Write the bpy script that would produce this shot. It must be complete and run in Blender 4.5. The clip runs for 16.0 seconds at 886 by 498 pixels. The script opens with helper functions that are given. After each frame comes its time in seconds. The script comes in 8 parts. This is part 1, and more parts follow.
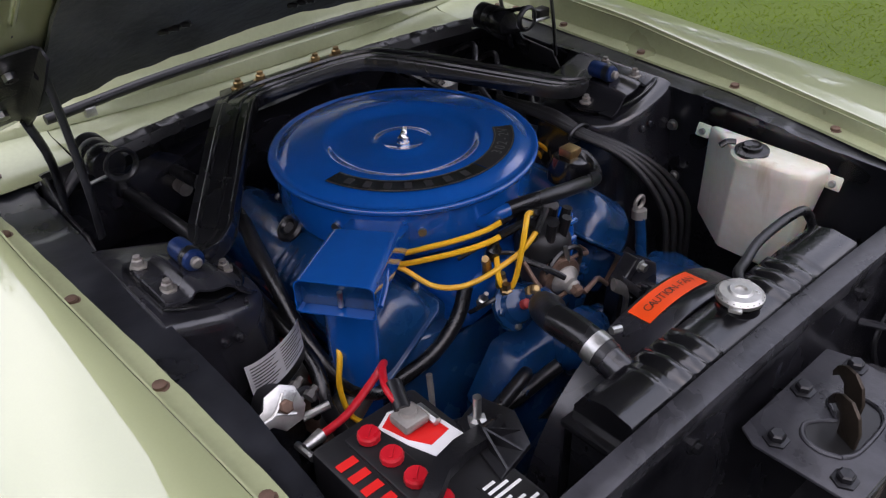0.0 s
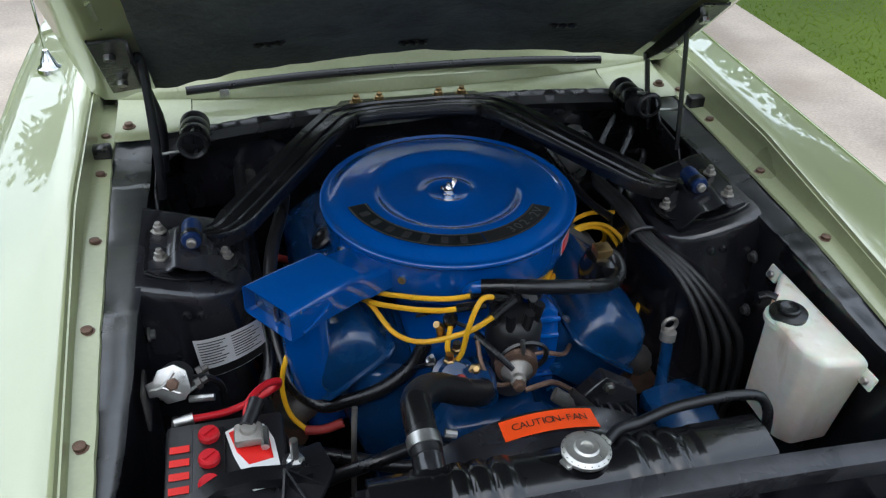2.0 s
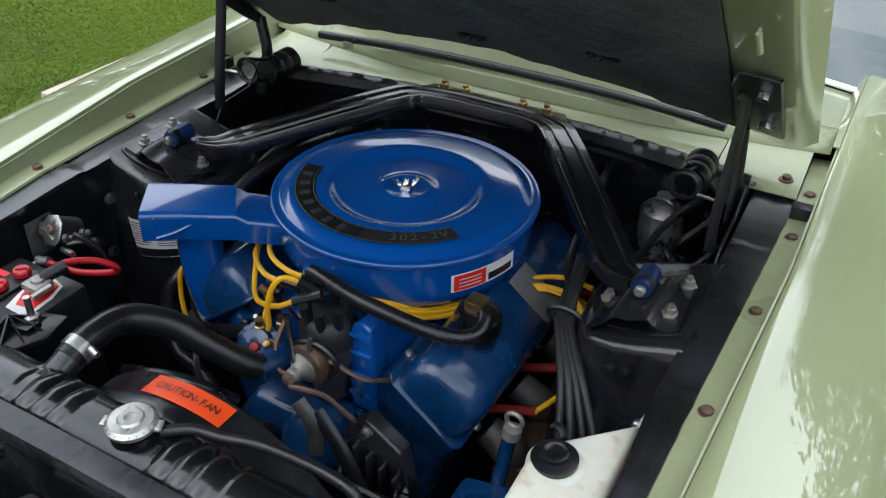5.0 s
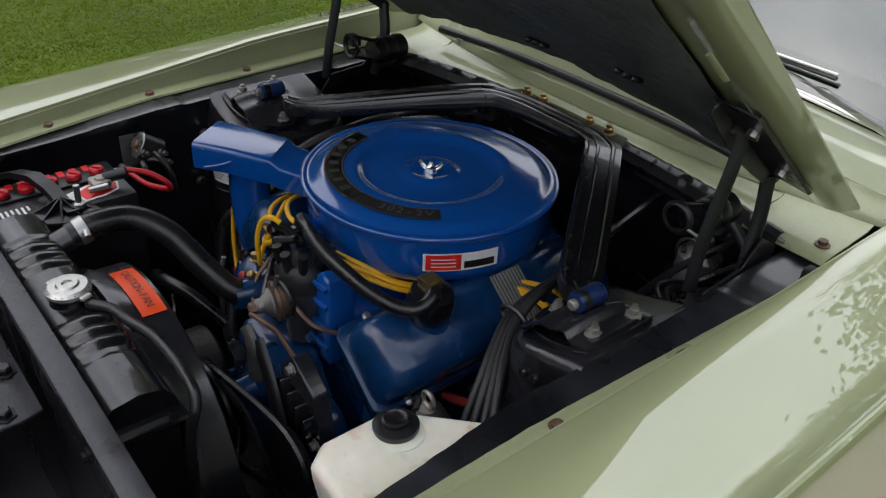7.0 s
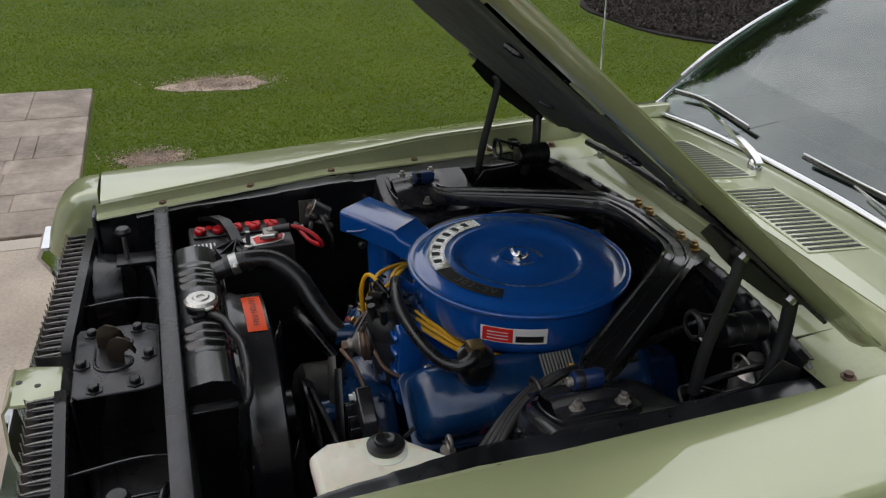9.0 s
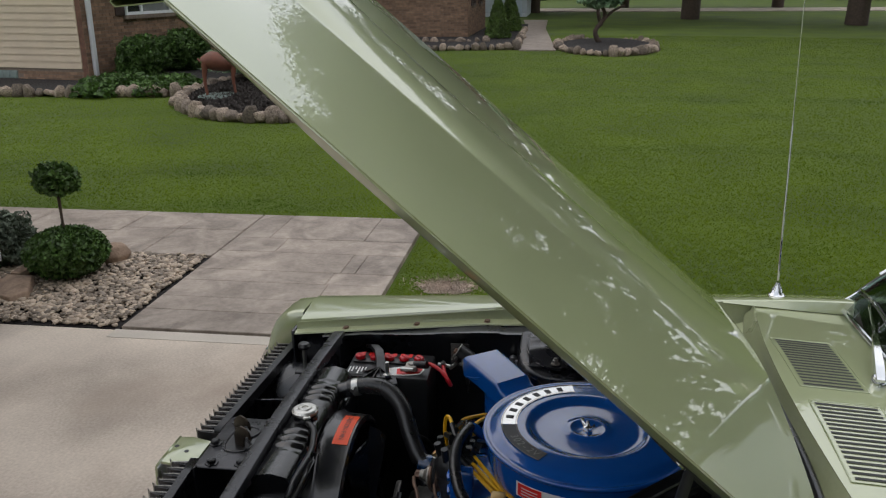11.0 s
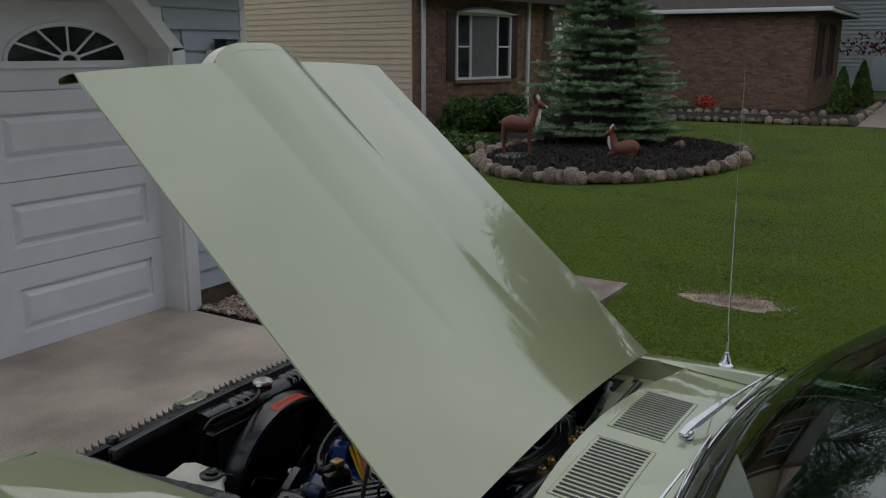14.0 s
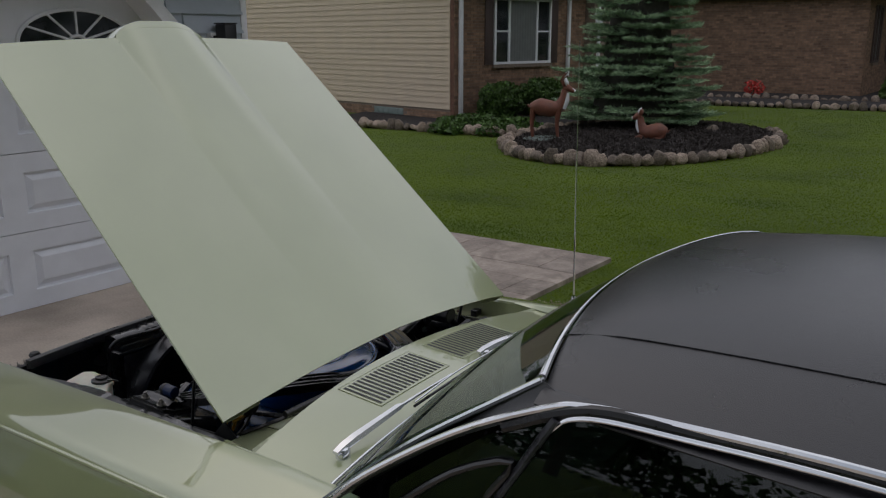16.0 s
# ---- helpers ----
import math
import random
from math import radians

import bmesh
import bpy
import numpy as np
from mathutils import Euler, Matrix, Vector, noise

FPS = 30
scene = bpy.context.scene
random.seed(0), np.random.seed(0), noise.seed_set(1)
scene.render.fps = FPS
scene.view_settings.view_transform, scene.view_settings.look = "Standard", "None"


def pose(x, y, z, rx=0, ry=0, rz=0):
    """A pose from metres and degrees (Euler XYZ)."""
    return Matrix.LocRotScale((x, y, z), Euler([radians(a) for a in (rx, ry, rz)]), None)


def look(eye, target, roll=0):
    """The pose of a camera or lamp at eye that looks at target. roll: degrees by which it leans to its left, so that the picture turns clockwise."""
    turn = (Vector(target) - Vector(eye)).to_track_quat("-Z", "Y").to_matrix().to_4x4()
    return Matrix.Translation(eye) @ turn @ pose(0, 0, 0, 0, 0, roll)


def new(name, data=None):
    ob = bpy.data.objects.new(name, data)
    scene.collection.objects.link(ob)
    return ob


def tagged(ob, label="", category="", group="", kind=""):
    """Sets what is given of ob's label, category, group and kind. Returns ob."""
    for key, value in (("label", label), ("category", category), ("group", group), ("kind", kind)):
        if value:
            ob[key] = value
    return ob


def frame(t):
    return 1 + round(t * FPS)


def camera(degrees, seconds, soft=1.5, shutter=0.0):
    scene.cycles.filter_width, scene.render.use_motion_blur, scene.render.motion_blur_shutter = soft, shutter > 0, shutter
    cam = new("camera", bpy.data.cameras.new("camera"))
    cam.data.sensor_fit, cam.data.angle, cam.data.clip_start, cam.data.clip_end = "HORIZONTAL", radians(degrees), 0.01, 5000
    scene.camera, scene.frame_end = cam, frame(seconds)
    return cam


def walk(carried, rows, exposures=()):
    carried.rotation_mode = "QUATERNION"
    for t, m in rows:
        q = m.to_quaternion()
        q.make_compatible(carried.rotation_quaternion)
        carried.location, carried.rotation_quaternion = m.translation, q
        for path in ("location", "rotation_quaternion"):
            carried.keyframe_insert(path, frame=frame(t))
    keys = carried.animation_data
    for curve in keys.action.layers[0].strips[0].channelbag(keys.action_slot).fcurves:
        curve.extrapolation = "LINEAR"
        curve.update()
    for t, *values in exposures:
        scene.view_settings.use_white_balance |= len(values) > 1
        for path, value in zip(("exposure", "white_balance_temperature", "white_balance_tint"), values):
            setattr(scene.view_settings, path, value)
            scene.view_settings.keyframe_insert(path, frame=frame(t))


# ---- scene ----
cam = camera(55.5, 16.0, soft=1.2)
PATH = [
    (0, (-0.832, -1.056, 1.595), (0.252, 0.193, 0.471), -2.0),
    (0.5, (-0.73, -1.117, 1.604), (0.262, 0.207, 0.481), -1.0),
    (1, (-0.585, -1.199, 1.628), (0.22, 0.24, 0.496), 0.3),
    (1.5, (-0.468, -1.274, 1.667), (0.139, 0.261, 0.537), 0.8),
    (2, (-0.339, -1.31, 1.717), (0.066, 0.288, 0.584), 1.5),
    (2.5, (-0.173, -1.29, 1.737), (0.014, 0.348, 0.604), 2.0),
    (3, (0.017, -1.259, 1.733), (-0.034, 0.388, 0.599), 1.1),
    (3.5, (0.185, -1.262, 1.716), (-0.069, 0.37, 0.589), 0.6),
    (4, (0.359, -1.245, 1.703), (-0.09, 0.348, 0.58), 0.9),
    (4.5, (0.522, -1.181, 1.69), (-0.097, 0.353, 0.565), 1.4),
    (5, (0.668, -1.111, 1.67), (-0.108, 0.348, 0.543), 1.6),
    (5.2, (0.726, -1.091, 1.664), (-0.116, 0.331, 0.539), 1.4),
    (7.3, (1.115, -0.849, 1.636), (-0.222, 0.185, 0.568), 3.5),
    (7.5, (1.144, -0.831, 1.641), (-0.234, 0.159, 0.582), 3.4),
    (8, (1.24, -0.804, 1.659), (-0.238, 0.078, 0.64), 2.6),
    (8.5, (1.36, -0.756, 1.692), (-0.226, -0.011, 0.729), 2.2),
    (9, (1.465, -0.673, 1.741), (-0.225, -0.095, 0.843), 1.4),
    (9.5, (1.547, -0.539, 1.779), (-0.242, -0.165, 0.965), 1.3),
    (10, (1.627, -0.39, 1.811), (-0.23, -0.244, 1.083), 0.7),
    (10.2, (1.655, -0.341, 1.832), (-0.216, -0.278, 1.128), 0.5),
    (12.3, (1.819, 0.426, 1.916), (0.009, -0.291, 1.458), -0.9),
    (12.5, (1.837, 0.493, 1.908), (0.042, -0.27, 1.464), -0.7),
    (13, (1.868, 0.68, 1.93), (0.121, -0.189, 1.49), -0.6),
    (13.5, (1.841, 0.915, 1.945), (0.147, -0.049, 1.5), -0.4),
    (14, (1.828, 1.128, 1.942), (0.172, 0.104, 1.483), 0.1),
    (14.5, (1.855, 1.309, 1.926), (0.225, 0.25, 1.454), 0.3),
    (15, (1.857, 1.495, 1.935), (0.249, 0.411, 1.448), 0.5),
    (15.5, (1.817, 1.707, 1.938), (0.23, 0.594, 1.445), 0.2),
    (16, (1.802, 1.873, 1.91), (0.235, 0.73, 1.421), -0.1),
]
walk(cam, [(t, look(e, g, r)) for t, e, g, r in PATH], [(0, 0.75, 6200, 24), (1.2, 0.65, 6330, 19), (2, 0.65, 5820, 8), (3, 0.7, 5880, 7), (4, 0.8, 5900, 8), (5.2, 0.75, 6050, 9), (7.5, 0.1, 6380, 14), (9, 0.0, 6550, 12), (10.2, 0.03, 6550, 11), (12.3, -0.62, 6180, 11), (13.5, -0.88, 6200, 12), (14.5, -0.96, 6220, 12), (16, -0.84, 6250, 15)])

# ---- light ----
world = bpy.data.worlds.new("sky")
scene.world = world
world.use_nodes = True
wn = world.node_tree.nodes
sky = wn.new("ShaderNodeTexSky")
sky.sky_type = "NISHITA"
sky.sun_disc = False
sky.sun_elevation, sky.sun_rotation = radians(52), radians(200)
sky.air_density, sky.dust_density, sky.ozone_density = 1.0, 4.0, 1.0
# overcast cloud cover over the clear sky
tc = wn.new("ShaderNodeTexCoord")
cl = wn.new("ShaderNodeTexNoise")
cl.inputs["Scale"].default_value, cl.inputs["Detail"].default_value = 2.2, 7
cr = wn.new("ShaderNodeValToRGB")
cr.color_ramp.elements[0].position, cr.color_ramp.elements[1].position = 0.36, 0.66
cr.color_ramp.elements[0].color = (6.2, 6.8, 7.5, 1)
cr.color_ramp.elements[1].color = (13.0, 13.1, 13.2, 1)
wmix = wn.new("ShaderNodeMixRGB")
wmix.inputs[0].default_value = 0.8
wl = world.node_tree.links
wl.new(tc.outputs["Generated"], cl.inputs["Vector"])
wl.new(cl.outputs["Fac"], cr.inputs["Fac"])
wl.new(sky.outputs["Color"], wmix.inputs[1])
wl.new(cr.outputs["Color"], wmix.inputs[2])
wl.new(wmix.outputs["Color"], wn["Background"].inputs["Color"])
wn["Background"].inputs["Strength"].default_value = 0.125
sun = new("sun", bpy.data.lights.new("sun", "SUN"))
sun.data.energy, sun.data.angle, sun.data.color = 0.55, radians(110), (1.0, 0.97, 0.93)
sun.matrix_world = look((-6, 12, 20), (0, 0, 0))


# ---- building blocks ----
def catmull(pts, k=6):
    if len(pts) < 3:
        return [Vector(p) for p in pts]
    p = [Vector(q) for q in pts]
    p = [p[0] * 2 - p[1]] + p + [p[-1] * 2 - p[-2]]
    out = []
    for i in range(1, len(p) - 2):
        for j in range(k):
            t = j / k
            a, b, c, d = p[i - 1], p[i], p[i + 1], p[i + 2]
            out.append(0.5 * ((2 * b) + (c - a) * t + (2 * a - 5 * b + 4 * c - d) * t * t + (3 * b - a - 3 * c + d) * t ** 3))
    return out + [p[-2]]


class Geo:
    """Vertices and faces, gathered shape by shape."""

    def __init__(self):
        self.v, self.f = [], []

    def add(self, verts, faces, m=None):
        o = len(self.v)
        self.v += [tuple(m @ Vector(q)) if m else tuple(q) for q in verts]
        self.f += [tuple(i + o for i in fc) for fc in faces]
        return self

    def box(self, a, b, m=None):
        (x0, y0, z0), (x1, y1, z1) = a, b
        return self.add([(x0, y0, z0), (x1, y0, z0), (x1, y1, z0), (x0, y1, z0), (x0, y0, z1), (x1, y0, z1), (x1, y1, z1), (x0, y1, z1)],
                        [(0, 3, 2, 1), (4, 5, 6, 7), (0, 1, 5, 4), (1, 2, 6, 5), (2, 3, 7, 6), (3, 0, 4, 7)], m)

    def prism(self, poly, z0, z1, m=None):
        n = len(poly)
        return self.add([(x, y, z0) for x, y in poly] + [(x, y, z1) for x, y in poly],
                        [tuple(range(n - 1, -1, -1)), tuple(range(n, 2 * n))] + [(i, (i + 1) % n, n + (i + 1) % n, n + i) for i in range(n)], m)

    def loft(self, secs, closed=False, caps=False, m=None):
        n = len(secs[0])
        v = [q for s in secs for q in s]
        f = []
        for i in range(len(secs) - 1):
            for j in range(n if closed else n - 1):
                k = (j + 1) % n
                f.append((i * n + j, i * n + k, (i + 1) * n + k, (i + 1) * n + j))
        if caps:
            f += [tuple(range(n - 1, -1, -1)), tuple(range(len(v) - n, len(v)))]
        return self.add(v, f, m)

    def tube(self, pts, r, n=10, k=6, caps=True, flat=1.0):
        """r: a radius, or one for each given point."""
        c = catmull(pts, k)
        rs = [r] * len(c) if not isinstance(r, (list, tuple)) else [float(np.interp(i / (len(c) - 1) * (len(r) - 1), range(len(r)), r)) for i in range(len(c))]
        secs, up = [], None
        for i, p in enumerate(c):
            d = (c[min(i + 1, len(c) - 1)] - c[max(i - 1, 0)]).normalized()
            if up is None:
                up = d.orthogonal().normalized()
            up = (up - d * up.dot(d)).normalized()
            w = d.cross(up)
            secs.append([p + (up * math.cos(a) + w * math.sin(a) * flat) * rs[i] for a in [2 * math.pi * j / n for j in range(n)]])
        return self.loft(secs, True, caps)

    def cyl(self, a, b, r, r1=None, n=20):
        return self.tube([a, b], [r, r if r1 is None else r1], n)

    def lathe(self, prof, m=None, n=32, caps=True):
        """prof: (radius, height) pairs round z."""
        secs = [[(r * math.cos(2 * math.pi * j / n), r * math.sin(2 * math.pi * j / n), z) for j in range(n)] for r, z in prof]
        return self.loft(secs, True, caps, m)

    def grid(self, fn, us, vs, m=None):
        return self.loft([[fn(u, v) for u in us] for v in vs], m=m)


def thing(name, at, label, category, group=""):
    ob = new(name)
    ob.empty_display_size = 0.05
    ob.location = at
    return tagged(ob, label, category, group)


def base_of(ob):
    m = Matrix.Translation(ob.location)
    return (base_of(ob.parent) @ m) if ob.parent and ob.type != "MESH" else (m if ob.type != "MESH" else Matrix())


def part(name, geo, material, parent=None, label="", bevel=0.0, seg=2, smooth=38, solid=0.0, solid_offset=-1, kind=""):
    me = bpy.data.meshes.new(name)
    me.from_pydata(geo.v, [], geo.f)
    bm = bmesh.new()
    bm.from_mesh(me)
    bmesh.ops.remove_doubles(bm, verts=bm.verts, dist=1e-5)
    bmesh.ops.recalc_face_normals(bm, faces=bm.faces)
    if bevel:
        es = [e for e in bm.edges if len(e.link_faces) == 2 and e.calc_face_angle(0) > 0.6]
        bmesh.ops.bevel(bm, geom=es, offset=bevel, segments=seg, profile=0.5, affect="EDGES", clamp_overlap=True)
    bm.edges.index_update()
    rim_edges = [e.index for e in bm.edges if e.is_boundary] if solid else []
    bm.to_mesh(me)
    bm.free()
    if smooth:
        me.shade_smooth()
        me.set_sharp_from_angle(angle=radians(smooth))
        for i in rim_edges:
            me.edges[i].use_edge_sharp = True
    me.materials.append(material)
    ob = new(name, me)
    if solid:
        mod = ob.modifiers.new("thickness", "SOLIDIFY")
        mod.thickness, mod.offset = solid, solid_offset
    if parent:
        ob.parent = parent
        if parent.type != "MESH":
            ob.matrix_parent_inverse = Matrix.Translation(parent.location).inverted()
    return tagged(ob, label, kind=kind)


def lone(name, geo, material, label, category, group="", kind="", **kw):
    return tagged(part(name, geo, material, **kw), label, category, group, kind)


# ---- materials ----
def mat(name, col, rough=0.5, metal=0.0, vary=0.12, scale=6.0, fine=90.0, bump=0.05, coat=0.0, coat_rough=0.05, col2=None, spec=0.5, rvary=0.1, obj_random=0.0, trans=0.0, distortion=0.0):
    m = bpy.data.materials.new(name)
    m.use_nodes = True
    t, n = m.node_tree, m.node_tree.nodes
    p = n["Principled BSDF"]
    p.inputs["Roughness"].default_value, p.inputs["Metallic"].default_value = rough, metal
    p.inputs["Coat Weight"].default_value, p.inputs["Coat Roughness"].default_value = coat, coat_rough
    p.inputs["Specular IOR Level"].default_value = spec
    p.inputs["Transmission Weight"].default_value = trans
    c = n.new("ShaderNodeTexCoord")
    a = n.new("ShaderNodeTexNoise")
    a.inputs["Scale"].default_value, a.inputs["Detail"].default_value, a.inputs["Distortion"].default_value = scale, 6, distortion
    b = n.new("ShaderNodeTexNoise")
    b.inputs["Scale"].default_value, b.inputs["Detail"].default_value = fine, 4
    r = n.new("ShaderNodeValToRGB")
    lo = [x * (1 - vary) for x in col]
    hi = [min(1, x * (1 + vary)) for x in (col2 or col)]
    r.color_ramp.elements[0].color, r.color_ramp.elements[1].color = (*lo, 1), (*hi, 1)
    r.color_ramp.elements[0].position, r.color_ramp.elements[1].position = 0.3, 0.7
    mm = n.new("ShaderNodeMath")
    mm.operation = "MULTIPLY_ADD"
    mm.inputs[1].default_value, mm.inputs[2].default_value = 0.3, -0.15
    ad = n.new("ShaderNodeMath")
    ad.operation = "ADD"
    for x in (a, b):
        t.links.new(c.outputs["Object"], x.inputs["Vector"])
    t.links.new(b.outputs["Fac"], mm.inputs[0])
    t.links.new(a.outputs["Fac"], ad.inputs[0])
    t.links.new(mm.outputs[0], ad.inputs[1])
    t.links.new(ad.outputs[0], r.inputs["Fac"])
    out = r.outputs["Color"]
    if obj_random:
        oi = n.new("ShaderNodeObjectInfo")
        hs = n.new("ShaderNodeHueSaturation")
        mr = n.new("ShaderNodeMapRange")
        mr.inputs["To Min"].default_value, mr.inputs["To Max"].default_value = 1 - obj_random, 1 + obj_random
        t.links.new(oi.outputs["Random"], mr.inputs["Value"])
        t.links.new(mr.outputs[0], hs.inputs["Value"])
        t.links.new(out, hs.inputs["Color"])
        out = hs.outputs["Color"]
    t.links.new(out, p.inputs["Base Color"])
    if rvary:
        mr = n.new("ShaderNodeMapRange")
        mr.inputs["From Min"].default_value, mr.inputs["From Max"].default_value = 0.3, 0.7
        mr.inputs["To Min"].default_value, mr.inputs["To Max"].default_value = max(0.02, rough - rvary), min(1, rough + rvary)
        t.links.new(a.outputs["Fac"], mr.inputs["Value"])
        t.links.new(mr.outputs[0], p.inputs["Roughness"])
    if bump:
        bp = n.new("ShaderNodeBump")
        bp.inputs["Strength"].default_value, bp.inputs["Distance"].default_value = bump, 0.01
        t.links.new(b.outputs["Fac"], bp.inputs["Height"])
        t.links.new(bp.outputs[0], p.inputs["Normal"])
    return m


PAINT = mat("green_car_paint", (0.355, 0.39, 0.205), 0.34, 0.2, 0.04, 3, 400, 0.004, coat=1.0, coat_rough=0.012, rvary=0.03)
PAINT_IN = mat("green_inner_paint", (0.37, 0.40, 0.225), 0.36, 0.1, 0.12, 5, 120, 0.02, coat=0.9, coat_rough=0.08)
PAINT.node_tree.nodes["Principled BSDF"].inputs["Coat IOR"].default_value = 2.15
BLACK = mat("black_bay_paint", (0.007, 0.007, 0.0088), 0.22, 0, 0.3, 7, 28, 0.10, col2=(0.018, 0.018, 0.022), distortion=0.8, rvary=0.12, spec=0.85)
BLACK_GLOSS = mat("gloss_black_paint", (0.006, 0.006, 0.007), 0.25, 0, 0.25, 8, 60, 0.05, coat=0.6, rvary=0.08)
BLACK_MATT = mat("matt_black_steel", (0.008, 0.008, 0.0095), 0.32, 0, 0.35, 9, 120, 0.08)
RUBBER = mat("black_rubber", (0.009, 0.009, 0.010), 0.30, 0, 0.25, 12, 150, 0.05, rvary=0.1, spec=0.6)
LINER = mat("black_felt_liner", (0.058, 0.064, 0.061), 0.8, 0, 0.5, 5, 60, 0.5, distortion=1.5)
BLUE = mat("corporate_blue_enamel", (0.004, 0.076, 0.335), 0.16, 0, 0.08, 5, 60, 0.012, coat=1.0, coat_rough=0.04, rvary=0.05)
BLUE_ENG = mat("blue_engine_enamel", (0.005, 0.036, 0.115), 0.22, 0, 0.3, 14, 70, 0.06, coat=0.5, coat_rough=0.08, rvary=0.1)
CHROME = mat("chrome", (0.72, 0.73, 0.74), 0.08, 1, 0.05, 12, 90, 0.01, rvary=0.04)
SILVER = mat("dull_silver_cast", (0.62, 0.61, 0.57), 0.34, 0.85, 0.15, 30, 120, 0.08)
GRILLE = mat("grey_grille_metal", (0.055, 0.055, 0.058), 0.3, 0.7, 0.2, 20, 120, 0.04)
BUSH = mat("dark_blue_polyurethane", (0.006, 0.022, 0.09), 0.35, 0, 0.2, 30, 120, 0.05)
ZINC = mat("zinc_plate", (0.5, 0.5, 0.48), 0.35, 1, 0.25, 30, 160, 0.05)
BRASS = mat("yellow_zinc_bolt", (0.42, 0.29, 0.13), 0.38, 1, 0.3, 40, 200, 0.05)
RUST = mat("brown_oxidised_bolt", (0.16, 0.10, 0.072), 0.5, 0.5, 0.35, 40, 200, 0.1)
CAST = mat("cast_aluminium", (0.33, 0.31, 0.28), 0.5, 0.7, 0.3, 25, 140, 0.1)
WHITE_PLASTIC = mat("milky_plastic", (0.74, 0.70, 0.57), 0.42, 0, 0.06, 7, 60, 0.02, col2=(0.81, 0.785, 0.69))
def stain(m, col, sx, sz, lo, hi, amount, sy=None):
    """Long vertical run marks over a material's colour."""
    n, l = m.node_tree.nodes, m.node_tree.links
    p = n["Principled BSDF"]
    src = p.inputs["Base Color"].links[0].from_socket
    c, mp, ns, mr, mx = n.new("ShaderNodeTexCoord"), n.new("ShaderNodeMapping"), n.new("ShaderNodeTexNoise"), n.new("ShaderNodeMapRange"), n.new("ShaderNodeMixRGB")
    mp.inputs["Scale"].default_value = (sx, sy or sx, sz)
    ns.inputs["Scale"].default_value, ns.inputs["Detail"].default_value = 1.0, 5
    mr.inputs["From Min"].default_value, mr.inputs["From Max"].default_value, mr.inputs["To Max"].default_value = lo, hi, amount
    mx.inputs[2].default_value = (*col, 1)
    l.new(c.outputs["Object"], mp.inputs["Vector"])
    l.new(mp.outputs[0], ns.inputs["Vector"])
    l.new(ns.outputs["Fac"], mr.inputs["Value"])
    l.new(mr.outputs[0], mx.inputs[0])
    l.new(src, mx.inputs[1])
    l.new(mx.outputs[0], p.inputs["Base Color"])


wp_ = WHITE_PLASTIC.node_tree.nodes["Principled BSDF"]
wp_.inputs["Subsurface Weight"].default_value, wp_.inputs["Subsurface Scale"].default_value = 0.35, 0.02
stain(WHITE_PLASTIC, (0.42, 0.30, 0.14), 26, 3, 0.56, 0.72, 0.6)
YELLOW = mat("yellow_silicone_lead", (0.85, 0.46, 0.012), 0.35, 0, 0.06, 20, 100, 0.01)
RED = mat("red_plastic", (0.50, 0.010, 0.018), 0.35, 0, 0.1, 20, 100, 0.02)
DULL_RED = mat("dull_red_rubber", (0.32, 0.03, 0.025), 0.55, 0, 0.2, 20, 100, 0.05)
LOOM = mat("grey_wrapped_loom", (0.015, 0.0148, 0.015), 0.42, 0, 0.2, 20, 120, 0.12)
BATT = mat("black_battery_case", (0.012, 0.012, 0.013), 0.42, 0, 0.15, 15, 90, 0.03)
APRON = mat("semi_gloss_black_apron", (0.008, 0.0085, 0.011), 0.32, 0, 0.4, 8, 30, 0.08, col2=(0.016, 0.017, 0.021), coat=0.7, coat_rough=0.16)
GREY_STEEL = mat("worn_grey_black_steel", (0.022, 0.022, 0.026), 0.30, 0, 0.35, 11, 70, 0.10, col2=(0.042, 0.042, 0.047), distortion=0.6)
DECAL_ORANGE = mat("orange_decal", (0.85, 0.075, 0.008), 0.4, 0, 0.05, 12, 80, 0.01)
DECAL_RED = mat("red_decal", (0.72, 0.02, 0.015), 0.4, 0, 0.05, 12, 80, 0.01)
DECAL_WHITE = mat("white_decal", (0.78, 0.78, 0.76), 0.45, 0, 0.05, 12, 80, 0.01)
DECAL_BLACK = mat("black_decal", (0.012, 0.012, 0.012), 0.4, 0, 0.2, 12, 80, 0.01)
SILVER_INK = mat("silver_ink", (0.17, 0.17, 0.16), 0.4, 0.3, 0.1, 12, 80, 0.01)
VINYL = mat("black_vinyl", (0.0062, 0.0056, 0.0072), 0.30, 0, 0.12, 4, 500, 0.16, rvary=0.05, spec=0.5, coat=0.55, coat_rough=0.27)
CONCRETE = mat("concrete", (0.40, 0.33, 0.268), 0.85, 0, 0.26, 1.1, 70, 0.12, col2=(0.53, 0.45, 0.37))
STAMPED = mat("stamped_concrete", (0.225, 0.178, 0.142), 0.6, 0, 0.18, 2.6, 34, 0.35, col2=(0.36, 0.30, 0.25), obj_random=0.10, distortion=1.6)
stain(CONCRETE, (0.27, 0.205, 0.155), 1.5, 1, 0.50, 0.72, 0.55)
SOIL = mat("lawn_ground", (0.064, 0.104, 0.007), 0.95, 0, 0.2, 0.7, 70, 0.1, col2=(0.086, 0.128, 0.009))
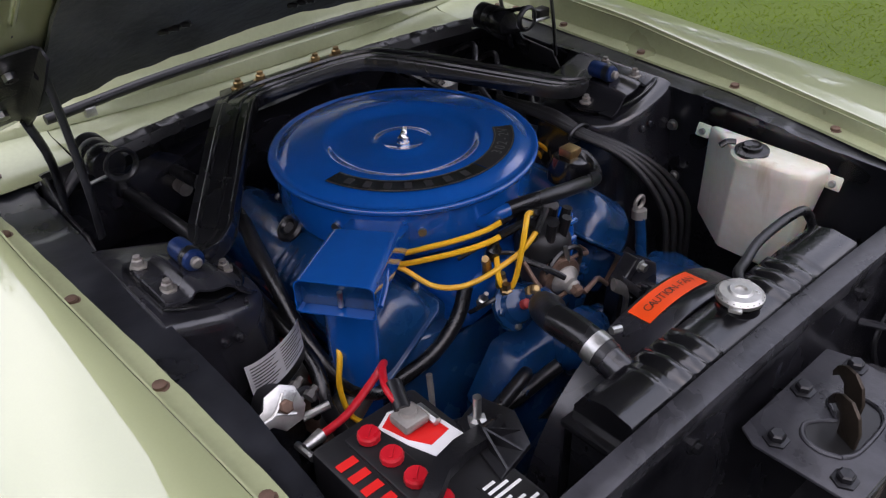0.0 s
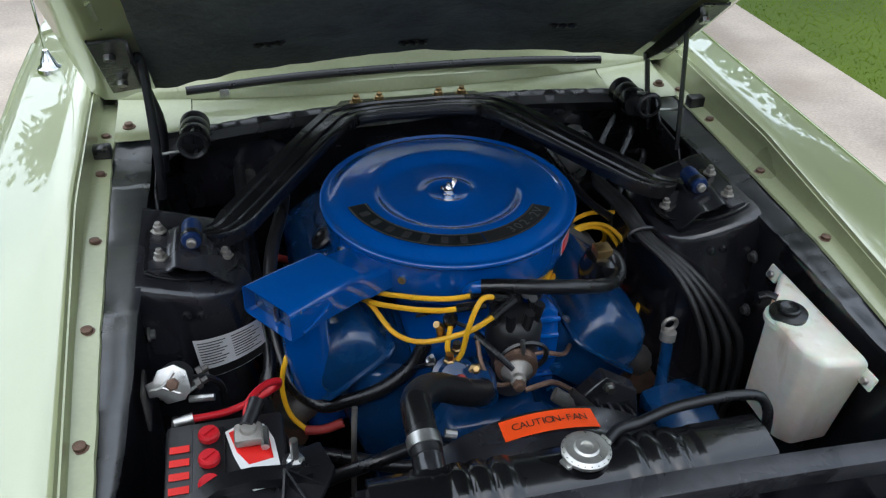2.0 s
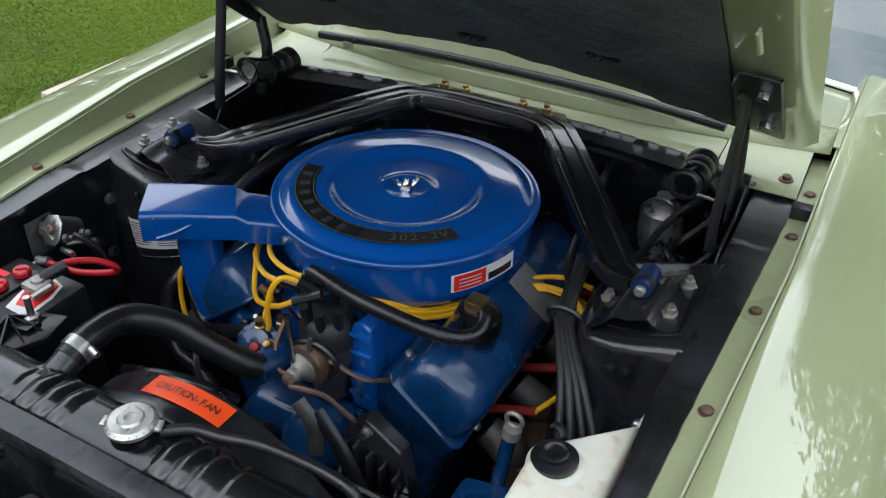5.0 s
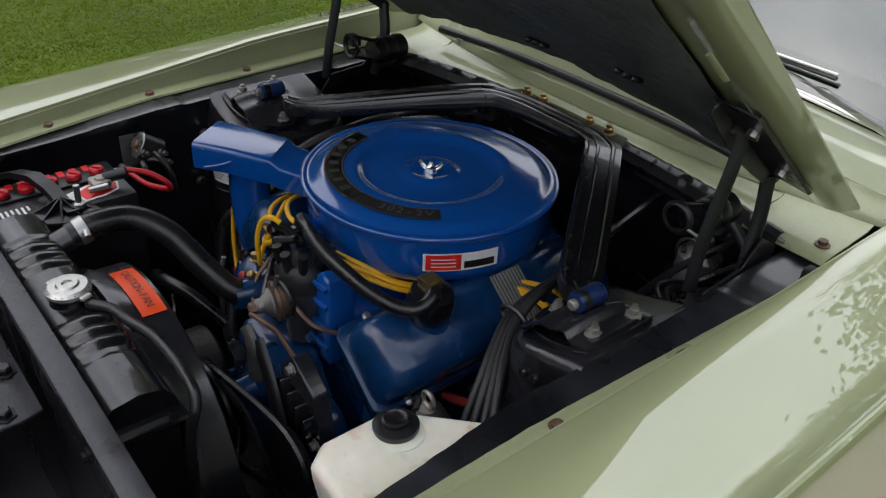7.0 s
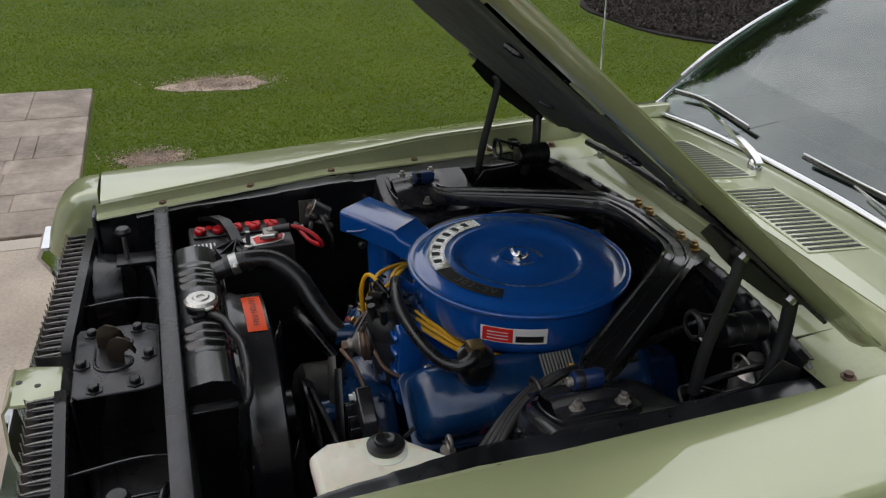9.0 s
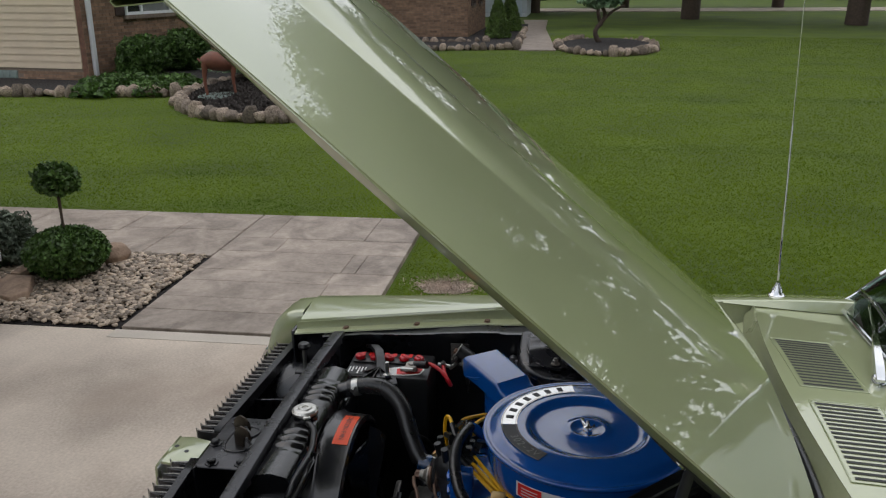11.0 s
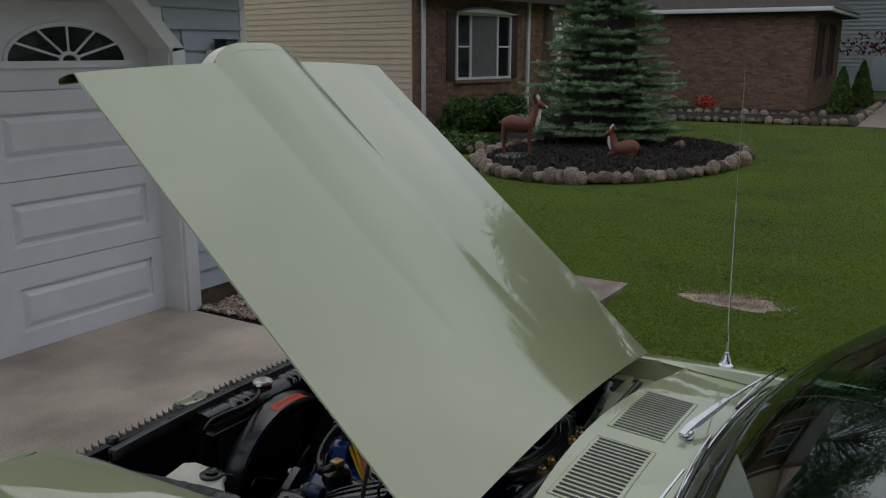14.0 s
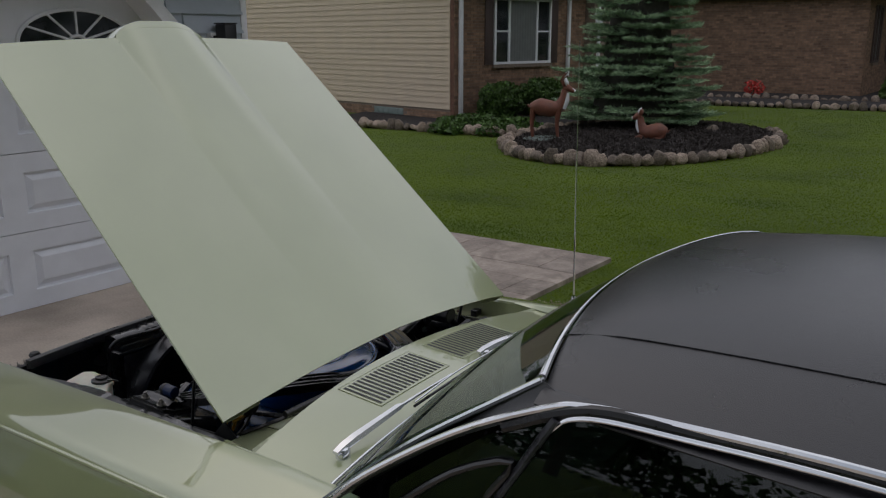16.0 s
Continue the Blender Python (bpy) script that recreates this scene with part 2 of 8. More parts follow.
def blade_mat(name, lo, hi):
    """Thin leaves that pass half of the light through; faint mowing stripes run across."""
    m = bpy.data.materials.new(name)
    m.use_nodes = True
    n, l = m.node_tree.nodes, m.node_tree.links
    n.remove(n["Principled BSDF"])
    c, mp, a, b, ad, r = n.new("ShaderNodeTexCoord"), n.new("ShaderNodeMapping"), n.new("ShaderNodeTexNoise"), n.new("ShaderNodeTexNoise"), n.new("ShaderNodeMath"), n.new("ShaderNodeValToRGB")
    mp.inputs["Scale"].default_value = (1.5, 0.13, 1)
    a.inputs["Scale"].default_value, a.inputs["Detail"].default_value = 1.0, 4
    b.inputs["Scale"].default_value, b.inputs["Detail"].default_value = 0.9, 8
    ad.operation = "ADD"
    r.color_ramp.elements[0].color, r.color_ramp.elements[1].color = (*lo, 1), (*hi, 1)
    r.color_ramp.elements[0].position, r.color_ramp.elements[1].position = 0.72, 1.3
    d, t, mx = n.new("ShaderNodeBsdfDiffuse"), n.new("ShaderNodeBsdfTranslucent"), n.new("ShaderNodeMixShader")
    l.new(c.outputs["Object"], mp.inputs["Vector"])
    l.new(mp.outputs[0], a.inputs["Vector"])
    l.new(c.outputs["Object"], b.inputs["Vector"])
    l.new(a.outputs["Fac"], ad.inputs[0])
    l.new(b.outputs["Fac"], ad.inputs[1])
    l.new(ad.outputs[0], r.inputs["Fac"])
    l.new(r.outputs["Color"], d.inputs["Color"])
    l.new(r.outputs["Color"], t.inputs["Color"])
    l.new(d.outputs[0], mx.inputs[1])
    l.new(t.outputs[0], mx.inputs[2])
    l.new(mx.outputs[0], n["Material Output"].inputs["Surface"])
    return m


GRASS = blade_mat("grass", (0.080, 0.136, 0.009), (0.152, 0.217, 0.0135))
BARE = mat("bare_soil", (0.46, 0.365, 0.30), 0.95, 0, 0.3, 9, 60, 0.6)
MULCH = mat("black_mulch", (0.018, 0.014, 0.013), 0.9, 0, 0.5, 25, 90, 0.8)
STONE = mat("field_stone", (0.15, 0.105, 0.075), 0.8, 0, 0.35, 6, 50, 0.3, col2=(0.27, 0.215, 0.165), obj_random=0.55)
PEBBLE = mat("river_pebble", (0.34, 0.27, 0.20), 0.6, 0, 0.3, 14, 80, 0.1, obj_random=0.6)
SIDING_GREY = mat("grey_vinyl_siding", (0.42, 0.47, 0.52), 0.6, 0, 0.04, 3, 60, 0.03)
SIDING_TAN = mat("tan_vinyl_siding", (0.62, 0.50, 0.36), 0.6, 0, 0.05, 3, 60, 0.03)
TRIM_WHITE = mat("white_trim", (0.78, 0.79, 0.80), 0.5, 0, 0.04, 5, 60, 0.03)
DOOR_WHITE = mat("white_door_panel", (0.74, 0.76, 0.80), 0.5, 0, 0.04, 5, 120, 0.05)
BRICK = mat("brown_brick", (0.19, 0.095, 0.062), 0.85, 0, 0.3, 14, 70, 0.2, obj_random=0.25)
MORTAR = mat("mortar", (0.22, 0.17, 0.13), 0.9, 0, 0.2, 14, 70, 0.2)
SHINGLE = mat("dark_shingle", (0.078, 0.062, 0.055), 0.9, 0, 0.3, 6, 70, 0.3)
DARK_GLASS = mat("dark_window_glass", (0.012, 0.015, 0.017), 0.06, 0, 0.2, 2, 20, 0.0, rvary=0.0)
def glass(name, tint, least, most):
    m = bpy.data.materials.new(name)
    m.use_nodes = True
    n, l = m.node_tree.nodes, m.node_tree.links
    n.remove(n["Principled BSDF"])
    tr, gl, mx, lw, pw, mr = n.new("ShaderNodeBsdfTransparent"), n.new("ShaderNodeBsdfGlossy"), n.new("ShaderNodeMixShader"), n.new("ShaderNodeLayerWeight"), n.new("ShaderNodeMath"), n.new("ShaderNodeMapRange")
    tr.inputs["Color"].default_value = (*tint, 1)
    gl.inputs["Roughness"].default_value = 0.01
    lw.inputs["Blend"].default_value = 0.5
    pw.operation = "POWER"
    pw.inputs[1].default_value = 3.0
    mr.inputs["To Min"].default_value, mr.inputs["To Max"].default_value = least, most
    l.new(lw.outputs["Facing"], pw.inputs[0])
    l.new(pw.outputs[0], mr.inputs["Value"])
    l.new(mr.outputs[0], mx.inputs[0])
    l.new(tr.outputs[0], mx.inputs[1])
    l.new(gl.outputs[0], mx.inputs[2])
    l.new(mx.outputs[0], n["Material Output"].inputs["Surface"])
    return m


GLASS = glass("tinted_glass", (0.50, 0.60, 0.55), 0.19, 0.5)
GLASS_DARK = glass("dark_tinted_glass", (0.30, 0.35, 0.33), 0.05, 0.6)
BARK = mat("bark", (0.085, 0.06, 0.045), 0.9, 0, 0.3, 12, 60, 0.5)
DEER = mat("painted_brown_figure", (0.17, 0.06, 0.035), 0.55, 0, 0.2, 12, 80, 0.1)
INTERIOR = mat("dark_green_cabin_trim", (0.012, 0.02, 0.018), 0.5, 0, 0.2, 8, 80, 0.1)


# ---- ground ----
def arange(a, b, n):
    return [a + (b - a) * i / n for i in range(n + 1)]


def rough_disc(cx, cy, rx, ry, z0, z1, n=40, wob=0.12, seed=1.0):
    return Geo().prism([(cx + rx * (1 + wob * noise.noise((math.cos(a) * 1.6, math.sin(a) * 1.6, seed))) * math.cos(a),
                         cy + ry * (1 + wob * noise.noise((math.cos(a) * 1.6, math.sin(a) * 1.6, seed + 9))) * math.sin(a)) for a in [2 * math.pi * i / n for i in range(n)]], z0, z1)


lone("ground", Geo().add([(-400, -400, -0.03), (400, -400, -0.03), (400, 400, -0.03), (-400, 400, -0.03)], [(0, 1, 2, 3)]), SOIL, "mown green lawn reaching to the horizon", "lawn", kind="structure", smooth=0)
DRV = [(-2.43, -4.25, 2.75, 1.2), (-2.75, 1.225, 2.75, 4.4), (-2.75, 4.425, 2.75, 9.0)]
drive = tagged(new("driveway"), "pale grey concrete driveway in cast slabs", "driveway", kind="structure")
for x0, y0, x1, y1 in DRV:
    for a, b in ((x0, 0.14), (0.152, x1)):
        part("slab", Geo().box((a, y0, -0.12), (b, y1, 0)), CONCRETE, drive, bevel=0.006)

part("edge_strip", Geo().box((-2.428, -2.58, -0.01), (-2.32, 1.19, 0.003)), mat("pale_trowelled_edge", (0.52, 0.46, 0.39), 0.8, 0, 0.12, 3, 70, 0.08), drive, "pale trowelled border of the driveway")
walkway = tagged(new("pavement"), "brown stamped concrete garden walk", "walkway", kind="structure")
# large stamped slates laid in uneven rows
rnd = random.Random(4)
x = -2.45
while x > -4.86:
    w = rnd.uniform(0.22, 0.52)
    xe = x - w if x - w > -4.7 else -4.9
    cuts = [-2.56] + sorted(rnd.uniform(-2.3, -1.4) for _ in range(rnd.choice((1, 2, 2)))) + [-1.17]
    for ya, yb in zip(cuts, cuts[1:]):
        if yb - ya > 0.05:
            part("slate", Geo().box((xe + 0.0015, ya + 0.0015, -0.1), (x - 0.0015, yb - 0.0015, 0.012 + rnd.uniform(-0.0015, 0.0015))), STAMPED, walkway, bevel=0.004, seg=1)
    x = xe
y = -2.57
while y > -7.4:
    h = rnd.uniform(0.32, 0.62)
    xs = sorted([-3.78, -4.9, rnd.uniform(-4.5, -4.1)])
    for a, b in zip(xs, xs[1:]):
        part("slate", Geo().box((a + 0.002, y - h + 0.004, -0.1), (b - 0.002, y, 0.012 + rnd.uniform(-0.002, 0.002))), STAMPED, walkway, bevel=0.006, seg=1)
    y -= h

part("walk_base", Geo().box((-4.895, -7.3, -0.09), (-3.785, -2.6, 0.006)).box((-4.895, -2.55, -0.09), (-2.455, -1.175, 0.006)), STAMPED, walkway, smooth=0)
for cx, cy, rx, ry, sd in ((-4.92, -0.28, 0.22, 0.43, 3.0), (-3.40, -0.80, 0.15, 0.20, 8.0)):
    lone("bare_patch", rough_disc(cx, cy, rx * 0.8, ry * 0.8, -0.029, -0.024, n=90, wob=0.7, seed=sd), BARE, "patch of bare sandy soil in the lawn", "soil patch", kind="structure")

# ---- car ----
car = thing("car", (0, 1.0, 0), "pale green coupe with a black vinyl roof and raised hood", "car")


def xb(y):
    """Line of the fender bolts."""
    return 0.618 + 0.045 * min(y, 0.25)


def zb(y):
    return 0.918 + 0.015 * min(y, 0.3) - 0.07 * max(0.0, -0.3 - y)


def cr(y):
    """The crease along the fender's inner edge."""
    return 0.645 + 0.06 * min(y, 0.0) + 0.015 * max(0.0, y)


def zc(y):
    return 0.976 + (0.09 if y < 0 else 0.045) * min(y, 0.6)


def zt(y):
    return 0.945 + (0.05 if y < 0 else 0.045) * min(y, 0.6)


def inner(y):
    """Inboard edge of the black apron plate."""
    return min(0.540 + 0.06 * max(0.0, -0.38 - y), xb(y) - 0.036)


def fender_sec(s, y):
    i, z, c = cr(y), zt(y), zc(y)
    q = [(i, c - 0.008), (i + 0.003, c), (i + 0.010, c + 0.002), (i + 0.05, c * 0.72 + z * 0.28 + 0.004), (0.74, z + 0.010), (0.795, z), (0.82, z - 0.010), (0.834, z - 0.026),
         (0.842, z - 0.05), (0.862, z - 0.11), (0.885, 0.76), (0.893, 0.69), (0.885, 0.55), (0.865, 0.35), (0.84, 0.24)]
    return [(s * x, y, zz) for x, zz in q]


# rounded front extension of the fender
EXT = [(-0.868, 0.0), (-0.895, -0.002), (-0.925, -0.008), (-0.950, -0.024), (-0.972, -0.046), (-0.990, -0.082), (-1.002, -0.12), (-1.011, -0.155), (-1.004, -0.165), (-0.98, -0.165)]


def extension(s):
    secs = []
    for x, dz, dy in ((0.636, -0.17, 0.05), (0.637, -0.05, 0.04), (0.641, -0.018, 0.025), (0.648, 0.0, 0.016), (0.66, 0.003, 0.008), (0.68, 0.002, 0.003), (0.71, 0.0, 0), (0.76, -0.002, 0), (0.795, -0.006, 0.003), (0.818, -0.016, 0.010), (0.834, -0.035, 0.022), (0.845, -0.07, 0.04), (0.852, -0.15, 0.07)):
        secs.append([(s * x, y + dy * min(1, k / 4), max(0.735 - 0.12 * (k > 7) * 0, 0.902 + z + dz * (1 if k < 6 else 0.4))) for k, (y, z) in enumerate(EXT)])
    return Geo().loft(secs)


for s in (-1, 1):
    fe = part("fender", Geo().loft([fender_sec(s, y) for y in arange(-0.86, 0.83, 26)]), PAINT, car, solid=0.006)
    part("fender_extension", extension(s), PAINT, car, solid=0.006, smooth=60)
    # the bolted flange and the step up to the fender's edge
    ys = arange(-0.872, 0.485, 46)
    part("fender_flange", Geo().loft([[(s * (xb(y) - 0.015 + 0.002 * noise.noise((y * 30, s, 1))), y, zb(y) - 0.003), (s * (xb(y) - 0.014 + 0.002 * noise.noise((y * 30, s, 1))), y, zb(y)), (s * (cr(y) - 0.004), y, zb(y) + 0.002), (s * (cr(y) - 0.0015), y, zb(y) + 0.006),
                                       (s * cr(y), y, zc(y) - 0.006)] for y in ys]), PAINT_IN, car, solid=0.003)
    for y in (-0.715, -0.496, -0.283, -0.05, 0.175, 0.33):
        b = Geo().lathe([(0.012, 0), (0.012, 0.002), (0.0085, 0.0025), (0.0085, 0.007), (0.006, 0.008)], pose(s * (xb(y) + 0.002), y, zb(y) + 0.001), 12)
        part("fender_bolt", b, RUST, fe, bevel=0)
    part("hood_bumper", Geo().box((s * xb(0.25) - 0.018, 0.235, zb(0.25)), (s * xb(0.25) + 0.018, 0.262, zb(0.25) + 0.026)), RUBBER, car, bevel=0.004)
    # black apron inside the flange
    ap = Geo()
    rows_ = []
    for y in arange(-0.78, 0.42, 150):
        fold = 0.0022 * noise.noise((y * 11, s, 0)) + 0.001 * noise.noise((y * 34, s, 6)) + 0.0022 * (int((y + 1.0) / 0.19) % 2)
        lip = inner(y) + 0.004 * noise.noise((y * 9, s, 3)) + 0.001 * noise.noise((y * 45, s, 4))
        o, zz = xb(y) - 0.006, zb(y)
        rows_.append([(s * o, y, zz - 0.005), (s * (o * 0.75 + lip * 0.25), y, zz - 0.005 + fold * 0.8), (s * (o * 0.5 + lip * 0.5), y, zz - 0.008 + fold), (s * (o * 0.25 + lip * 0.75), y, zz - 0.006 + fold * 0.6),
                      (s * lip, y, zz - 0.008 + fold), (s * (inner(y) + 0.001), y, zz - 0.018), (s * (inner(y) + 0.008), y, zz - 0.028), (s * (inner(y) + 0.008), y, 0.55), (s * inner(y), y, 0.3)])
    ap.loft(rows_)
    part("apron", ap, APRON, car, solid=0.004)
    for y, z in ((-0.2, 0.83), (-0.22, 0.72), (0.08, 0.86), (0.16, 0.80)):
        part("apron_bolt", Geo().lathe([(0.012, 0), (0.012, 0.003), (0.008, 0.004), (0.008, 0.011)], pose(s * (inner(y) + 0.001), y, z, 0, -90 * s, 0), 8), ZINC, car)

# cowl panel with its two vents
def cowl_z(x, y):
    return 1.036 - 0.045 * (x / 0.62) ** 2 - 0.06 * (y - 0.46)


def cowl_front(x):
    return 0.424 + 0.062 * (x / 0.62) ** 2


def cowl_back(x):
    return 0.698 + (0.032 if x > 0 else 0.045) * (abs(x) / 0.7) ** 2.2


cw = Geo().loft([[(x, cowl_front(x) + (cowl_back(x) - cowl_front(x)) * t, cowl_z(x, cowl_front(x) + (cowl_back(x) - cowl_front(x)) * t)) for t in arange(0, 1, 10)] for x in arange(-0.645, 0.645, 40)])
cowl = part("cowl_panel", cw, PAINT, car, solid=0.004)
part("cowl_front", Geo().loft([[(x, cowl_front(x), cowl_z(x, cowl_front(x)) - 0.002), (x, cowl_front(x) - 0.006, 1.014 - 0.03 * abs(x)), (x, cowl_front(x) - 0.012, 0.990 - 0.02 * abs(x)), (x, cowl_front(x) - 0.026, 0.979 - 0.02 * abs(x)), (x, cowl_front(x) - 0.031, 0.951)] for x in arange(-0.64, 0.64, 24)]), PAINT_IN, car, solid=0.003)
def seam_y(x):
    """Where the green cowl meets the black firewall felt."""
    return 0.362 + 0.03 * x - 0.047 * (x / 0.46) ** 2


part("cowl_shelf", Geo().loft([[(x, cowl_front(x) - 0.028, 0.950), (x, cowl_front(x) - 0.040, 0.944 + 0.003 * noise.noise((x * 20, 0, 0))), (x, seam_y(x) + 0.010, 0.941), (x, seam_y(x), 0.937)] for x in arange(-0.46, 0.46, 50)]), PAINT_IN, car, solid=0.003)
for s in (-1, 1):
    part("cowl_corner", Geo().loft([[(s * x, cowl_front(x) - 0.026, 0.953), (s * x, cowl_front(x) - 0.045, 0.944), (s * x, 0.315, 0.934), (s * x, 0.305, 0.925)] for x in arange(0.462, 0.612, 6)]), PAINT_IN, car, solid=0.003)
    part("corner_bolt", Geo().lathe([(0.013, 0), (0.013, 0.002), (0.008, 0.003), (0.008, 0.009)], pose(s * 0.585, 0.345, 0.937), 10), RUST, car)
for x0, x1 in ((-0.325, -0.035), (0.033, 0.323)):
    def rim(x, y, up):
        return (x, y, cowl_z(x, y) + up)
    part("vent_recess", Geo().grid(lambda u, v: rim(u, v, 0.0012), arange(x0, x1, 8), arange(0.458, 0.603, 4)), PAINT, cowl, solid=0.003)
    n = 17
    for i in range(n):
        a = x0 + 0.012 + (x1 - x0 - 0.024) * i / (n - 1)
        # flat black strip on the panel: the opening's shade as colour
        g = Geo().loft([[(a - 0.0040, y, cowl_z(a, y) + 0.0022), (a + 0.0040, y, cowl_z(a, y) + 0.0022)] for y in arange(0.468, 0.594, 4)])
        part("vent_slot_shade", g, DECAL_BLACK, cowl, smooth=0)
    fr = Geo()
    for (ax, ay), (bx, by) in (((x0, .458), (x1, .458)), ((x0, .603), (x1, .603)), ((x0, .458), (x0, .603)), ((x1, .458), (x1, .603))):
        fr.tube([rim(ax + (bx - ax) * t, ay + (by - ay) * t, 0.001) for t in (0, .33, .66, 1)], 0.0016, 6, 3)
    part("vent_rim", fr, PAINT, cowl)

for s in (-1, 1):
    part("cowl_side", Geo().loft([[(s * 0.642, y, cowl_z(0.642, y) + 0.001), (s * 0.649, y, (cowl_z(0.642, y) + zc(y)) / 2), (s * (cr(y) + 0.002), y, zc(y) - 0.001)] for y in arange(0.40, 0.80, 8)]), PAINT, car, solid=0.003)
# firewall, bay floor and rails
part("firewall", Geo().loft([[(x, seam_y(x) - 0.004, 0.936), (x, 0.345 + 0.008 * math.sin(x * 14), 0.90), (x, 0.375 + 0.010 * math.sin(x * 9 + 1), 0.84), (x, 0.395, 0.78), (x, 0.42, 0.3)] for x in arange(-0.54, 0.54, 30)]), BLACK, car, solid=0.006)
fw = []
for x in arange(-0.53, 0.53, 120):
    rag = 0.006 * noise.noise((x * 26, 0, 0)) + 0.004 * noise.noise((x * 70, 1, 0))
    y = seam_y(x)
    fw.append([(x, y + 0.006 + rag, 0.9425), (x, y - 0.004 + rag * 0.5, 0.9445 + 0.003 * noise.noise((x * 30, 5, 0))), (x, y - 0.016, 0.938), (x, y - 0.022, 0.92), (x, y - 0.012, 0.895)])
part("firewall_felt", Geo().loft(fw), RUBBER, car, "ragged black felt edge along the firewall", solid=0.003)
part("bay_floor", Geo().box((-0.56, -0.98, 0.26), (0.56, 0.42, 0.28)), BLACK_MATT, car)
part("hood_seal", Geo().tube([(-0.467, 0.395, 0.984), (-0.2, 0.408, 0.994), (0.2, 0.411, 0.994), (0.455, 0.397, 0.986)], 0.0095, 10, 8), RUBBER, car, "black rubber weatherstrip on the cowl")
for x in (-0.39,):
    part("seal_clip", Geo().box((x - 0.010, 0.388, 0.966), (x + 0.010, 0.402, 0.984)), ZINC, car, bevel=0.002)

# shock towers
def tower_z(x):
    """The tower's top leans up towards the fender."""
    return 0.868 + 0.30 * (abs(x) - 0.40)


TOWER = [(0.548, -0.182), (0.52, -0.184), (0.49, -0.184), (0.455, -0.181), (0.425, -0.173), (0.402, -0.158), (0.386, -0.135), (0.377, -0.105), (0.373, -0.06), (0.372, 0.0), (0.376, 0.04), (0.392, 0.062), (0.42, 0.07), (0.548, 0.07)]
CAPLINE = [(0.536, -0.150), (0.515, -0.157), (0.485, -0.158), (0.455, -0.153), (0.428, -0.141), (0.408, -0.123), (0.396, -0.098), (0.392, -0.066), (0.398, -0.036), (0.415, -0.014), (0.445, -0.002), (0.50, 0.0), (0.530, -0.008), (0.538, -0.03)]
for s in (-1, 1):
    secs = []
    for k, grow, drop in ((0, 0.050, 0.30), (0, 0.030, 0.62), (0, 0.012, 0.78), (1, 0.002, -0.026), (1, 0.0, -0.012), (1, -0.006, -0.003), (1, -0.016, 0.002), (1, -0.024, 0.003)):
        row = []
        for x, y in TOWER:
            d = Vector((x - 0.47, y + 0.05)).normalized()
            xx, yy = (x + d.x * grow if x < 0.53 else x), (y + d.y * grow)
            row.append((s * xx, yy, tower_z(x) + drop if k else drop))
        secs.append(row)
    part("shock_tower", Geo().loft(secs, True, True), BLACK, car, smooth=40)
    pl = part("tower_cap", Geo().loft([[(s * (0.47 + (x - 0.47) * q), -0.08 + (y + 0.08) * q, tower_z(x) + h) for x, y in CAPLINE] for q, h in ((1.0, 0.003), (1.0, 0.007), (0.985, 0.0095), (0.95, 0.0095))], True, True), BLACK_GLOSS, car, smooth=40)
    part("cap_rim", Geo().tube([(s * x, y, tower_z(x) + 0.0085) for x, y in CAPLINE[:9]], 0.0028, 8, 3), BLACK_GLOSS, pl)
    # pressed saddle with an open arch to the front
    sad = []
    for y, k in ((-0.150, 0.80), (-0.138, 0.92), (-0.115, 1.0), (-0.085, 1.0), (-0.05, 0.96), (-0.025, 0.7)):
        sad.append([(s * (0.462 + dx), y, tower_z(0.462 + dx) + 0.008 + h * k) for dx, h in ((-0.062, 0.0), (-0.050, 0.003), (-0.040, 0.010), (-0.030, 0.022), (-0.020, 0.0265), (-0.010, 0.0235), (0.0, 0.0215), (0.010, 0.0235), (0.020, 0.0265), (0.028, 0.023), (0.034, 0.013), (0.042, 0.009), (0.066, 0.008))])
    part("cap_bridge", Geo().loft(sad), BLACK, pl, solid=0.004, smooth=60)
    zb_ = tower_z(0.462) + 0.046
    part("bush", Geo().lathe([(0.010, 0.0), (0.0155, 0.002), (0.0165, 0.006), (0.0165, 0.050), (0.0150, 0.054), (0.010, 0.055)], pose(s * 0.460, -0.046, zb_, 90, 0, 0), 22), BUSH, pl, "blue polyurethane bush")
    part("bush_sleeve", Geo().lathe([(0.0172, 0.036), (0.0178, 0.038), (0.0178, 0.047), (0.0172, 0.049)], pose(s * 0.460, -0.046, zb_, 90, 0, 0), 22, caps=False), RUBBER, pl)
    part("stud", Geo().lathe([(0.0085, 0.052), (0.0085, 0.062), (0.006, 0.064)], pose(s * 0.460, -0.046, zb_, 90, 0, 0), 10), CAST, pl)
    for x, y in ((0.511, -0.115), (0.410, -0.077), (0.516, -0.036)):
        part("cap_bolt", Geo().lathe([(0.0135, 0), (0.0135, 0.003), (0.0085, 0.004), (0.0085, 0.012), (0.0055, 0.013), (0.0055, 0.018)], pose(s * x, y, tower_z(x) + (0.016 if x > 0.5 else 0.010)), 6), CAST, pl, smooth=20)
    for x, z in ((0.455, 0.845), (0.478, 0.848)):
        part("tower_dimple", Geo().lathe([(0.008, -0.002), (0.007, 0.003), (0.003, 0.005), (0.0, 0.0055)], pose(s * x, -0.188, z, 90, 0, 0), 10), BLACK, car)

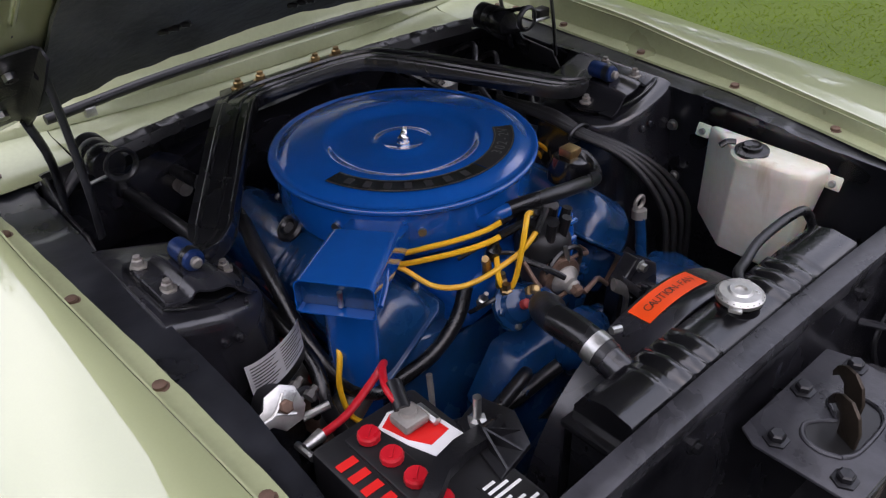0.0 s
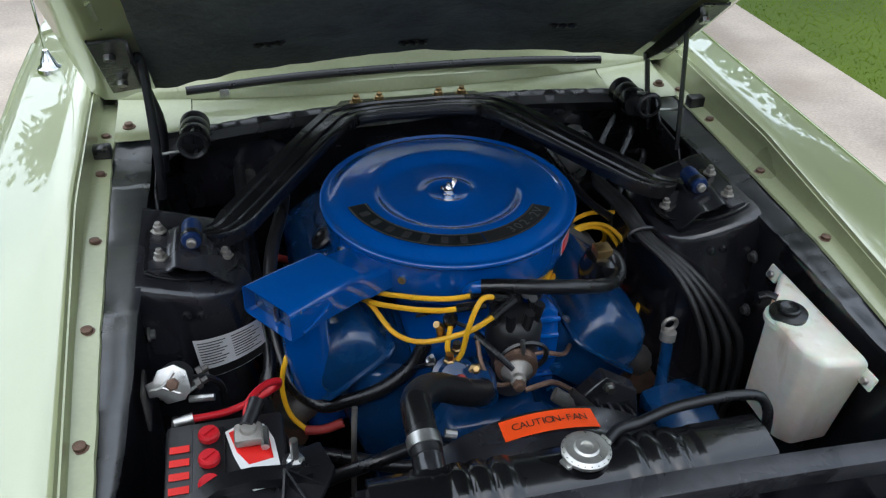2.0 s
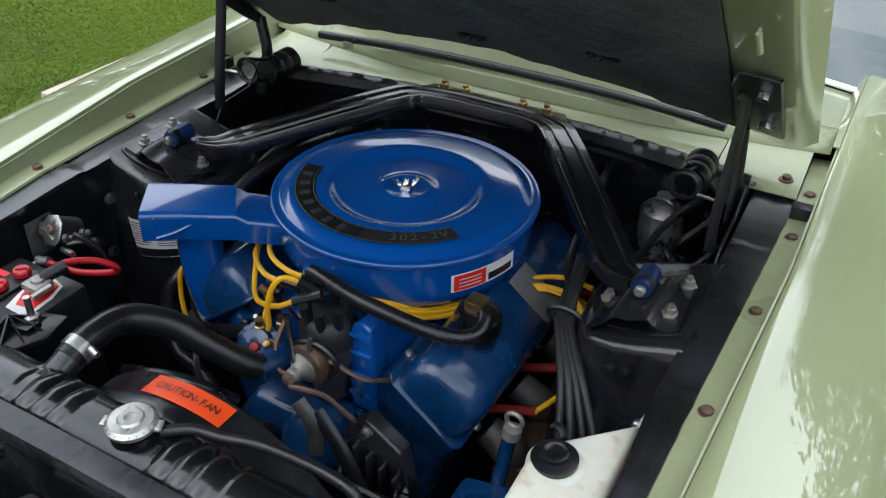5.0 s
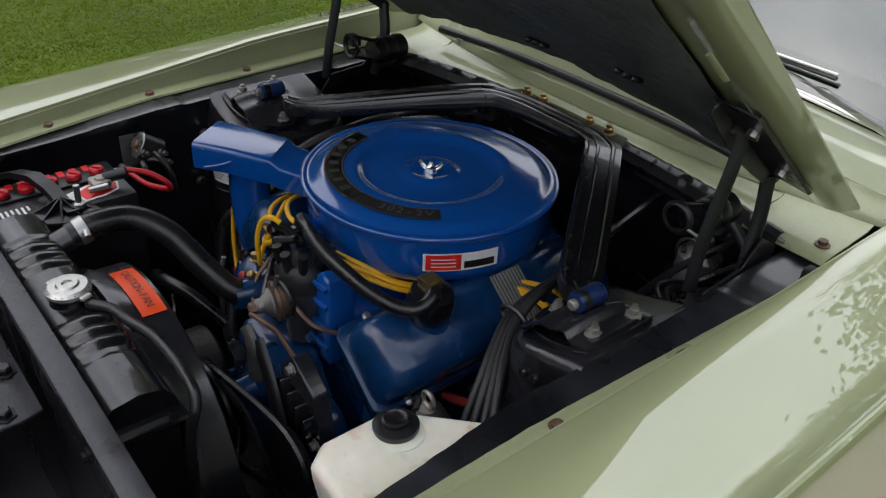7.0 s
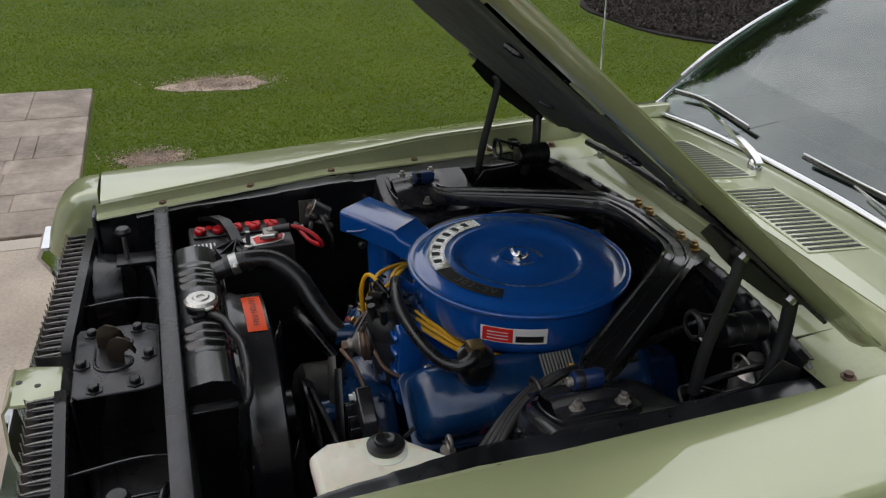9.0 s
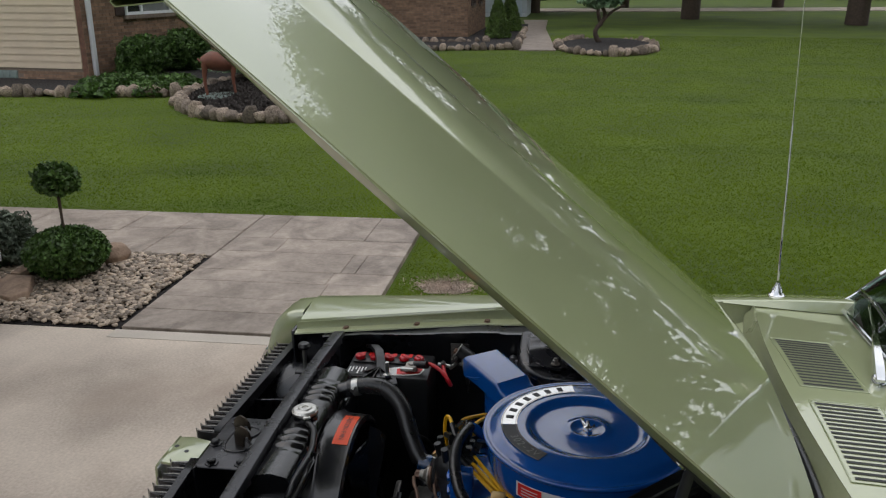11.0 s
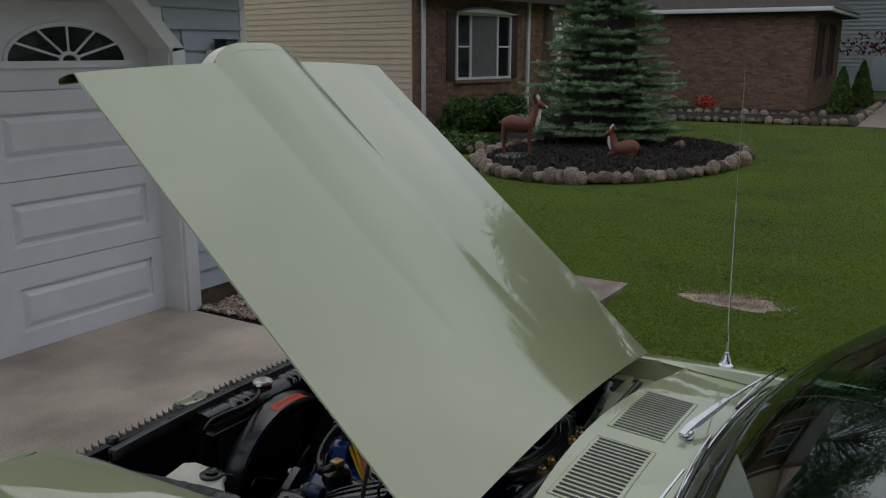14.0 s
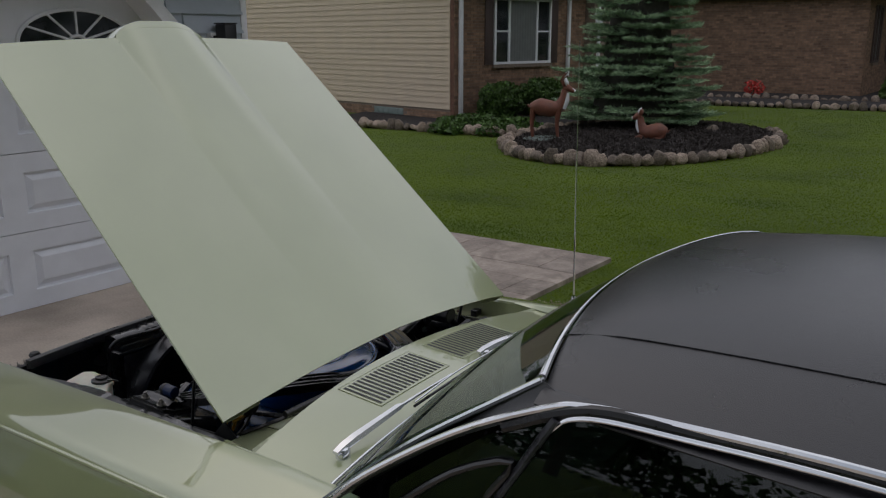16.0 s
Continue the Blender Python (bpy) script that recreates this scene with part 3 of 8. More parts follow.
# export brace: pressed channel from the cowl to both towers
def brace_pts(s):
    return [(s * 0.440, -0.050, 0.914), (s * 0.424, -0.040, 0.912), (s * 0.400, -0.022, 0.913), (s * 0.355, 0.036, 0.922), (s * 0.300, 0.108, 0.934), (s * 0.245, 0.180, 0.946), (s * 0.190, 0.250, 0.956), (s * 0.155, 0.288, 0.958), (s * 0.09, 0.318, 0.953), (0, 0.326, 0.950)]


cl_ = catmull([*brace_pts(-1), *brace_pts(1)[-2::-1]], 6)
secs = []
for i, p in enumerate(cl_):
    d = (cl_[min(i + 1, len(cl_) - 1)] - cl_[max(i - 1, 0)])
    w = Vector((-d.y, d.x, 0)).normalized()
    wd = 0.036 if 0.15 < abs(p.x) < 0.36 else (0.03 if abs(p.x) < 0.2 else max(0.014, 0.036 - 0.34 * max(0, abs(p.x) - 0.385)))
    secs.append([p + w * a * wd + Vector((0, 0, h)) for a, h in ((-1, -0.024), (-0.99, 0), (-0.92, 0.004), (-0.80, 0.004), (-0.70, 0), (-0.36, -0.001), (-0.30, 0.003), (-0.22, 0.003), (-0.16, -0.001), (0.40, -0.001), (0.48, 0.003), (0.58, 0.003), (0.66, 0), (0.98, 0), (1, -0.024))])
brace = thing("strut_brace", (0, 0.3, 0.94), "gloss black steel brace from cowl to shock towers", "engine brace")
part("channel", Geo().loft(secs), BLACK_GLOSS, brace, solid=0.003)
part("mounting_plate", Geo().prism([(-0.19, 0.30), (-0.15, 0.372), (0.15, 0.372), (0.19, 0.30), (0.1, 0.34), (-0.1, 0.34)], 0.940, 0.9465), BLACK_GLOSS, brace, bevel=0.002)
for x in (-0.118, -0.068, 0.063, 0.115):
    part("bolt", Geo().lathe([(0.015, 0), (0.015, 0.003), (0.0095, 0.004), (0.0095, 0.013), (0.006, 0.015), (0.006, 0.02)], pose(x, 0.353, 0.9465), 12), BRASS, brace)

# radiator support, nose and grille
part("radiator_support", Geo().loft([[(x, -0.734, 0.893 + o), (x, -0.737, 0.925 + o), (x, -0.705, 0.928 + o), (x, -0.702, 0.90 + o)] for x, o in [(x, -0.02 * (abs(x) / 0.5) ** 2 - 0.008) for x in arange(-0.53, 0.53, 20)]], True, True), GREY_STEEL, car, bevel=0.002)
part("support_panel", Geo().box((-0.53, -0.728, 0.35), (0.53, -0.722, 0.885)), BLACK, car)
for x in (-0.40, -0.2, 0.22, 0.41):
    part("support_bolt", Geo().lathe([(0.011, 0), (0.011, 0.003), (0.007, 0.004), (0.007, 0.010)], pose(x + 0.03, -0.728, 0.84, 90, 0, 0), 8), BLACK_MATT, car)
# added black sheet: keeps bright ground from showing through behind the grille
part("nose_gap_blocker", Geo().box((-0.60, -1.02, 0.42), (0.60, -0.70, 0.43)), BLACK_MATT, car)
for s in (-1, 1):
    part("side_panel", Geo().box((s * 0.60 - 0.004, -0.872, 0.35), (s * 0.60 + 0.004, -0.74, 0.86)), BLACK, car)
    # vertical slat grille
    gr = part("grille_frame", Geo().loft([[(x, -0.905 - 0.03 * (1 - abs(x) / 0.6), z) for z in (0.78, 0.80, 0.812)] for x in arange(s * 0.07, s * 0.70, 12)]), BLACK_MATT, car, solid=0.02)
    n = 26
    for i in range(n):
        x = s * (0.075 + 0.622 * i / (n - 1))
        yy = -0.925 - 0.03 * (1 - abs(x) / 0.6)
        g = Geo().loft([[(x + a * 0.010, yy + c, z) for a, c in ((-1, 0.04), (-0.6, -0.015), (0.0, -0.028), (0.6, -0.015), (1, 0.04))] for z in (0.50, 0.76, 0.79, 0.800)], caps=True)
        part("grille_slat", g, GRILLE, gr, smooth=30)
        part("slat_edge", Geo().tube([(x, yy - 0.028, 0.5), (x, yy - 0.029, 0.78), (x, yy - 0.024, 0.8005), (x, yy + 0.038, 0.8015)], 0.0014, 6, 2), CAST, gr)
    part("headlamp_panel", Geo().box((s * 0.69 - 0.125, -0.884, 0.40), (s * 0.69 + 0.125, -0.874, 0.872)), BLACK, car, bevel=0.003)
    part("bumper_end", Geo().loft([[(s * x, y, z) for z, y in ((0.728, -0.95), (0.728, -1.035), (0.70, -1.05), (0.62, -1.006), (0.58, -0.96))] for x in arange(0.73, 0.87, 5)]), CHROME, car, solid=0.01)
part("bumper", Geo().loft([[(x, -1.06 + 0.05 * (x / 0.85) ** 2 + o, z) for z, o in ((0.60, 0.05), (0.58, -0.01), (0.52, -0.04), (0.44, -0.02), (0.40, 0.05))] for x in arange(-0.86, 0.86, 24)]), CHROME, car, solid=0.008)
nose = part("nose_bracket", Geo().prism([(-0.035, -0.925), (0.06, -0.925), (0.075, -0.980), (0.07, -1.012), (-0.045, -1.012), (-0.05, -0.980)], 0.788, 0.797), PAINT, car, "pale green nose centre piece", bevel=0.003)
part("nose_face", Geo().loft([[(x, -1.012, 0.80), (x, -1.026, 0.78), (x, -1.030, 0.70), (x, -1.005, 0.52)] for x in (-0.045, 0.012, 0.07)]), PAINT, nose, solid=0.006)
for x, y in ((0.02, -0.966), (0.0, -1.0)):
    # no hole is cut: a thin black disc paints its shade
    part("bracket_hole_shade", Geo().lathe([(0.006, 0), (0.006, 0.001)], pose(x, y, 0.797), 10), DECAL_BLACK, nose)

# hood latch plate
latch = thing("hood_latch", (0.02, -0.85, 0.80), "black steel hood latch with two hooks and bolts", "hood latch")
part("plate", Geo().prism([(-0.09, -0.898), (0.118, -0.898), (0.128, -0.888), (0.128, -0.775), (0.12, -0.745), (-0.09, -0.745), (-0.105, -0.77), (-0.105, -0.895)], 0.822, 0.828), GREY_STEEL, latch, "grey-black pressed latch plate", bevel=0.003)
part("skirt", Geo().box((-0.10, -0.90, 0.52), (0.13, -0.895, 0.824)), BLACK_MATT, latch, bevel=0.002)
SLOT = [(-0.052, -0.852), (-0.030, -0.862), (0.030, -0.862), (0.052, -0.850), (0.058, -0.826), (0.048, -0.802), (0.026, -0.796), (0.012, -0.808), (0.0, -0.818), (-0.014, -0.806), (-0.034, -0.796), (-0.054, -0.806), (-0.060, -0.830)]
part("raised_rim", Geo().tube([(x, y, 0.829) for x, y in SLOT + SLOT[:1]], 0.0034, 8, 4), GREY_STEEL, latch)
# black sheet on the plate paints the dark inside of the opening
part("latch_slot_shade", Geo().prism([(x * 0.96, -0.829 + (y + 0.829) * 0.94) for x, y in SLOT], 0.8285, 0.8292), DECAL_BLACK, latch)
BRONZE = mat("bronze_plated_steel", (0.050, 0.038, 0.028), 0.34, 0.7, 0.3, 24, 120, 0.06)
for x, y, turn in ((-0.022, -0.842, 62), (0.028, -0.822, 62)):
    hook = [(-0.016, -0.01), (0.014, -0.01), (0.015, 0.018), (0.020, 0.030), (0.030, 0.034), (0.040, 0.024), (0.042, 0.032), (0.036, 0.045), (0.024, 0.054), (0.006, 0.056), (-0.010, 0.046), (-0.018, 0.026)]
    part("hook", Geo().prism(hook, -0.0025, 0.0025, pose(x, y, 0.828, 90, 0, turn)), BRONZE, latch, "bronze plated latch hook", bevel=0.0012)
for x, y in ((-0.08, -0.87), (0.028, -0.885), (0.112, -0.86), (0.108, -0.79), (0.02, -0.765), (-0.08, -0.785)):
    part("bolt", Geo().lathe([(0.016, 0), (0.016, 0.003), (0.0105, 0.004), (0.0105, 0.011), (0.008, 0.013)], pose(x, y, 0.828), 6), BLACK_MATT, latch, smooth=20)
for s in (-1, 1):
    st = thing("hood_stop", (s * 0.46, -0.81, 0.84), "adjustable hood stop with a black rubber pad", "hood stop")
    part("stem", Geo().cyl((s * 0.46, -0.81, 0.80), (s * 0.46, -0.81, 0.868), 0.006, n=10), ZINC, st)
    part("pad", Geo().lathe([(0.006, 0), (0.016, 0.004), (0.019, 0.012), (0.014, 0.02), (0.0, 0.022)], pose(s * 0.46, -0.81, 0.862), 16), RUBBER, st)
    part("shelf", Geo().box((s * 0.46 - 0.03, -0.835, 0.794), (s * 0.46 + 0.03, -0.73, 0.802)), BLACK_MATT, st, bevel=0.003)

# horns, braces and wires between the support and the grille
for s in (-1, 1):
    hn = thing("horn", (s * 0.33, -0.82, 0.56), "dark brown horn trumpet behind the grille", "horn", "horns")
    part("trumpet", Geo().lathe([(0.022, 0), (0.024, 0.04), (0.035, 0.075), (0.055, 0.10), (0.058, 0.104), (0.05, 0.10)], pose(s * 0.33, -0.84, 0.63, 100, 0, 15 * s), 20, caps=False), RUST, hn, solid=0.002)
    part("body", Geo().lathe([(0.02, -0.05), (0.048, -0.045), (0.05, -0.02), (0.03, 0.0)], pose(s * 0.33, -0.84, 0.63, 100, 0, 15 * s), 20), BLACK_MATT, hn)
    part("bracket", Geo().box((s * 0.33 - 0.012, -0.80, 0.60), (s * 0.33 + 0.012, -0.725, 0.604)), BLACK_MATT, hn)
    for z, y0 in ((0.78, -0.93), (0.70, -0.95)):
        part("grille_stay", Geo().tube([(s * 0.27, -0.73, z), (s * 0.275, -0.80, z + 0.012), (s * 0.28, y0, z)], 0.006, 8, flat=0.5), BLACK, car)
    part("headlamp_bucket", Geo().lathe([(0.105, 0), (0.11, 0.03), (0.095, 0.10), (0.05, 0.13)], pose(s * 0.52, -0.93, 0.68, -90, 0, 0), 24), BLACK, car)
    lone("wire", Geo().tube([(s * 0.52, -0.80, 0.70), (s * 0.47, -0.78, 0.76), (s * 0.38, -0.755, 0.80), (s * 0.30, -0.75, 0.74), (s * 0.30, -0.78, 0.66)], 0.005, 8, 6), RUBBER, "black wire behind the grille", "wire")

# hood, open
HO, HD, HN = Vector((-0.013, 0.358, 1.018)), Vector((0, -0.756, 0.6545)), Vector((0, 0.6545, 0.756))
HL = 1.332


def hood_pt(u, v, lift=0.0):
    """u across from -1 to 1, v from the rear edge 0 to the front 1."""
    w = 0.630 - 0.034 * v
    bow = 1 - abs(u) ** 1.6
    crown = 0.026 * (1 - u * u) + 0.030 * max(0.0, 1 - v) ** 3.7 * bow
    half = 0.255 + 0.03 * v
    bump = max(0.0, min(1.0, (half - abs(u)) / (0.16 + 0.04 * v)))
    bump = 1 - (1 - bump) ** 2
    rise = (0.012 * v + 0.016 * max(0.0, v) ** 4.5) * bump
    fwd = 0.05 * bump ** 0.6 * max(0, v - 0.93) / 0.07
    arc = 0.024 * bow * max(0.0, 1 - v / 0.35) ** 2
    return HO + Vector((u * w, 0, 0)) + HD * (v * HL + fwd + arc) + HN * (crown + rise + lift)


us = sorted(set([round(u, 4) for u in arange(-1, 1, 160)]))
vs = arange(0, 0.9, 30) + [0.93, 0.945, 0.96, 0.97, 0.98, 0.99, 1.0]
hood = part("hood", Geo().grid(hood_pt, us, vs), PAINT, car, "raised pale green hood with a central ridge", solid=0.004, smooth=50)
# folded side and front edges, inner frame and felt liner
for s in (-1, 1):
    part("hood_edge", Geo().loft([[hood_pt(s, v, -0.002), hood_pt(s * 0.988, v, -0.008), hood_pt(s * 0.965, v, -0.022 * (1 - 0.6 * max(0, v - 0.75) * 4)), hood_pt(s * 0.93, v, -0.030 * (1 - 0.6 * max(0, v - 0.75) * 4)), hood_pt(s * 0.90, v, -0.030 * (1 - 0.5 * max(0, v - 0.75) * 4)), hood_pt(s * 0.86, v, -0.026), hood_pt(s * 0.80, v, -0.026)] for v in arange(0.0, 0.985, 20)]), PAINT, hood, solid=0.002)
def lip(u, k, dz=0.0):
    """The turned-down leading edge, k from the crease 0 to its tip 1."""
    return hood_pt(u, 1.0, 0.0) + Vector((0, -0.064 * k, -0.004 * k - 0.012 * k * k + dz))


part("hood_lip", Geo().loft([[lip(u, 0), lip(u, 0.3), lip(u, 0.65), lip(u, 0.92), lip(u, 1.0, -0.006), lip(u, 0.9, -0.016), lip(u, 0.3, -0.024), lip(u, -0.35, -0.022)] for u in arange(-1, 1, 60)]), PAINT, hood, solid=0.002)
part("hood_inner_skin", Geo().loft([[hood_pt(u, v, -0.022) for u in arange(-0.95, 0.95, 20)] for v in arange(0.02, 0.97, 10)]), PAINT, hood)
for s in (-1, 1):
    for v in (0.30, 0.47, 0.64, 0.81):
        part("frame_slot", Geo().tube([hood_pt(s * 0.875, v, -0.028), hood_pt(s * 0.875, v + 0.05, -0.028)], 0.009, 8, 2, flat=0.35), PAINT, hood)
        # black stub in place of a hole, its darkness given by colour
        part("frame_hole_shade", Geo().tube([hood_pt(s * 0.88, v - 0.03, -0.0262), hood_pt(s * 0.88, v - 0.03, -0.0295)], 0.005, 8), DECAL_BLACK, hood)
part("hood_liner", Geo().loft([[hood_pt(u, v, -0.034 - 0.006 * noise.noise((u * 6, v * 7, 2)) - 0.004 * noise.noise((u * 17, v * 19, 5))) for u in [q * (1 + 0.004 * noise.noise((v * 16, q, 1))) for q in arange(-0.80, 0.80, 50)]] for v in arange(0.03, 0.94, 50)]), LINER, hood, "black felt insulation blanket", solid=0.006)
for u, v in ((0.45, 0.16), (0.0, 0.09), (-0.45, 0.16), (0.5, 0.5), (-0.5, 0.5), (0.3, 0.62), (-0.3, 0.62)):
    m_ = Geo()
    for dx in (-0.018, 0, 0.018):
        m_.tube([hood_pt(u + dx / 0.6 - 0.01, v, -0.042), hood_pt(u + dx / 0.6, v + 0.01, -0.048), hood_pt(u + dx / 0.6 + 0.012, v, -0.042)], 0.005, 6, 3)
    part("liner_clip", m_, RUBBER, hood)
for s in (-1, 1):
    br = part("hinge_bracket", Geo().loft([[hood_pt(s * 0.925, v, -0.034), hood_pt(s * 0.92, v, -0.040), hood_pt(s * 0.835, v, -0.042), hood_pt(s * 0.825, v, -0.046), hood_pt(s * 0.822, v, -0.062 - 0.012 * math.sin((v - 0.05) * 15))] for v in (0.05, 0.10, 0.15, 0.20, 0.25)]), BLACK_MATT, hood, "black hinge plate bolted under the hood", solid=0.004)
    for v in (0.10, 0.205):
        p = hood_pt(s * 0.88, v, -0.042)
        part("bracket_bolt", Geo().tube([p, p - HN * 0.010], 0.010, 8), ZINC, br)
    hg = part("hood_hinge", Geo().prism([(0.09, 0.865), (0.29, 0.87), (0.30, 0.925), (0.25, 0.955), (0.21, 0.912), (0.12, 0.905)], -0.003, 0.003, Matrix(((0, 0, 1, s * 0.53), (1, 0, 0, 0), (0, 1, 0, 0), (0, 0, 0, 1)))), BLACK_MATT, car, "black scissor hood hinge with a coil spring", bevel=0.002)
    part("front_arm", Geo().tube([(s * 0.515, 0.098, 0.905), (s * 0.512, 0.108, 0.988), (s * 0.513, 0.141, 1.141), tuple(hood_pt(s * 0.822, 0.20, -0.05))], 0.0105, 8, flat=0.4), BLACK_MATT, hg)
    part("rear_arm", Geo().tube([(s * 0.520, 0.235, 0.885), (s * 0.512, 0.260, 0.972), tuple(hood_pt(s * 0.822, 0.063, -0.050))], 0.012, 8, 4, flat=0.4), BLACK_MATT, hg)
    SP = pose(s * 0.450, 0.266, 0.972, 90, 0, 0)
    part("spring", Geo().lathe([(0.006, 0.0), (0.026, 0.001), (0.0285, 0.004), (0.0285, 0.026), (0.0278, 0.0275), (0.0285, 0.029), (0.0285, 0.054), (0.0278, 0.0555), (0.0285, 0.057), (0.0285, 0.082), (0.026, 0.086), (0.006, 0.087)], SP, 28), BLACK_MATT, hg, "rolled black steel counterbalance spring")
    part("spring_loop", Geo().tube([(s * (0.450 + 0.024 * math.cos(a)), 0.125, 0.995 + 0.024 * math.sin(a)) for a in arange(0, 2 * math.pi, 18)], 0.0055, 8, 2, flat=0.6), BLACK_MATT, hg, "bent end loop of the spring")
    for dz in (0.024, -0.022):
        part("spring_strap", Geo().tube([(s * 0.450, 0.125, 0.995 + dz), (s * 0.450, 0.19, 0.972 + dz)], 0.0055, 8, flat=0.5), BLACK_MATT, hg)
    part("spring_arm", Geo().tube([(s * 0.452, 0.266, 0.955), (s * 0.485, 0.270, 0.925), (s * 0.522, 0.262, 0.900)], 0.010, 8, 4, flat=0.4), BLACK_MATT, hg)
    part("spring_rod", Geo().cyl((s * 0.470, 0.125, 0.985), (s * 0.512, 0.118, 0.985), 0.003, n=6), ZINC, hg)

# windscreen, roof and cabin
def rail_pts(s):
    """Drip rail over the door."""
    k = (1, 1, 1, 1) if s > 0 else (0.945, 0.95, 0.955, 0.97)
    return [(s * x * (k[i] if i < 4 else 1), y, z) for i, (x, y, z) in enumerate(((0.80, 0.86, 1.06), (0.775, 0.95, 1.145), (0.735, 1.12, 1.262), (0.692, 1.27, 1.330), (0.682, 1.34, 1.346), (0.686, 1.45, 1.356), (0.696, 1.76, 1.370), (0.69, 2.1, 1.35), (0.67, 2.5, 1.28)))]


def ws_base(x):
    return Vector((x * (1.05 if x < 0 else 1), cowl_back(x) + 0.005, cowl_z(x, cowl_back(x)) + 0.004))


def ws_top(x):
    q = x / 0.705
    return Vector((q * 0.645, 1.124 + 0.11 * abs(q) ** 1.8, 1.390 - 0.036 * abs(q) ** 4.5))


part("windshield", Geo().loft([[ws_base(x).lerp(ws_top(x), t) + Vector((0, -0.02, 0.02)) * math.sin(math.pi * t) for t in arange(0, 1, 10)] for x in arange(-0.705, 0.705, 30)]), GLASS, car, "tinted curved windshield glass", solid=0.005).visible_shadow = False
part("windshield_trim", Geo().tube([ws_base(x) + Vector((0, -0.004, 0.006)) for x in arange(-0.705, 0.705, 24)], 0.007, 8, 2, flat=0.6), CHROME, car)
part("windshield_header", Geo().tube([ws_top(x) + Vector((0, 0, 0.004)) for x in arange(-0.705, 0.705, 24)], [0.0014 + 0.0058 * abs(x / 0.705) ** 1.6 for x in arange(-0.705, 0.705, 24)], 8, 2), CHROME, car)
for s in (-1, 1):
    part("pillar_trim", Geo().tube([ws_base(s * 0.705), ws_base(s * 0.705).lerp(ws_top(s * 0.705), 0.5) + Vector((0, -0.012, 0.012)), ws_top(s * 0.705)], 0.0065, 8), CHROME, car)
    side_rail = catmull(rail_pts(s), 8)[:36]
    part("pillar", Geo().loft([[ws_base(s * 0.705).lerp(ws_top(s * 0.705), t).lerp(side_rail[int(t * 35)], q) + Vector((0, 0, (0.004 - 0.018 * t ** 6) * math.sin(math.pi * q))) for q in arange(0, 1, 5)] for t in arange(0, 1, 35)]), VINYL, car, solid=0.01)


def roof_pt(u, v):
    """u across from -1 to 1, v from the windscreen 0 to the rear 1."""
    f = ws_top(u * 0.705)
    side = abs(u) ** 3.2
    y = f.y + 0.008 + v * (1.75 + 0.15 * (1 - u * u))
    z = f.z + 0.006 + 0.100 * math.sin(math.pi * min(1, v * 1.25)) ** 0.55 * (1 - u * u) - 0.34 * max(0, v - 0.62) ** 1.6 * 3 - 0.015 * side
    return Vector((f.x * (1 + 0.045 * math.sin(math.pi * min(1, v * 1.4))), y, z))


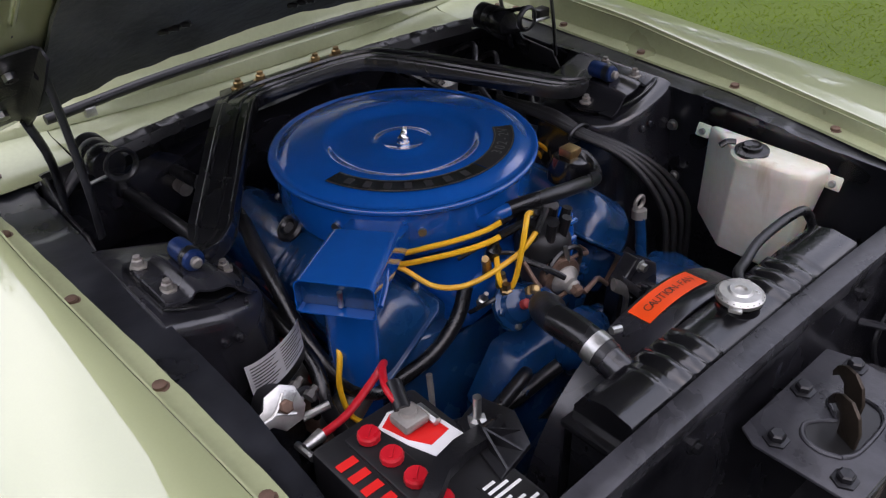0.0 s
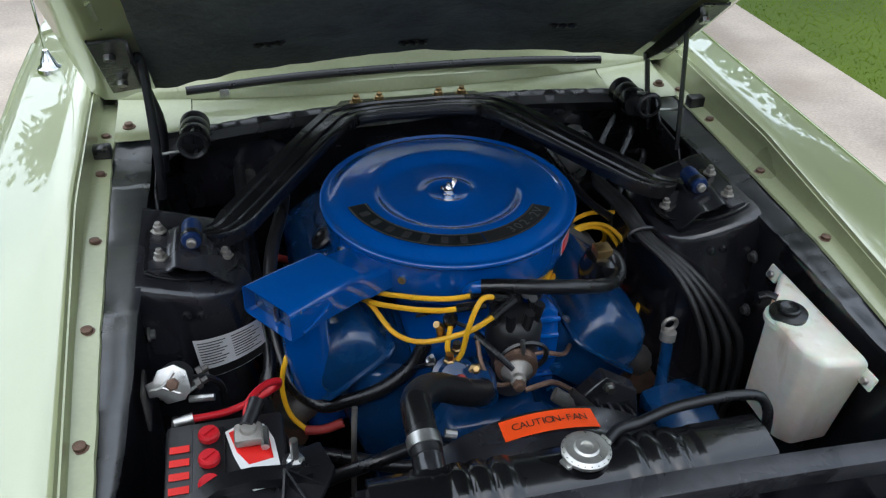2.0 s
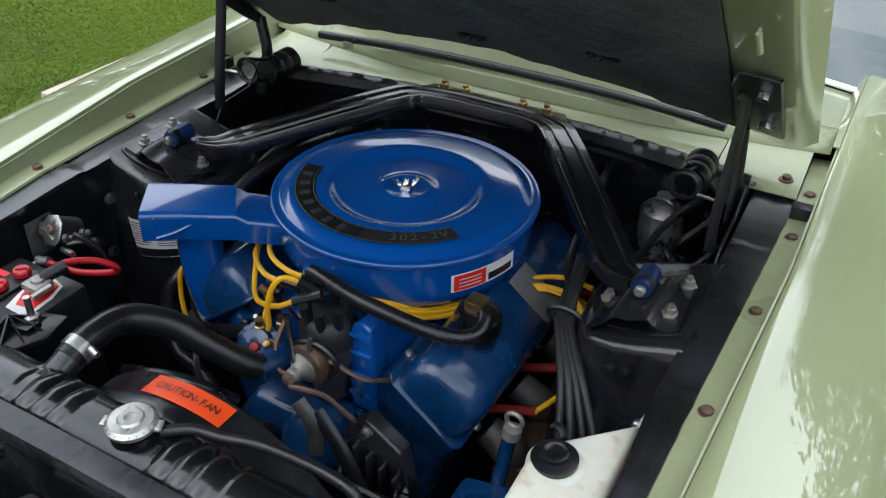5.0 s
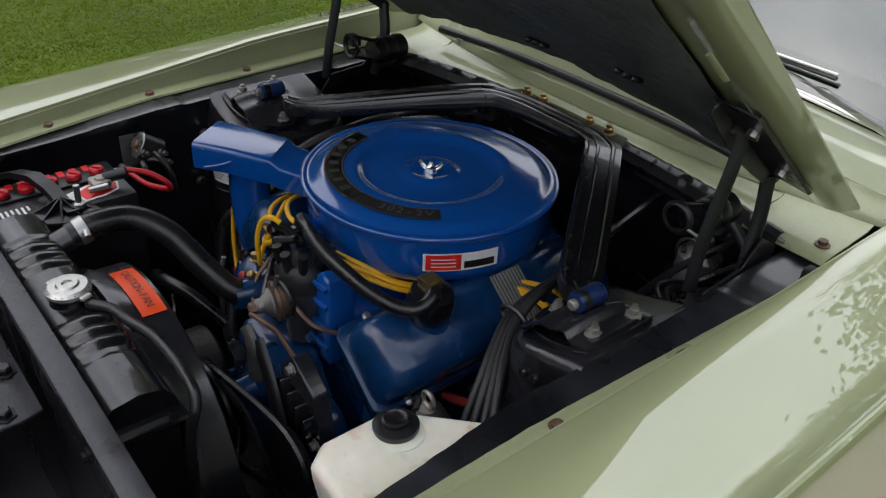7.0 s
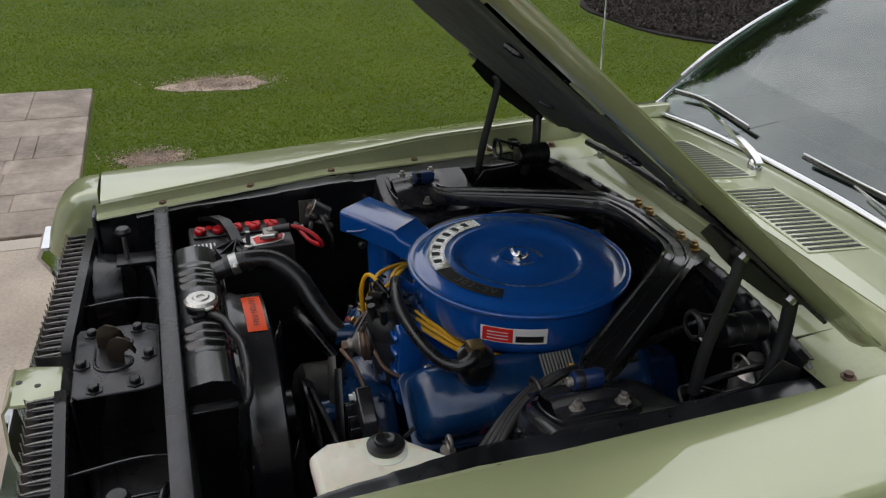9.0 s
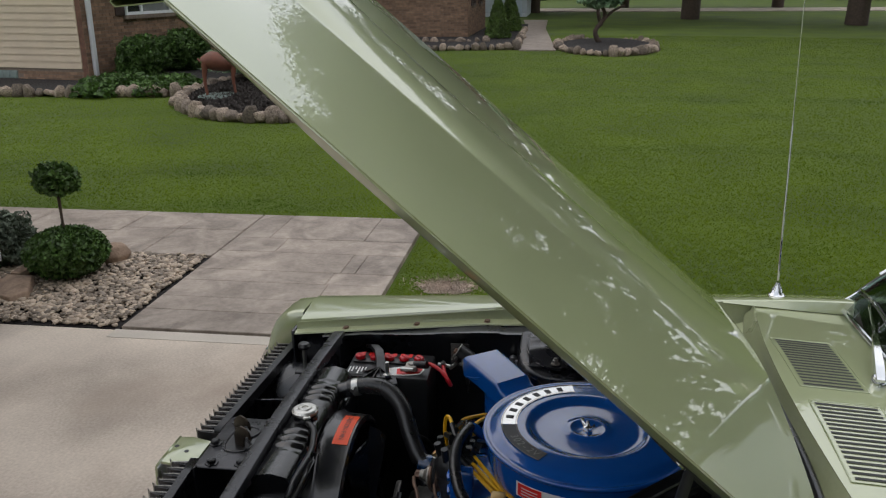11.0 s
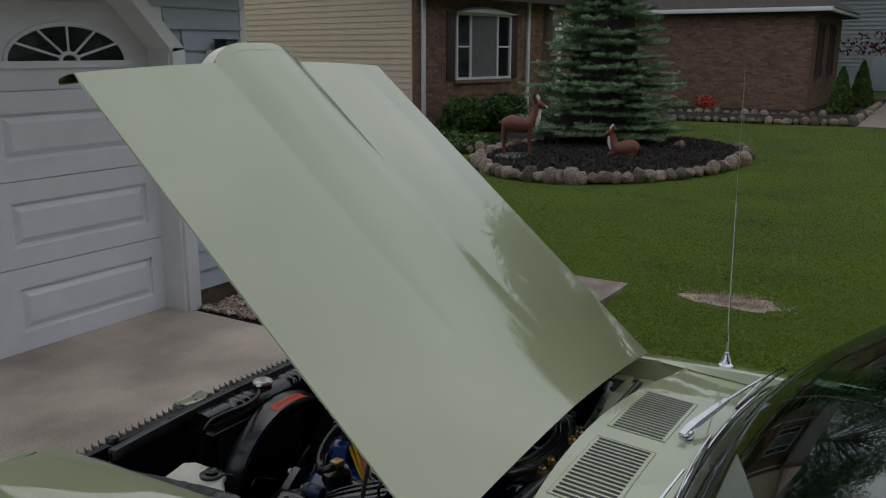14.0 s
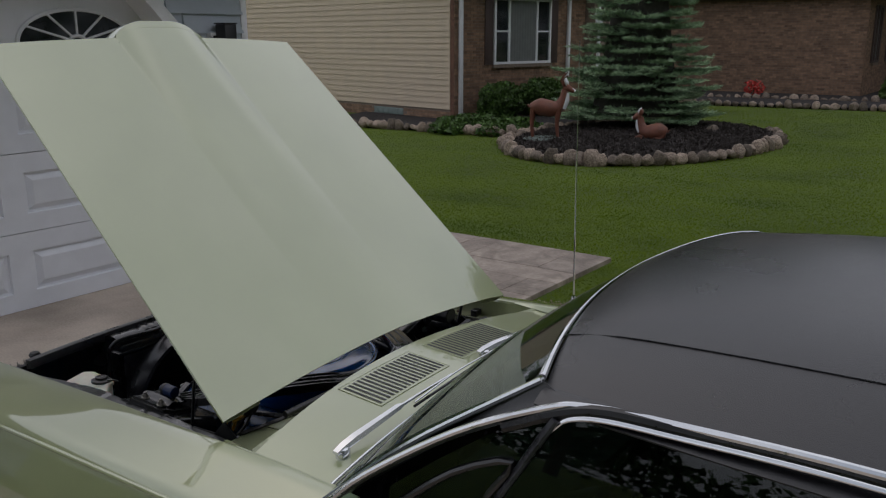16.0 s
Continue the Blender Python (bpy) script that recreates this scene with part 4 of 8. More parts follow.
roof = part("roof", Geo().grid(roof_pt, arange(-1, 1, 32), arange(0, 1, 32)), VINYL, car, "black grained vinyl roof cover", solid=0.012, smooth=60)
for s in (-1, 1):
    part("roof_seam", Geo().tube([roof_pt(s * 0.755, v) + Vector((0, 0, 0.001)) for v in arange(0.0, 0.8, 14)], 0.0016, 6, 2), VINYL, roof)
    # roof side below the vinyl's edge down to the drip rail
    part("roof_side", Geo().loft([[roof_pt(s, v), roof_pt(s, v) + Vector((s * 0.02, 0, -0.004)), roof_pt(s, v) + Vector((s * 0.042, 0, -0.016))] for v in arange(0, 0.7, 16)]), VINYL, roof, solid=0.004)
    rail = rail_pts(s)
    part("drip_rail", Geo().tube(rail, 0.0062, 8, 5), CHROME, car)
    # door, side glass, quarter
    part("door", Geo().loft([[(s * x, y, z) for x, z in ((0.86, 0.25), (0.885, 0.5), (0.893, 0.70), (0.882, 0.80), (0.86, 0.88), (0.842, 0.94), (0.82, 0.972), (0.775, 0.985), (0.752, 0.975))] for y in arange(0.835, 2.05, 12)]), PAINT, car, solid=0.01)
    part("quarter_panel", Geo().loft([[(s * x, y, z) for x, z in ((0.86, 0.25), (0.885, 0.5), (0.893, 0.70), (0.882, 0.80), (0.86, 0.89), (0.842, 0.95), (0.82, 0.985), (0.70, 1.0), (0.0, 1.0))] for y in arange(2.056, 3.75, 12)]), PAINT, car, solid=0.01)
    gl = []
    for y in arange(0.98, 2.25, 24):
        k = max(0.0, min(1.0, (y - 0.86) / 0.42))
        zz = min(0.99 + (1.335 - 0.99) * k ** 0.8, 1.338)
        gl.append([(s * (0.758 - 0.072 * max(0.0, q) ** 1.7), y, 0.975 + 0.36 * q) for q in [(zz - 0.975) / 0.36 * t for t in arange(0, 1, 6)]])
    part("side_glass", Geo().loft(gl), GLASS_DARK, car, "dark reflective side window", solid=0.004).visible_shadow = False
    part("window_seal", Geo().tube([(s * 0.712, 1.20, 1.285), (s * 0.690, 1.285, 1.322), (s * 0.684, 1.36, 1.344), (s * 0.685, 1.48, 1.352), (s * 0.688, 1.76, 1.360), (s * 0.685, 2.1, 1.342)], 0.011, 8, 5), RUBBER, car, "black rubber window seal")
    part("glass_channel", Geo().tube([(s * 0.700, 1.285, 1.300), (s * 0.697, 1.31, 1.322), (s * 0.695, 1.365, 1.336), (s * 0.696, 1.48, 1.343), (s * 0.699, 1.76, 1.352), (s * 0.696, 2.1, 1.334)], 0.0045, 8, 5, flat=0.6), CHROME, car, "thin bright door glass frame")
    part("belt_trim", Geo().tube([(s * 0.762, 0.9, 0.984), (s * 0.762, 1.5, 0.988), (s * 0.762, 2.2, 0.992)], 0.006, 6), CHROME, car)
    part("vent_window_bar", Geo().tube([(s * 0.762, 1.10, 0.98), (s * 0.733, 1.195, 1.15), (s * 0.700, 1.290, 1.318)], 0.010, 8, 3, flat=0.6), GREY_STEEL, car, "dark bar behind the vent window")
    part("vent_window_frame", Geo().tube([(s * 0.762, 1.085, 0.985), (s * 0.738, 1.17, 1.14), (s * 0.722, 1.225, 1.232), (s * 0.742, 1.12, 1.19), (s * 0.764, 1.0, 1.09), (s * 0.776, 0.93, 1.03)], 0.007, 8, 3), BLACK_GLOSS, car)
    part("body_trim", Geo().tube([(s * fender_sec(1, y)[7][0], y, fender_sec(1, y)[7][2] + 0.002) for y in arange(-0.84, 0.82, 20)], 0.006, 8, 2), PAINT, car, "raised painted crease along the fender")
    for y in (-0.35, 2.55):
        wh = part("wheel", Geo().lathe([(0.10, -0.09), (0.31, -0.09), (0.325, -0.06), (0.325, 0.06), (0.31, 0.09), (0.10, 0.09)], pose(s * 0.74, y, 0.325, 0, 90, 0), 32), RUBBER, car, "black tyre")
        part("rim", Geo().lathe([(0.02, 0.0), (0.10, -0.02), (0.16, 0.03), (0.19, 0.05), (0.19, -0.05)], pose(s * 0.79, y, 0.325, 0, 90 * s, 0), 24), CHROME, wh)
part("tail_panel", Geo().box((-0.86, 3.75, 0.30), (0.86, 3.78, 1.0)), PAINT, car, bevel=0.01)
part("rear_glass", Geo().loft([[tuple(roof_pt(u, 1.0)), (u * 0.62, 3.32, 1.005)] for u in arange(-1, 1, 8)]), GLASS_DARK, car, solid=0.004)
part("floor_pan", Geo().box((-0.84, 0.5, 0.22), (0.84, 3.7, 0.27)), BLACK_MATT, car)
part("dashboard", Geo().loft([[(x, 0.86, 0.95), (x, 0.98, 0.965), (x, 1.12, 0.94), (x, 1.15, 0.86), (x, 1.12, 0.6)] for x in arange(-0.7, 0.7, 8)]), INTERIOR, car, solid=0.01)
part("steering_wheel", Geo().tube([(0.38 + 0.20 * math.cos(a), 1.27 + 0.07 * math.sin(a), 1.02 + 0.185 * math.sin(a)) for a in arange(0, 2 * math.pi, 24)], 0.011, 8, 2), BLACK_GLOSS, car, "dark thin-rimmed steering wheel")
part("steering_column", Geo().cyl((0.38, 1.05, 0.90), (0.38, 1.27, 1.02), 0.03), INTERIOR, car)
for x in (-0.36, 0.36):
    part("seat", Geo().loft([[(x + a, y, z) for a in arange(-0.24, 0.24, 4)] for y, z in ((1.45, 0.45), (1.46, 0.58), (1.9, 0.56), (2.0, 0.75), (2.1, 1.05), (2.16, 1.04), (2.12, 0.6))]), INTERIOR, car, solid=0.02)
part("rear_deck", Geo().box((-0.7, 2.3, 0.55), (0.7, 3.2, 0.98)), INTERIOR, car)

# wipers, antenna
def flat_arm(a, b):
    """A wide pressed arm that narrows to the blade."""
    a, b = Vector(a), Vector(b)
    d = (b - a).normalized()
    w = d.cross(Vector((0, 0, 1))).normalized()
    secs = []
    for t, hw, up_, th in ((-0.06, 0.010, 0.008, 0.006), (0.0, 0.0115, 0.014, 0.012), (0.10, 0.0115, 0.018, 0.013), (0.48, 0.0075, 0.019, 0.010), (0.52, 0.004, 0.015, 0.005), (0.78, 0.003, 0.011, 0.004), (1.0, 0.0028, 0.006, 0.003)):
        p = a.lerp(b, t) + Vector((0, 0, up_))
        secs.append([p - w * hw - Vector((0, 0, th)), p - w * hw * 0.8, p + w * hw * 0.8, p + w * hw - Vector((0, 0, th))])
    return Geo().loft(secs, True, True)


for px, py, pz, tip, b0, b1 in ((-0.088, 0.640, 1.040, (-0.470, 0.735, 1.066), (-0.643, 0.768, 1.046), (-0.235, 0.722, 1.068)), (0.535, 0.668, 1.005, (0.158, 0.702, 1.066), (0.352, 0.732, 1.062), (-0.017, 0.712, 1.072))):
    wp = thing("wiper", (px, py, pz), "chrome windshield wiper resting on the cowl", "wiper")
    part("pivot", Geo().lathe([(0.018, -0.02), (0.017, 0.002), (0.012, 0.008), (0.006, 0.010)], pose(px, py, pz), 16), CHROME, wp)
    part("arm", flat_arm((px, py, pz), tip), CHROME, wp)
    part("blade", Geo().tube([b0, (tip[0], tip[1] + 0.02, tip[2] + 0.002), b1], 0.0055, 6, flat=0.7), RUBBER, wp)
    part("blade_spine", Geo().tube([(b0[0], b0[1], b0[2] + 0.009), (tip[0], tip[1] + 0.012, tip[2] + 0.012), (b1[0], b1[1], b1[2] + 0.009)], 0.0025, 6), CHROME, wp)
an = thing("antenna", (-0.757, 0.575, 0.98), "chrome whip radio antenna on the fender", "antenna")
part("base", Geo().lathe([(0.026, -0.003), (0.025, 0.006), (0.018, 0.012), (0.014, 0.026), (0.010, 0.032), (0.006, 0.045)], pose(-0.757, 0.575, zt(0.575) + 0.009), 18), CHROME, an)
part("mast", Geo().tube([(-0.757, 0.575, 1.03), (-0.759, 0.571, 1.2), (-0.762, 0.565, 1.50)], [0.0032, 0.0030, 0.0027], 8), CHROME, an)
part("mast_tip", Geo().tube([(-0.762, 0.565, 1.495), (-0.766, 0.558, 1.90)], [0.0015, 0.0011], 6), CHROME, an, "thin upper antenna section")

# ---- air cleaner ----
ac = thing("air_cleaner", (0, 0, 0.83), "round royal blue engine air cleaner with a snorkel", "air cleaner")
part("lid", Geo().lathe([(0.0, 0.915), (0.012, 0.915), (0.028, 0.9155), (0.037, 0.9195), (0.043, 0.920), (0.052, 0.9155), (0.065, 0.9145), (0.11, 0.9140), (0.122, 0.9150), (0.130, 0.9205), (0.136, 0.9250), (0.144, 0.9265), (0.152, 0.9258), (0.198, 0.9250), (0.210, 0.9225), (0.219, 0.9165), (0.226, 0.9140), (0.231, 0.9155), (0.2355, 0.9165), (0.2385, 0.9145), (0.239, 0.910), (0.237, 0.906), (0.230, 0.905)], n=96, caps=False), BLUE, ac, smooth=60)
part("pan", Geo().lathe([(0.230, 0.910), (0.229, 0.86), (0.227, 0.838), (0.222, 0.822), (0.19, 0.806), (0.10, 0.80), (0.06, 0.80)], n=96, caps=False), BLUE, ac, smooth=60)
wn_ = part("wing_nut", Geo().lathe([(0.0, 0.914), (0.012, 0.914), (0.010, 0.924), (0.006, 0.927), (0.0035, 0.936), (0.0, 0.937)], n=14), CHROME, ac)
for a in (0.7, 0.7 + math.pi):
    part("wing", Geo().tube([(0.006 * math.cos(a), 0.006 * math.sin(a), 0.920), (0.016 * math.cos(a), 0.016 * math.sin(a), 0.927), (0.021 * math.cos(a), 0.021 * math.sin(a), 0.935)], 0.005, 8, flat=0.5), CHROME, wn_)
for x, y in ((-0.213, -0.085), (-0.125, -0.193)):
    d = Vector((x, y, 0)).normalized()
    part("screw", Geo().tube([d * 0.226 + Vector((0, 0, 0.872)), d * 0.234 + Vector((0, 0, 0.872))], 0.007, 10), ZINC, ac)
# snorkel
A0, A1 = Vector((-0.206, -0.105, 0)), Vector((-0.140, -0.180, 0))
B0, B1 = Vector((-0.385, -0.228, 0)), Vector((-0.318, -0.322, 0))
secs = []
for t, zt_, zb_ in ((0.0, 0.893, 0.845), (0.25, 0.905, 0.855), (0.32, 0.918, 0.862), (0.7, 0.926, 0.872), (1.0, 0.930, 0.874)):
    L, R = A0.lerp(B0, t), A1.lerp(B1, t)
    k = Vector((0, 0, 1))
    w = (R - L)
    prof = []
    for a0, cx_, cz_ in ((180, 0.11, zt_ - 0.011), (90, 0.89, zt_ - 0.011)):
        prof += [L + w * (cx_ + 0.11 * math.cos(radians(a0 - d_))) + k * (cz_ + 0.011 * math.sin(radians(a0 - d_))) for d_ in (0, 22, 45, 67, 90)]
    secs.append([L + k * (zb_ + 0.004), *prof, R + k * (zb_ + 0.004), R - w * 0.05 + k * zb_, L + w * 0.5 + k * zb_, L + w * 0.05 + k * zb_])
part("snorkel", Geo().loft(secs, True), BLUE, ac, solid=0.002, smooth=30)
L, R = A0.lerp(B0, 0.90), A1.lerp(B1, 0.90)
part("flap", Geo().add([(L.x, L.y, 0.876), (R.x, R.y, 0.876), (R.x, R.y, 0.924), (L.x, L.y, 0.924)], [(0, 1, 2, 3)]), BLUE_ENG, ac, solid=0.002)
mid = L.lerp(R, 0.5)
part("flap_spring", Geo().cyl((mid.x - 0.004, mid.y - 0.006, 0.88), (mid.x - 0.004, mid.y - 0.006, 0.905), 0.004, n=8), ZINC, ac)
part("snorkel_rib", Geo().tube([tuple(A0.lerp(B0, 0.62).lerp(A1.lerp(B1, 0.62), 0.97) + Vector((0, 0, 0.905))), tuple(A0.lerp(B0, 0.75).lerp(A1.lerp(B1, 0.75), 1.02) + Vector((0, 0, 0.892))), tuple(A0.lerp(B0, 0.9).lerp(A1.lerp(B1, 0.9), 1.015) + Vector((0, 0, 0.882)))], 0.003, 6), BLUE, ac)
part("hot_air_duct", Geo().tube([(-0.292, -0.222, 0.875), (-0.293, -0.222, 0.80), (-0.288, -0.215, 0.72), (-0.27, -0.19, 0.60)], [0.040, 0.040, 0.042, 0.046], 20), BLUE, ac)
part("breather_spout", Geo().tube([(-0.026, -0.205, 0.856), (-0.026, -0.238, 0.868), (-0.020, -0.262, 0.890), (-0.004, -0.272, 0.898)], 0.0115, 12, 4), BLUE, ac)

# ring decals on the lid
def arc_band(r0, r1, a0, a1, z, n=28):
    g = Geo()
    g.loft([[(r0 * math.cos(a), r0 * math.sin(a), z), (r1 * math.cos(a), r1 * math.sin(a), z)] for a in [a0 + (a1 - a0) * i / n for i in range(n + 1)]])
    return g


D = math.pi / 180
FOIL = mat("bright_foil", (0.62, 0.62, 0.60), 0.09, 1.0, 0.08, 14, 160, 0.01, rvary=0.03)
PRINT_GREY = mat("dark_grey_print", (0.022, 0.022, 0.024), 0.5, 0, 0.1, 12, 80, 0.01)
A_S, A_M, A_E = 190 * D, 276 * D, 327 * D
part("maker_band", arc_band(0.160, 0.196, A_S, A_M, 0.9275), FOIL, ac, smooth=0)
part("size_band", arc_band(0.160, 0.196, A_M + 0.01, A_E, 0.9275), DECAL_BLACK, ac, smooth=0)
ed = Geo()
for r in (0.162, 0.1935):
    ed.loft(list(zip(*[[(q * math.cos(a), q * math.sin(a), 0.9282) for a in arange(A_S + 0.01, A_E - 0.01, 60)] for q in (r, r + 0.0012)])))
part("band_border", ed, SILVER_INK, ac, smooth=0)


def letters(name, text, size, place, material, parent, thick=0.0006, flat_label=""):
    """One flat mesh a word: each letter by its own matrix from place(i, n)."""
    g = Geo()
    for i, ch in enumerate(text):
        if ch == " ":
            continue
        cu = bpy.data.curves.new("letter", "FONT")
        cu.body, cu.size, cu.align_x, cu.align_y = ch, size, "CENTER", "CENTER"
        tmp = bpy.data.objects.new("letter", cu)
        me = bpy.data.meshes.new_from_object(tmp)
        m = place(i, len(text))
        g.add([v.co for v in me.vertices], [tuple(p.vertices) for p in me.polygons], m)
        bpy.data.objects.remove(tmp)
        bpy.data.curves.remove(cu)
        bpy.data.meshes.remove(me)
    return part(name, g, material, parent, flat_label, smooth=0)


def on_ring(a0, a1, r, z):
    def f(i, n):
        a = a0 + (a1 - a0) * (i + 0.5) / n
        return pose(r * math.cos(a), r * math.sin(a), z, 0, 0, math.degrees(a) + 90)
    return f


letters("size_lettering", "302-2V", 0.026, on_ring(A_M + 0.27, A_E - 0.06, 0.178, 0.9284), SILVER_INK, ac)
for i in range(7):
    a = A_S + 0.1 + (A_M - A_S - 0.2) * (i + 0.5) / 7
    part("print_block", Geo().box((-0.0062, -0.0088, 0), (0.0062, 0.0088, 0.0007), pose(0.178 * math.cos(a), 0.178 * math.sin(a), 0.9278, 0, 0, math.degrees(a) + 90)), PRINT_GREY, ac)


def wall_decal(name, a0, a1, z0, z1, r, material, n=10):
    g = Geo().loft([[(r * math.cos(a), r * math.sin(a), z0), (r * math.cos(a), r * math.sin(a), z1)] for a in [a0 + (a1 - a0) * i / n for i in range(n + 1)]])
    return part(name, g, material, ac, smooth=60)


AL, AR = math.atan2(-0.150, 0.173), math.atan2(-0.031, 0.217)
wall_decal("side_decal", AL, AR, 0.848, 0.882, 0.2302, DECAL_WHITE)
wall_decal("decal_red_half", AL + 0.02, AL + (AR - AL) * 0.49, 0.850, 0.880, 0.2308, DECAL_RED)
wall_decal("decal_text_bar", AL + (AR - AL) * 0.53, AR - 0.03, 0.852, 0.866, 0.2308, DECAL_BLACK)
for z in (0.856, 0.863, 0.870):
    wall_decal("decal_text_bar", AL + 0.06, AL + (AR - AL) * 0.42, z, z + 0.002, 0.2311, DECAL_WHITE)

# ---- engine ----
CAST_MID = mat("dull_ribbed_aluminium", (0.11, 0.11, 0.105), 0.55, 0.6, 0.3, 25, 140, 0.1)
CAST_DARK = mat("grimy_cast_aluminium", (0.10, 0.095, 0.088), 0.55, 0.5, 0.35, 25, 140, 0.12)
en = thing("engine", (0, 0, 0.3), "dark blue painted V8 engine", "engine")
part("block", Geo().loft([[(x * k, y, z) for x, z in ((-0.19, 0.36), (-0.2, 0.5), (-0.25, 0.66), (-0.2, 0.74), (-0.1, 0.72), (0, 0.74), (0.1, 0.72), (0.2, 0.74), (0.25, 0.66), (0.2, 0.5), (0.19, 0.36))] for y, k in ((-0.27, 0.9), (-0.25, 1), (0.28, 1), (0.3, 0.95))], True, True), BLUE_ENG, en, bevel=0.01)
part("intake_manifold", Geo().loft([[(x, y, z) for x, z in ((-0.13, 0.70), (-0.12, 0.765), (-0.06, 0.79), (0.06, 0.79), (0.12, 0.765), (0.13, 0.70))] for y in (-0.27, -0.25, 0.2, 0.22)], True, True), BLUE, en, bevel=0.008)
part("carburettor", Geo().box((-0.06, -0.07, 0.78), (0.06, 0.07, 0.81)), CAST, en, bevel=0.01)
for s in (-1, 1):
    yo = -0.05 if s > 0 else -0.005
    M = pose(s * 0.215, yo, 0.735, 0, s * 38, 0)
    prof_ = ((-0.072, 0), (-0.072, 0.030), (-0.067, 0.054), (-0.054, 0.073), (-0.034, 0.082), (0.034, 0.082), (0.054, 0.073), (0.067, 0.054), (0.072, 0.030), (0.072, 0))
    ends_ = ((-0.256, 0.60, 0.20), (-0.253, 0.78, 0.48), (-0.245, 0.90, 0.72), (-0.232, 0.965, 0.88), (-0.214, 0.995, 0.97), (-0.19, 1, 1), (0.20, 1, 1), (0.232, 0.96, 0.88), (0.25, 0.8, 0.5))
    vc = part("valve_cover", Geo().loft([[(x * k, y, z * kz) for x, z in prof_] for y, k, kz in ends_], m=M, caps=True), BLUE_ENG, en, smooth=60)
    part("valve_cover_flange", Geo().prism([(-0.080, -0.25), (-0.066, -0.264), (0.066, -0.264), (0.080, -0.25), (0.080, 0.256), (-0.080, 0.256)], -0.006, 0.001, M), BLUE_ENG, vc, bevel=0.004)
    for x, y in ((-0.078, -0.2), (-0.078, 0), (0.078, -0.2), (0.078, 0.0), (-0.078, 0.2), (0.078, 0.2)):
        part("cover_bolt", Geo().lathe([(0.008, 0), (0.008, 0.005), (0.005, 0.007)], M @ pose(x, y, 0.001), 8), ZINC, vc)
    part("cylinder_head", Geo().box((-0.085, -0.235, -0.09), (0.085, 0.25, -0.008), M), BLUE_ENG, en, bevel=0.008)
    for i, y in enumerate((-0.22, -0.10, 0.04, 0.15)):
        part("exhaust_port", Geo().tube([(s * 0.285, y, 0.66), (s * 0.325, y, 0.635), (s * 0.335, y + 0.03, 0.58)], [0.026, 0.031, 0.026], 12), CAST_DARK, en)
        part("spark_plug_boot", Geo().tube([(s * 0.262, y + 0.06, 0.642), (s * 0.342, y + 0.06, 0.676)], 0.0085, 10), DULL_RED, en, "dull red plug boot")
    part("exhaust_manifold", Geo().tube([(s * 0.335, -0.24, 0.59), (s * 0.34, 0.0, 0.58), (s * 0.33, 0.22, 0.56)], 0.03, 12), RUST, en)
rib = Geo().loft([[(-0.045, i * 0.0035, 0.0825 + 0.0022 * (i % 2)), (0.05, i * 0.0035, 0.0825 + 0.0022 * (i % 2))] for i in range(20)], m=pose(0.215, -0.05, 0.735, 0, 38, 0))
part("cover_badge", rib, CAST_MID, en, "ribbed aluminium badge", smooth=0)
lt = Geo()
for i in range(6):
    lt.box((-0.035, -0.10 + i * 0.022, 0.0825), (0.02, -0.09 + i * 0.022, 0.085), pose(-0.215, -0.005, 0.735, 0, -38, 0))
part("cover_embossing", lt, BLUE_ENG, en)
ML = pose(-0.215, -0.005, 0.735, 0, -38, 0)
part("cover_grommet", Geo().lathe([(0.012, 0.0), (0.024, 0.001), (0.026, 0.006), (0.022, 0.011), (0.014, 0.012), (0.010, 0.008), (0.0, 0.008)], ML @ pose(0.041, 0.03, 0.082), 22), RUBBER, en, "black rubber grommet")
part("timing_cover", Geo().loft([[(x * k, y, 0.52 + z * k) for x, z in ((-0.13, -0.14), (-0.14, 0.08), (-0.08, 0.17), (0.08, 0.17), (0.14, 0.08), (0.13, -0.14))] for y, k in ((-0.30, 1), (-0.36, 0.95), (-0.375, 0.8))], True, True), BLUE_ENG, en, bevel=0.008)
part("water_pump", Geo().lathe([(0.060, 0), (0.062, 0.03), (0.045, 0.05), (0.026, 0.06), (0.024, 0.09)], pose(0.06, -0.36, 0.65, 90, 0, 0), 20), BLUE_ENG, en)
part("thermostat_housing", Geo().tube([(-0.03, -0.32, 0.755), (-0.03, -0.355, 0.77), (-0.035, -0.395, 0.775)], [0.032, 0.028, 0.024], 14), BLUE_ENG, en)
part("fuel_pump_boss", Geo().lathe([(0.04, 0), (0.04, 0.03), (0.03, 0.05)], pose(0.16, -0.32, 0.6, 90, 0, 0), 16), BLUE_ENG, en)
fb = part("front_boss", Geo().loft([[(x, y, z) for x, z in ((0.076, 0.68), (0.073, 0.79), (0.082, 0.85), (0.10, 0.862), (0.117, 0.85), (0.123, 0.79), (0.122, 0.68))] for y in (-0.302, -0.296, -0.25)], True, True), BLUE, en, bevel=0.006)
for z in (0.715, 0.755, 0.800, 0.835):
    part("boss_rib", Geo().tube([(0.078, -0.303, z), (0.098, -0.306, z + 0.003), (0.118, -0.303, z)], 0.005, 8, 3), BLUE, fb)
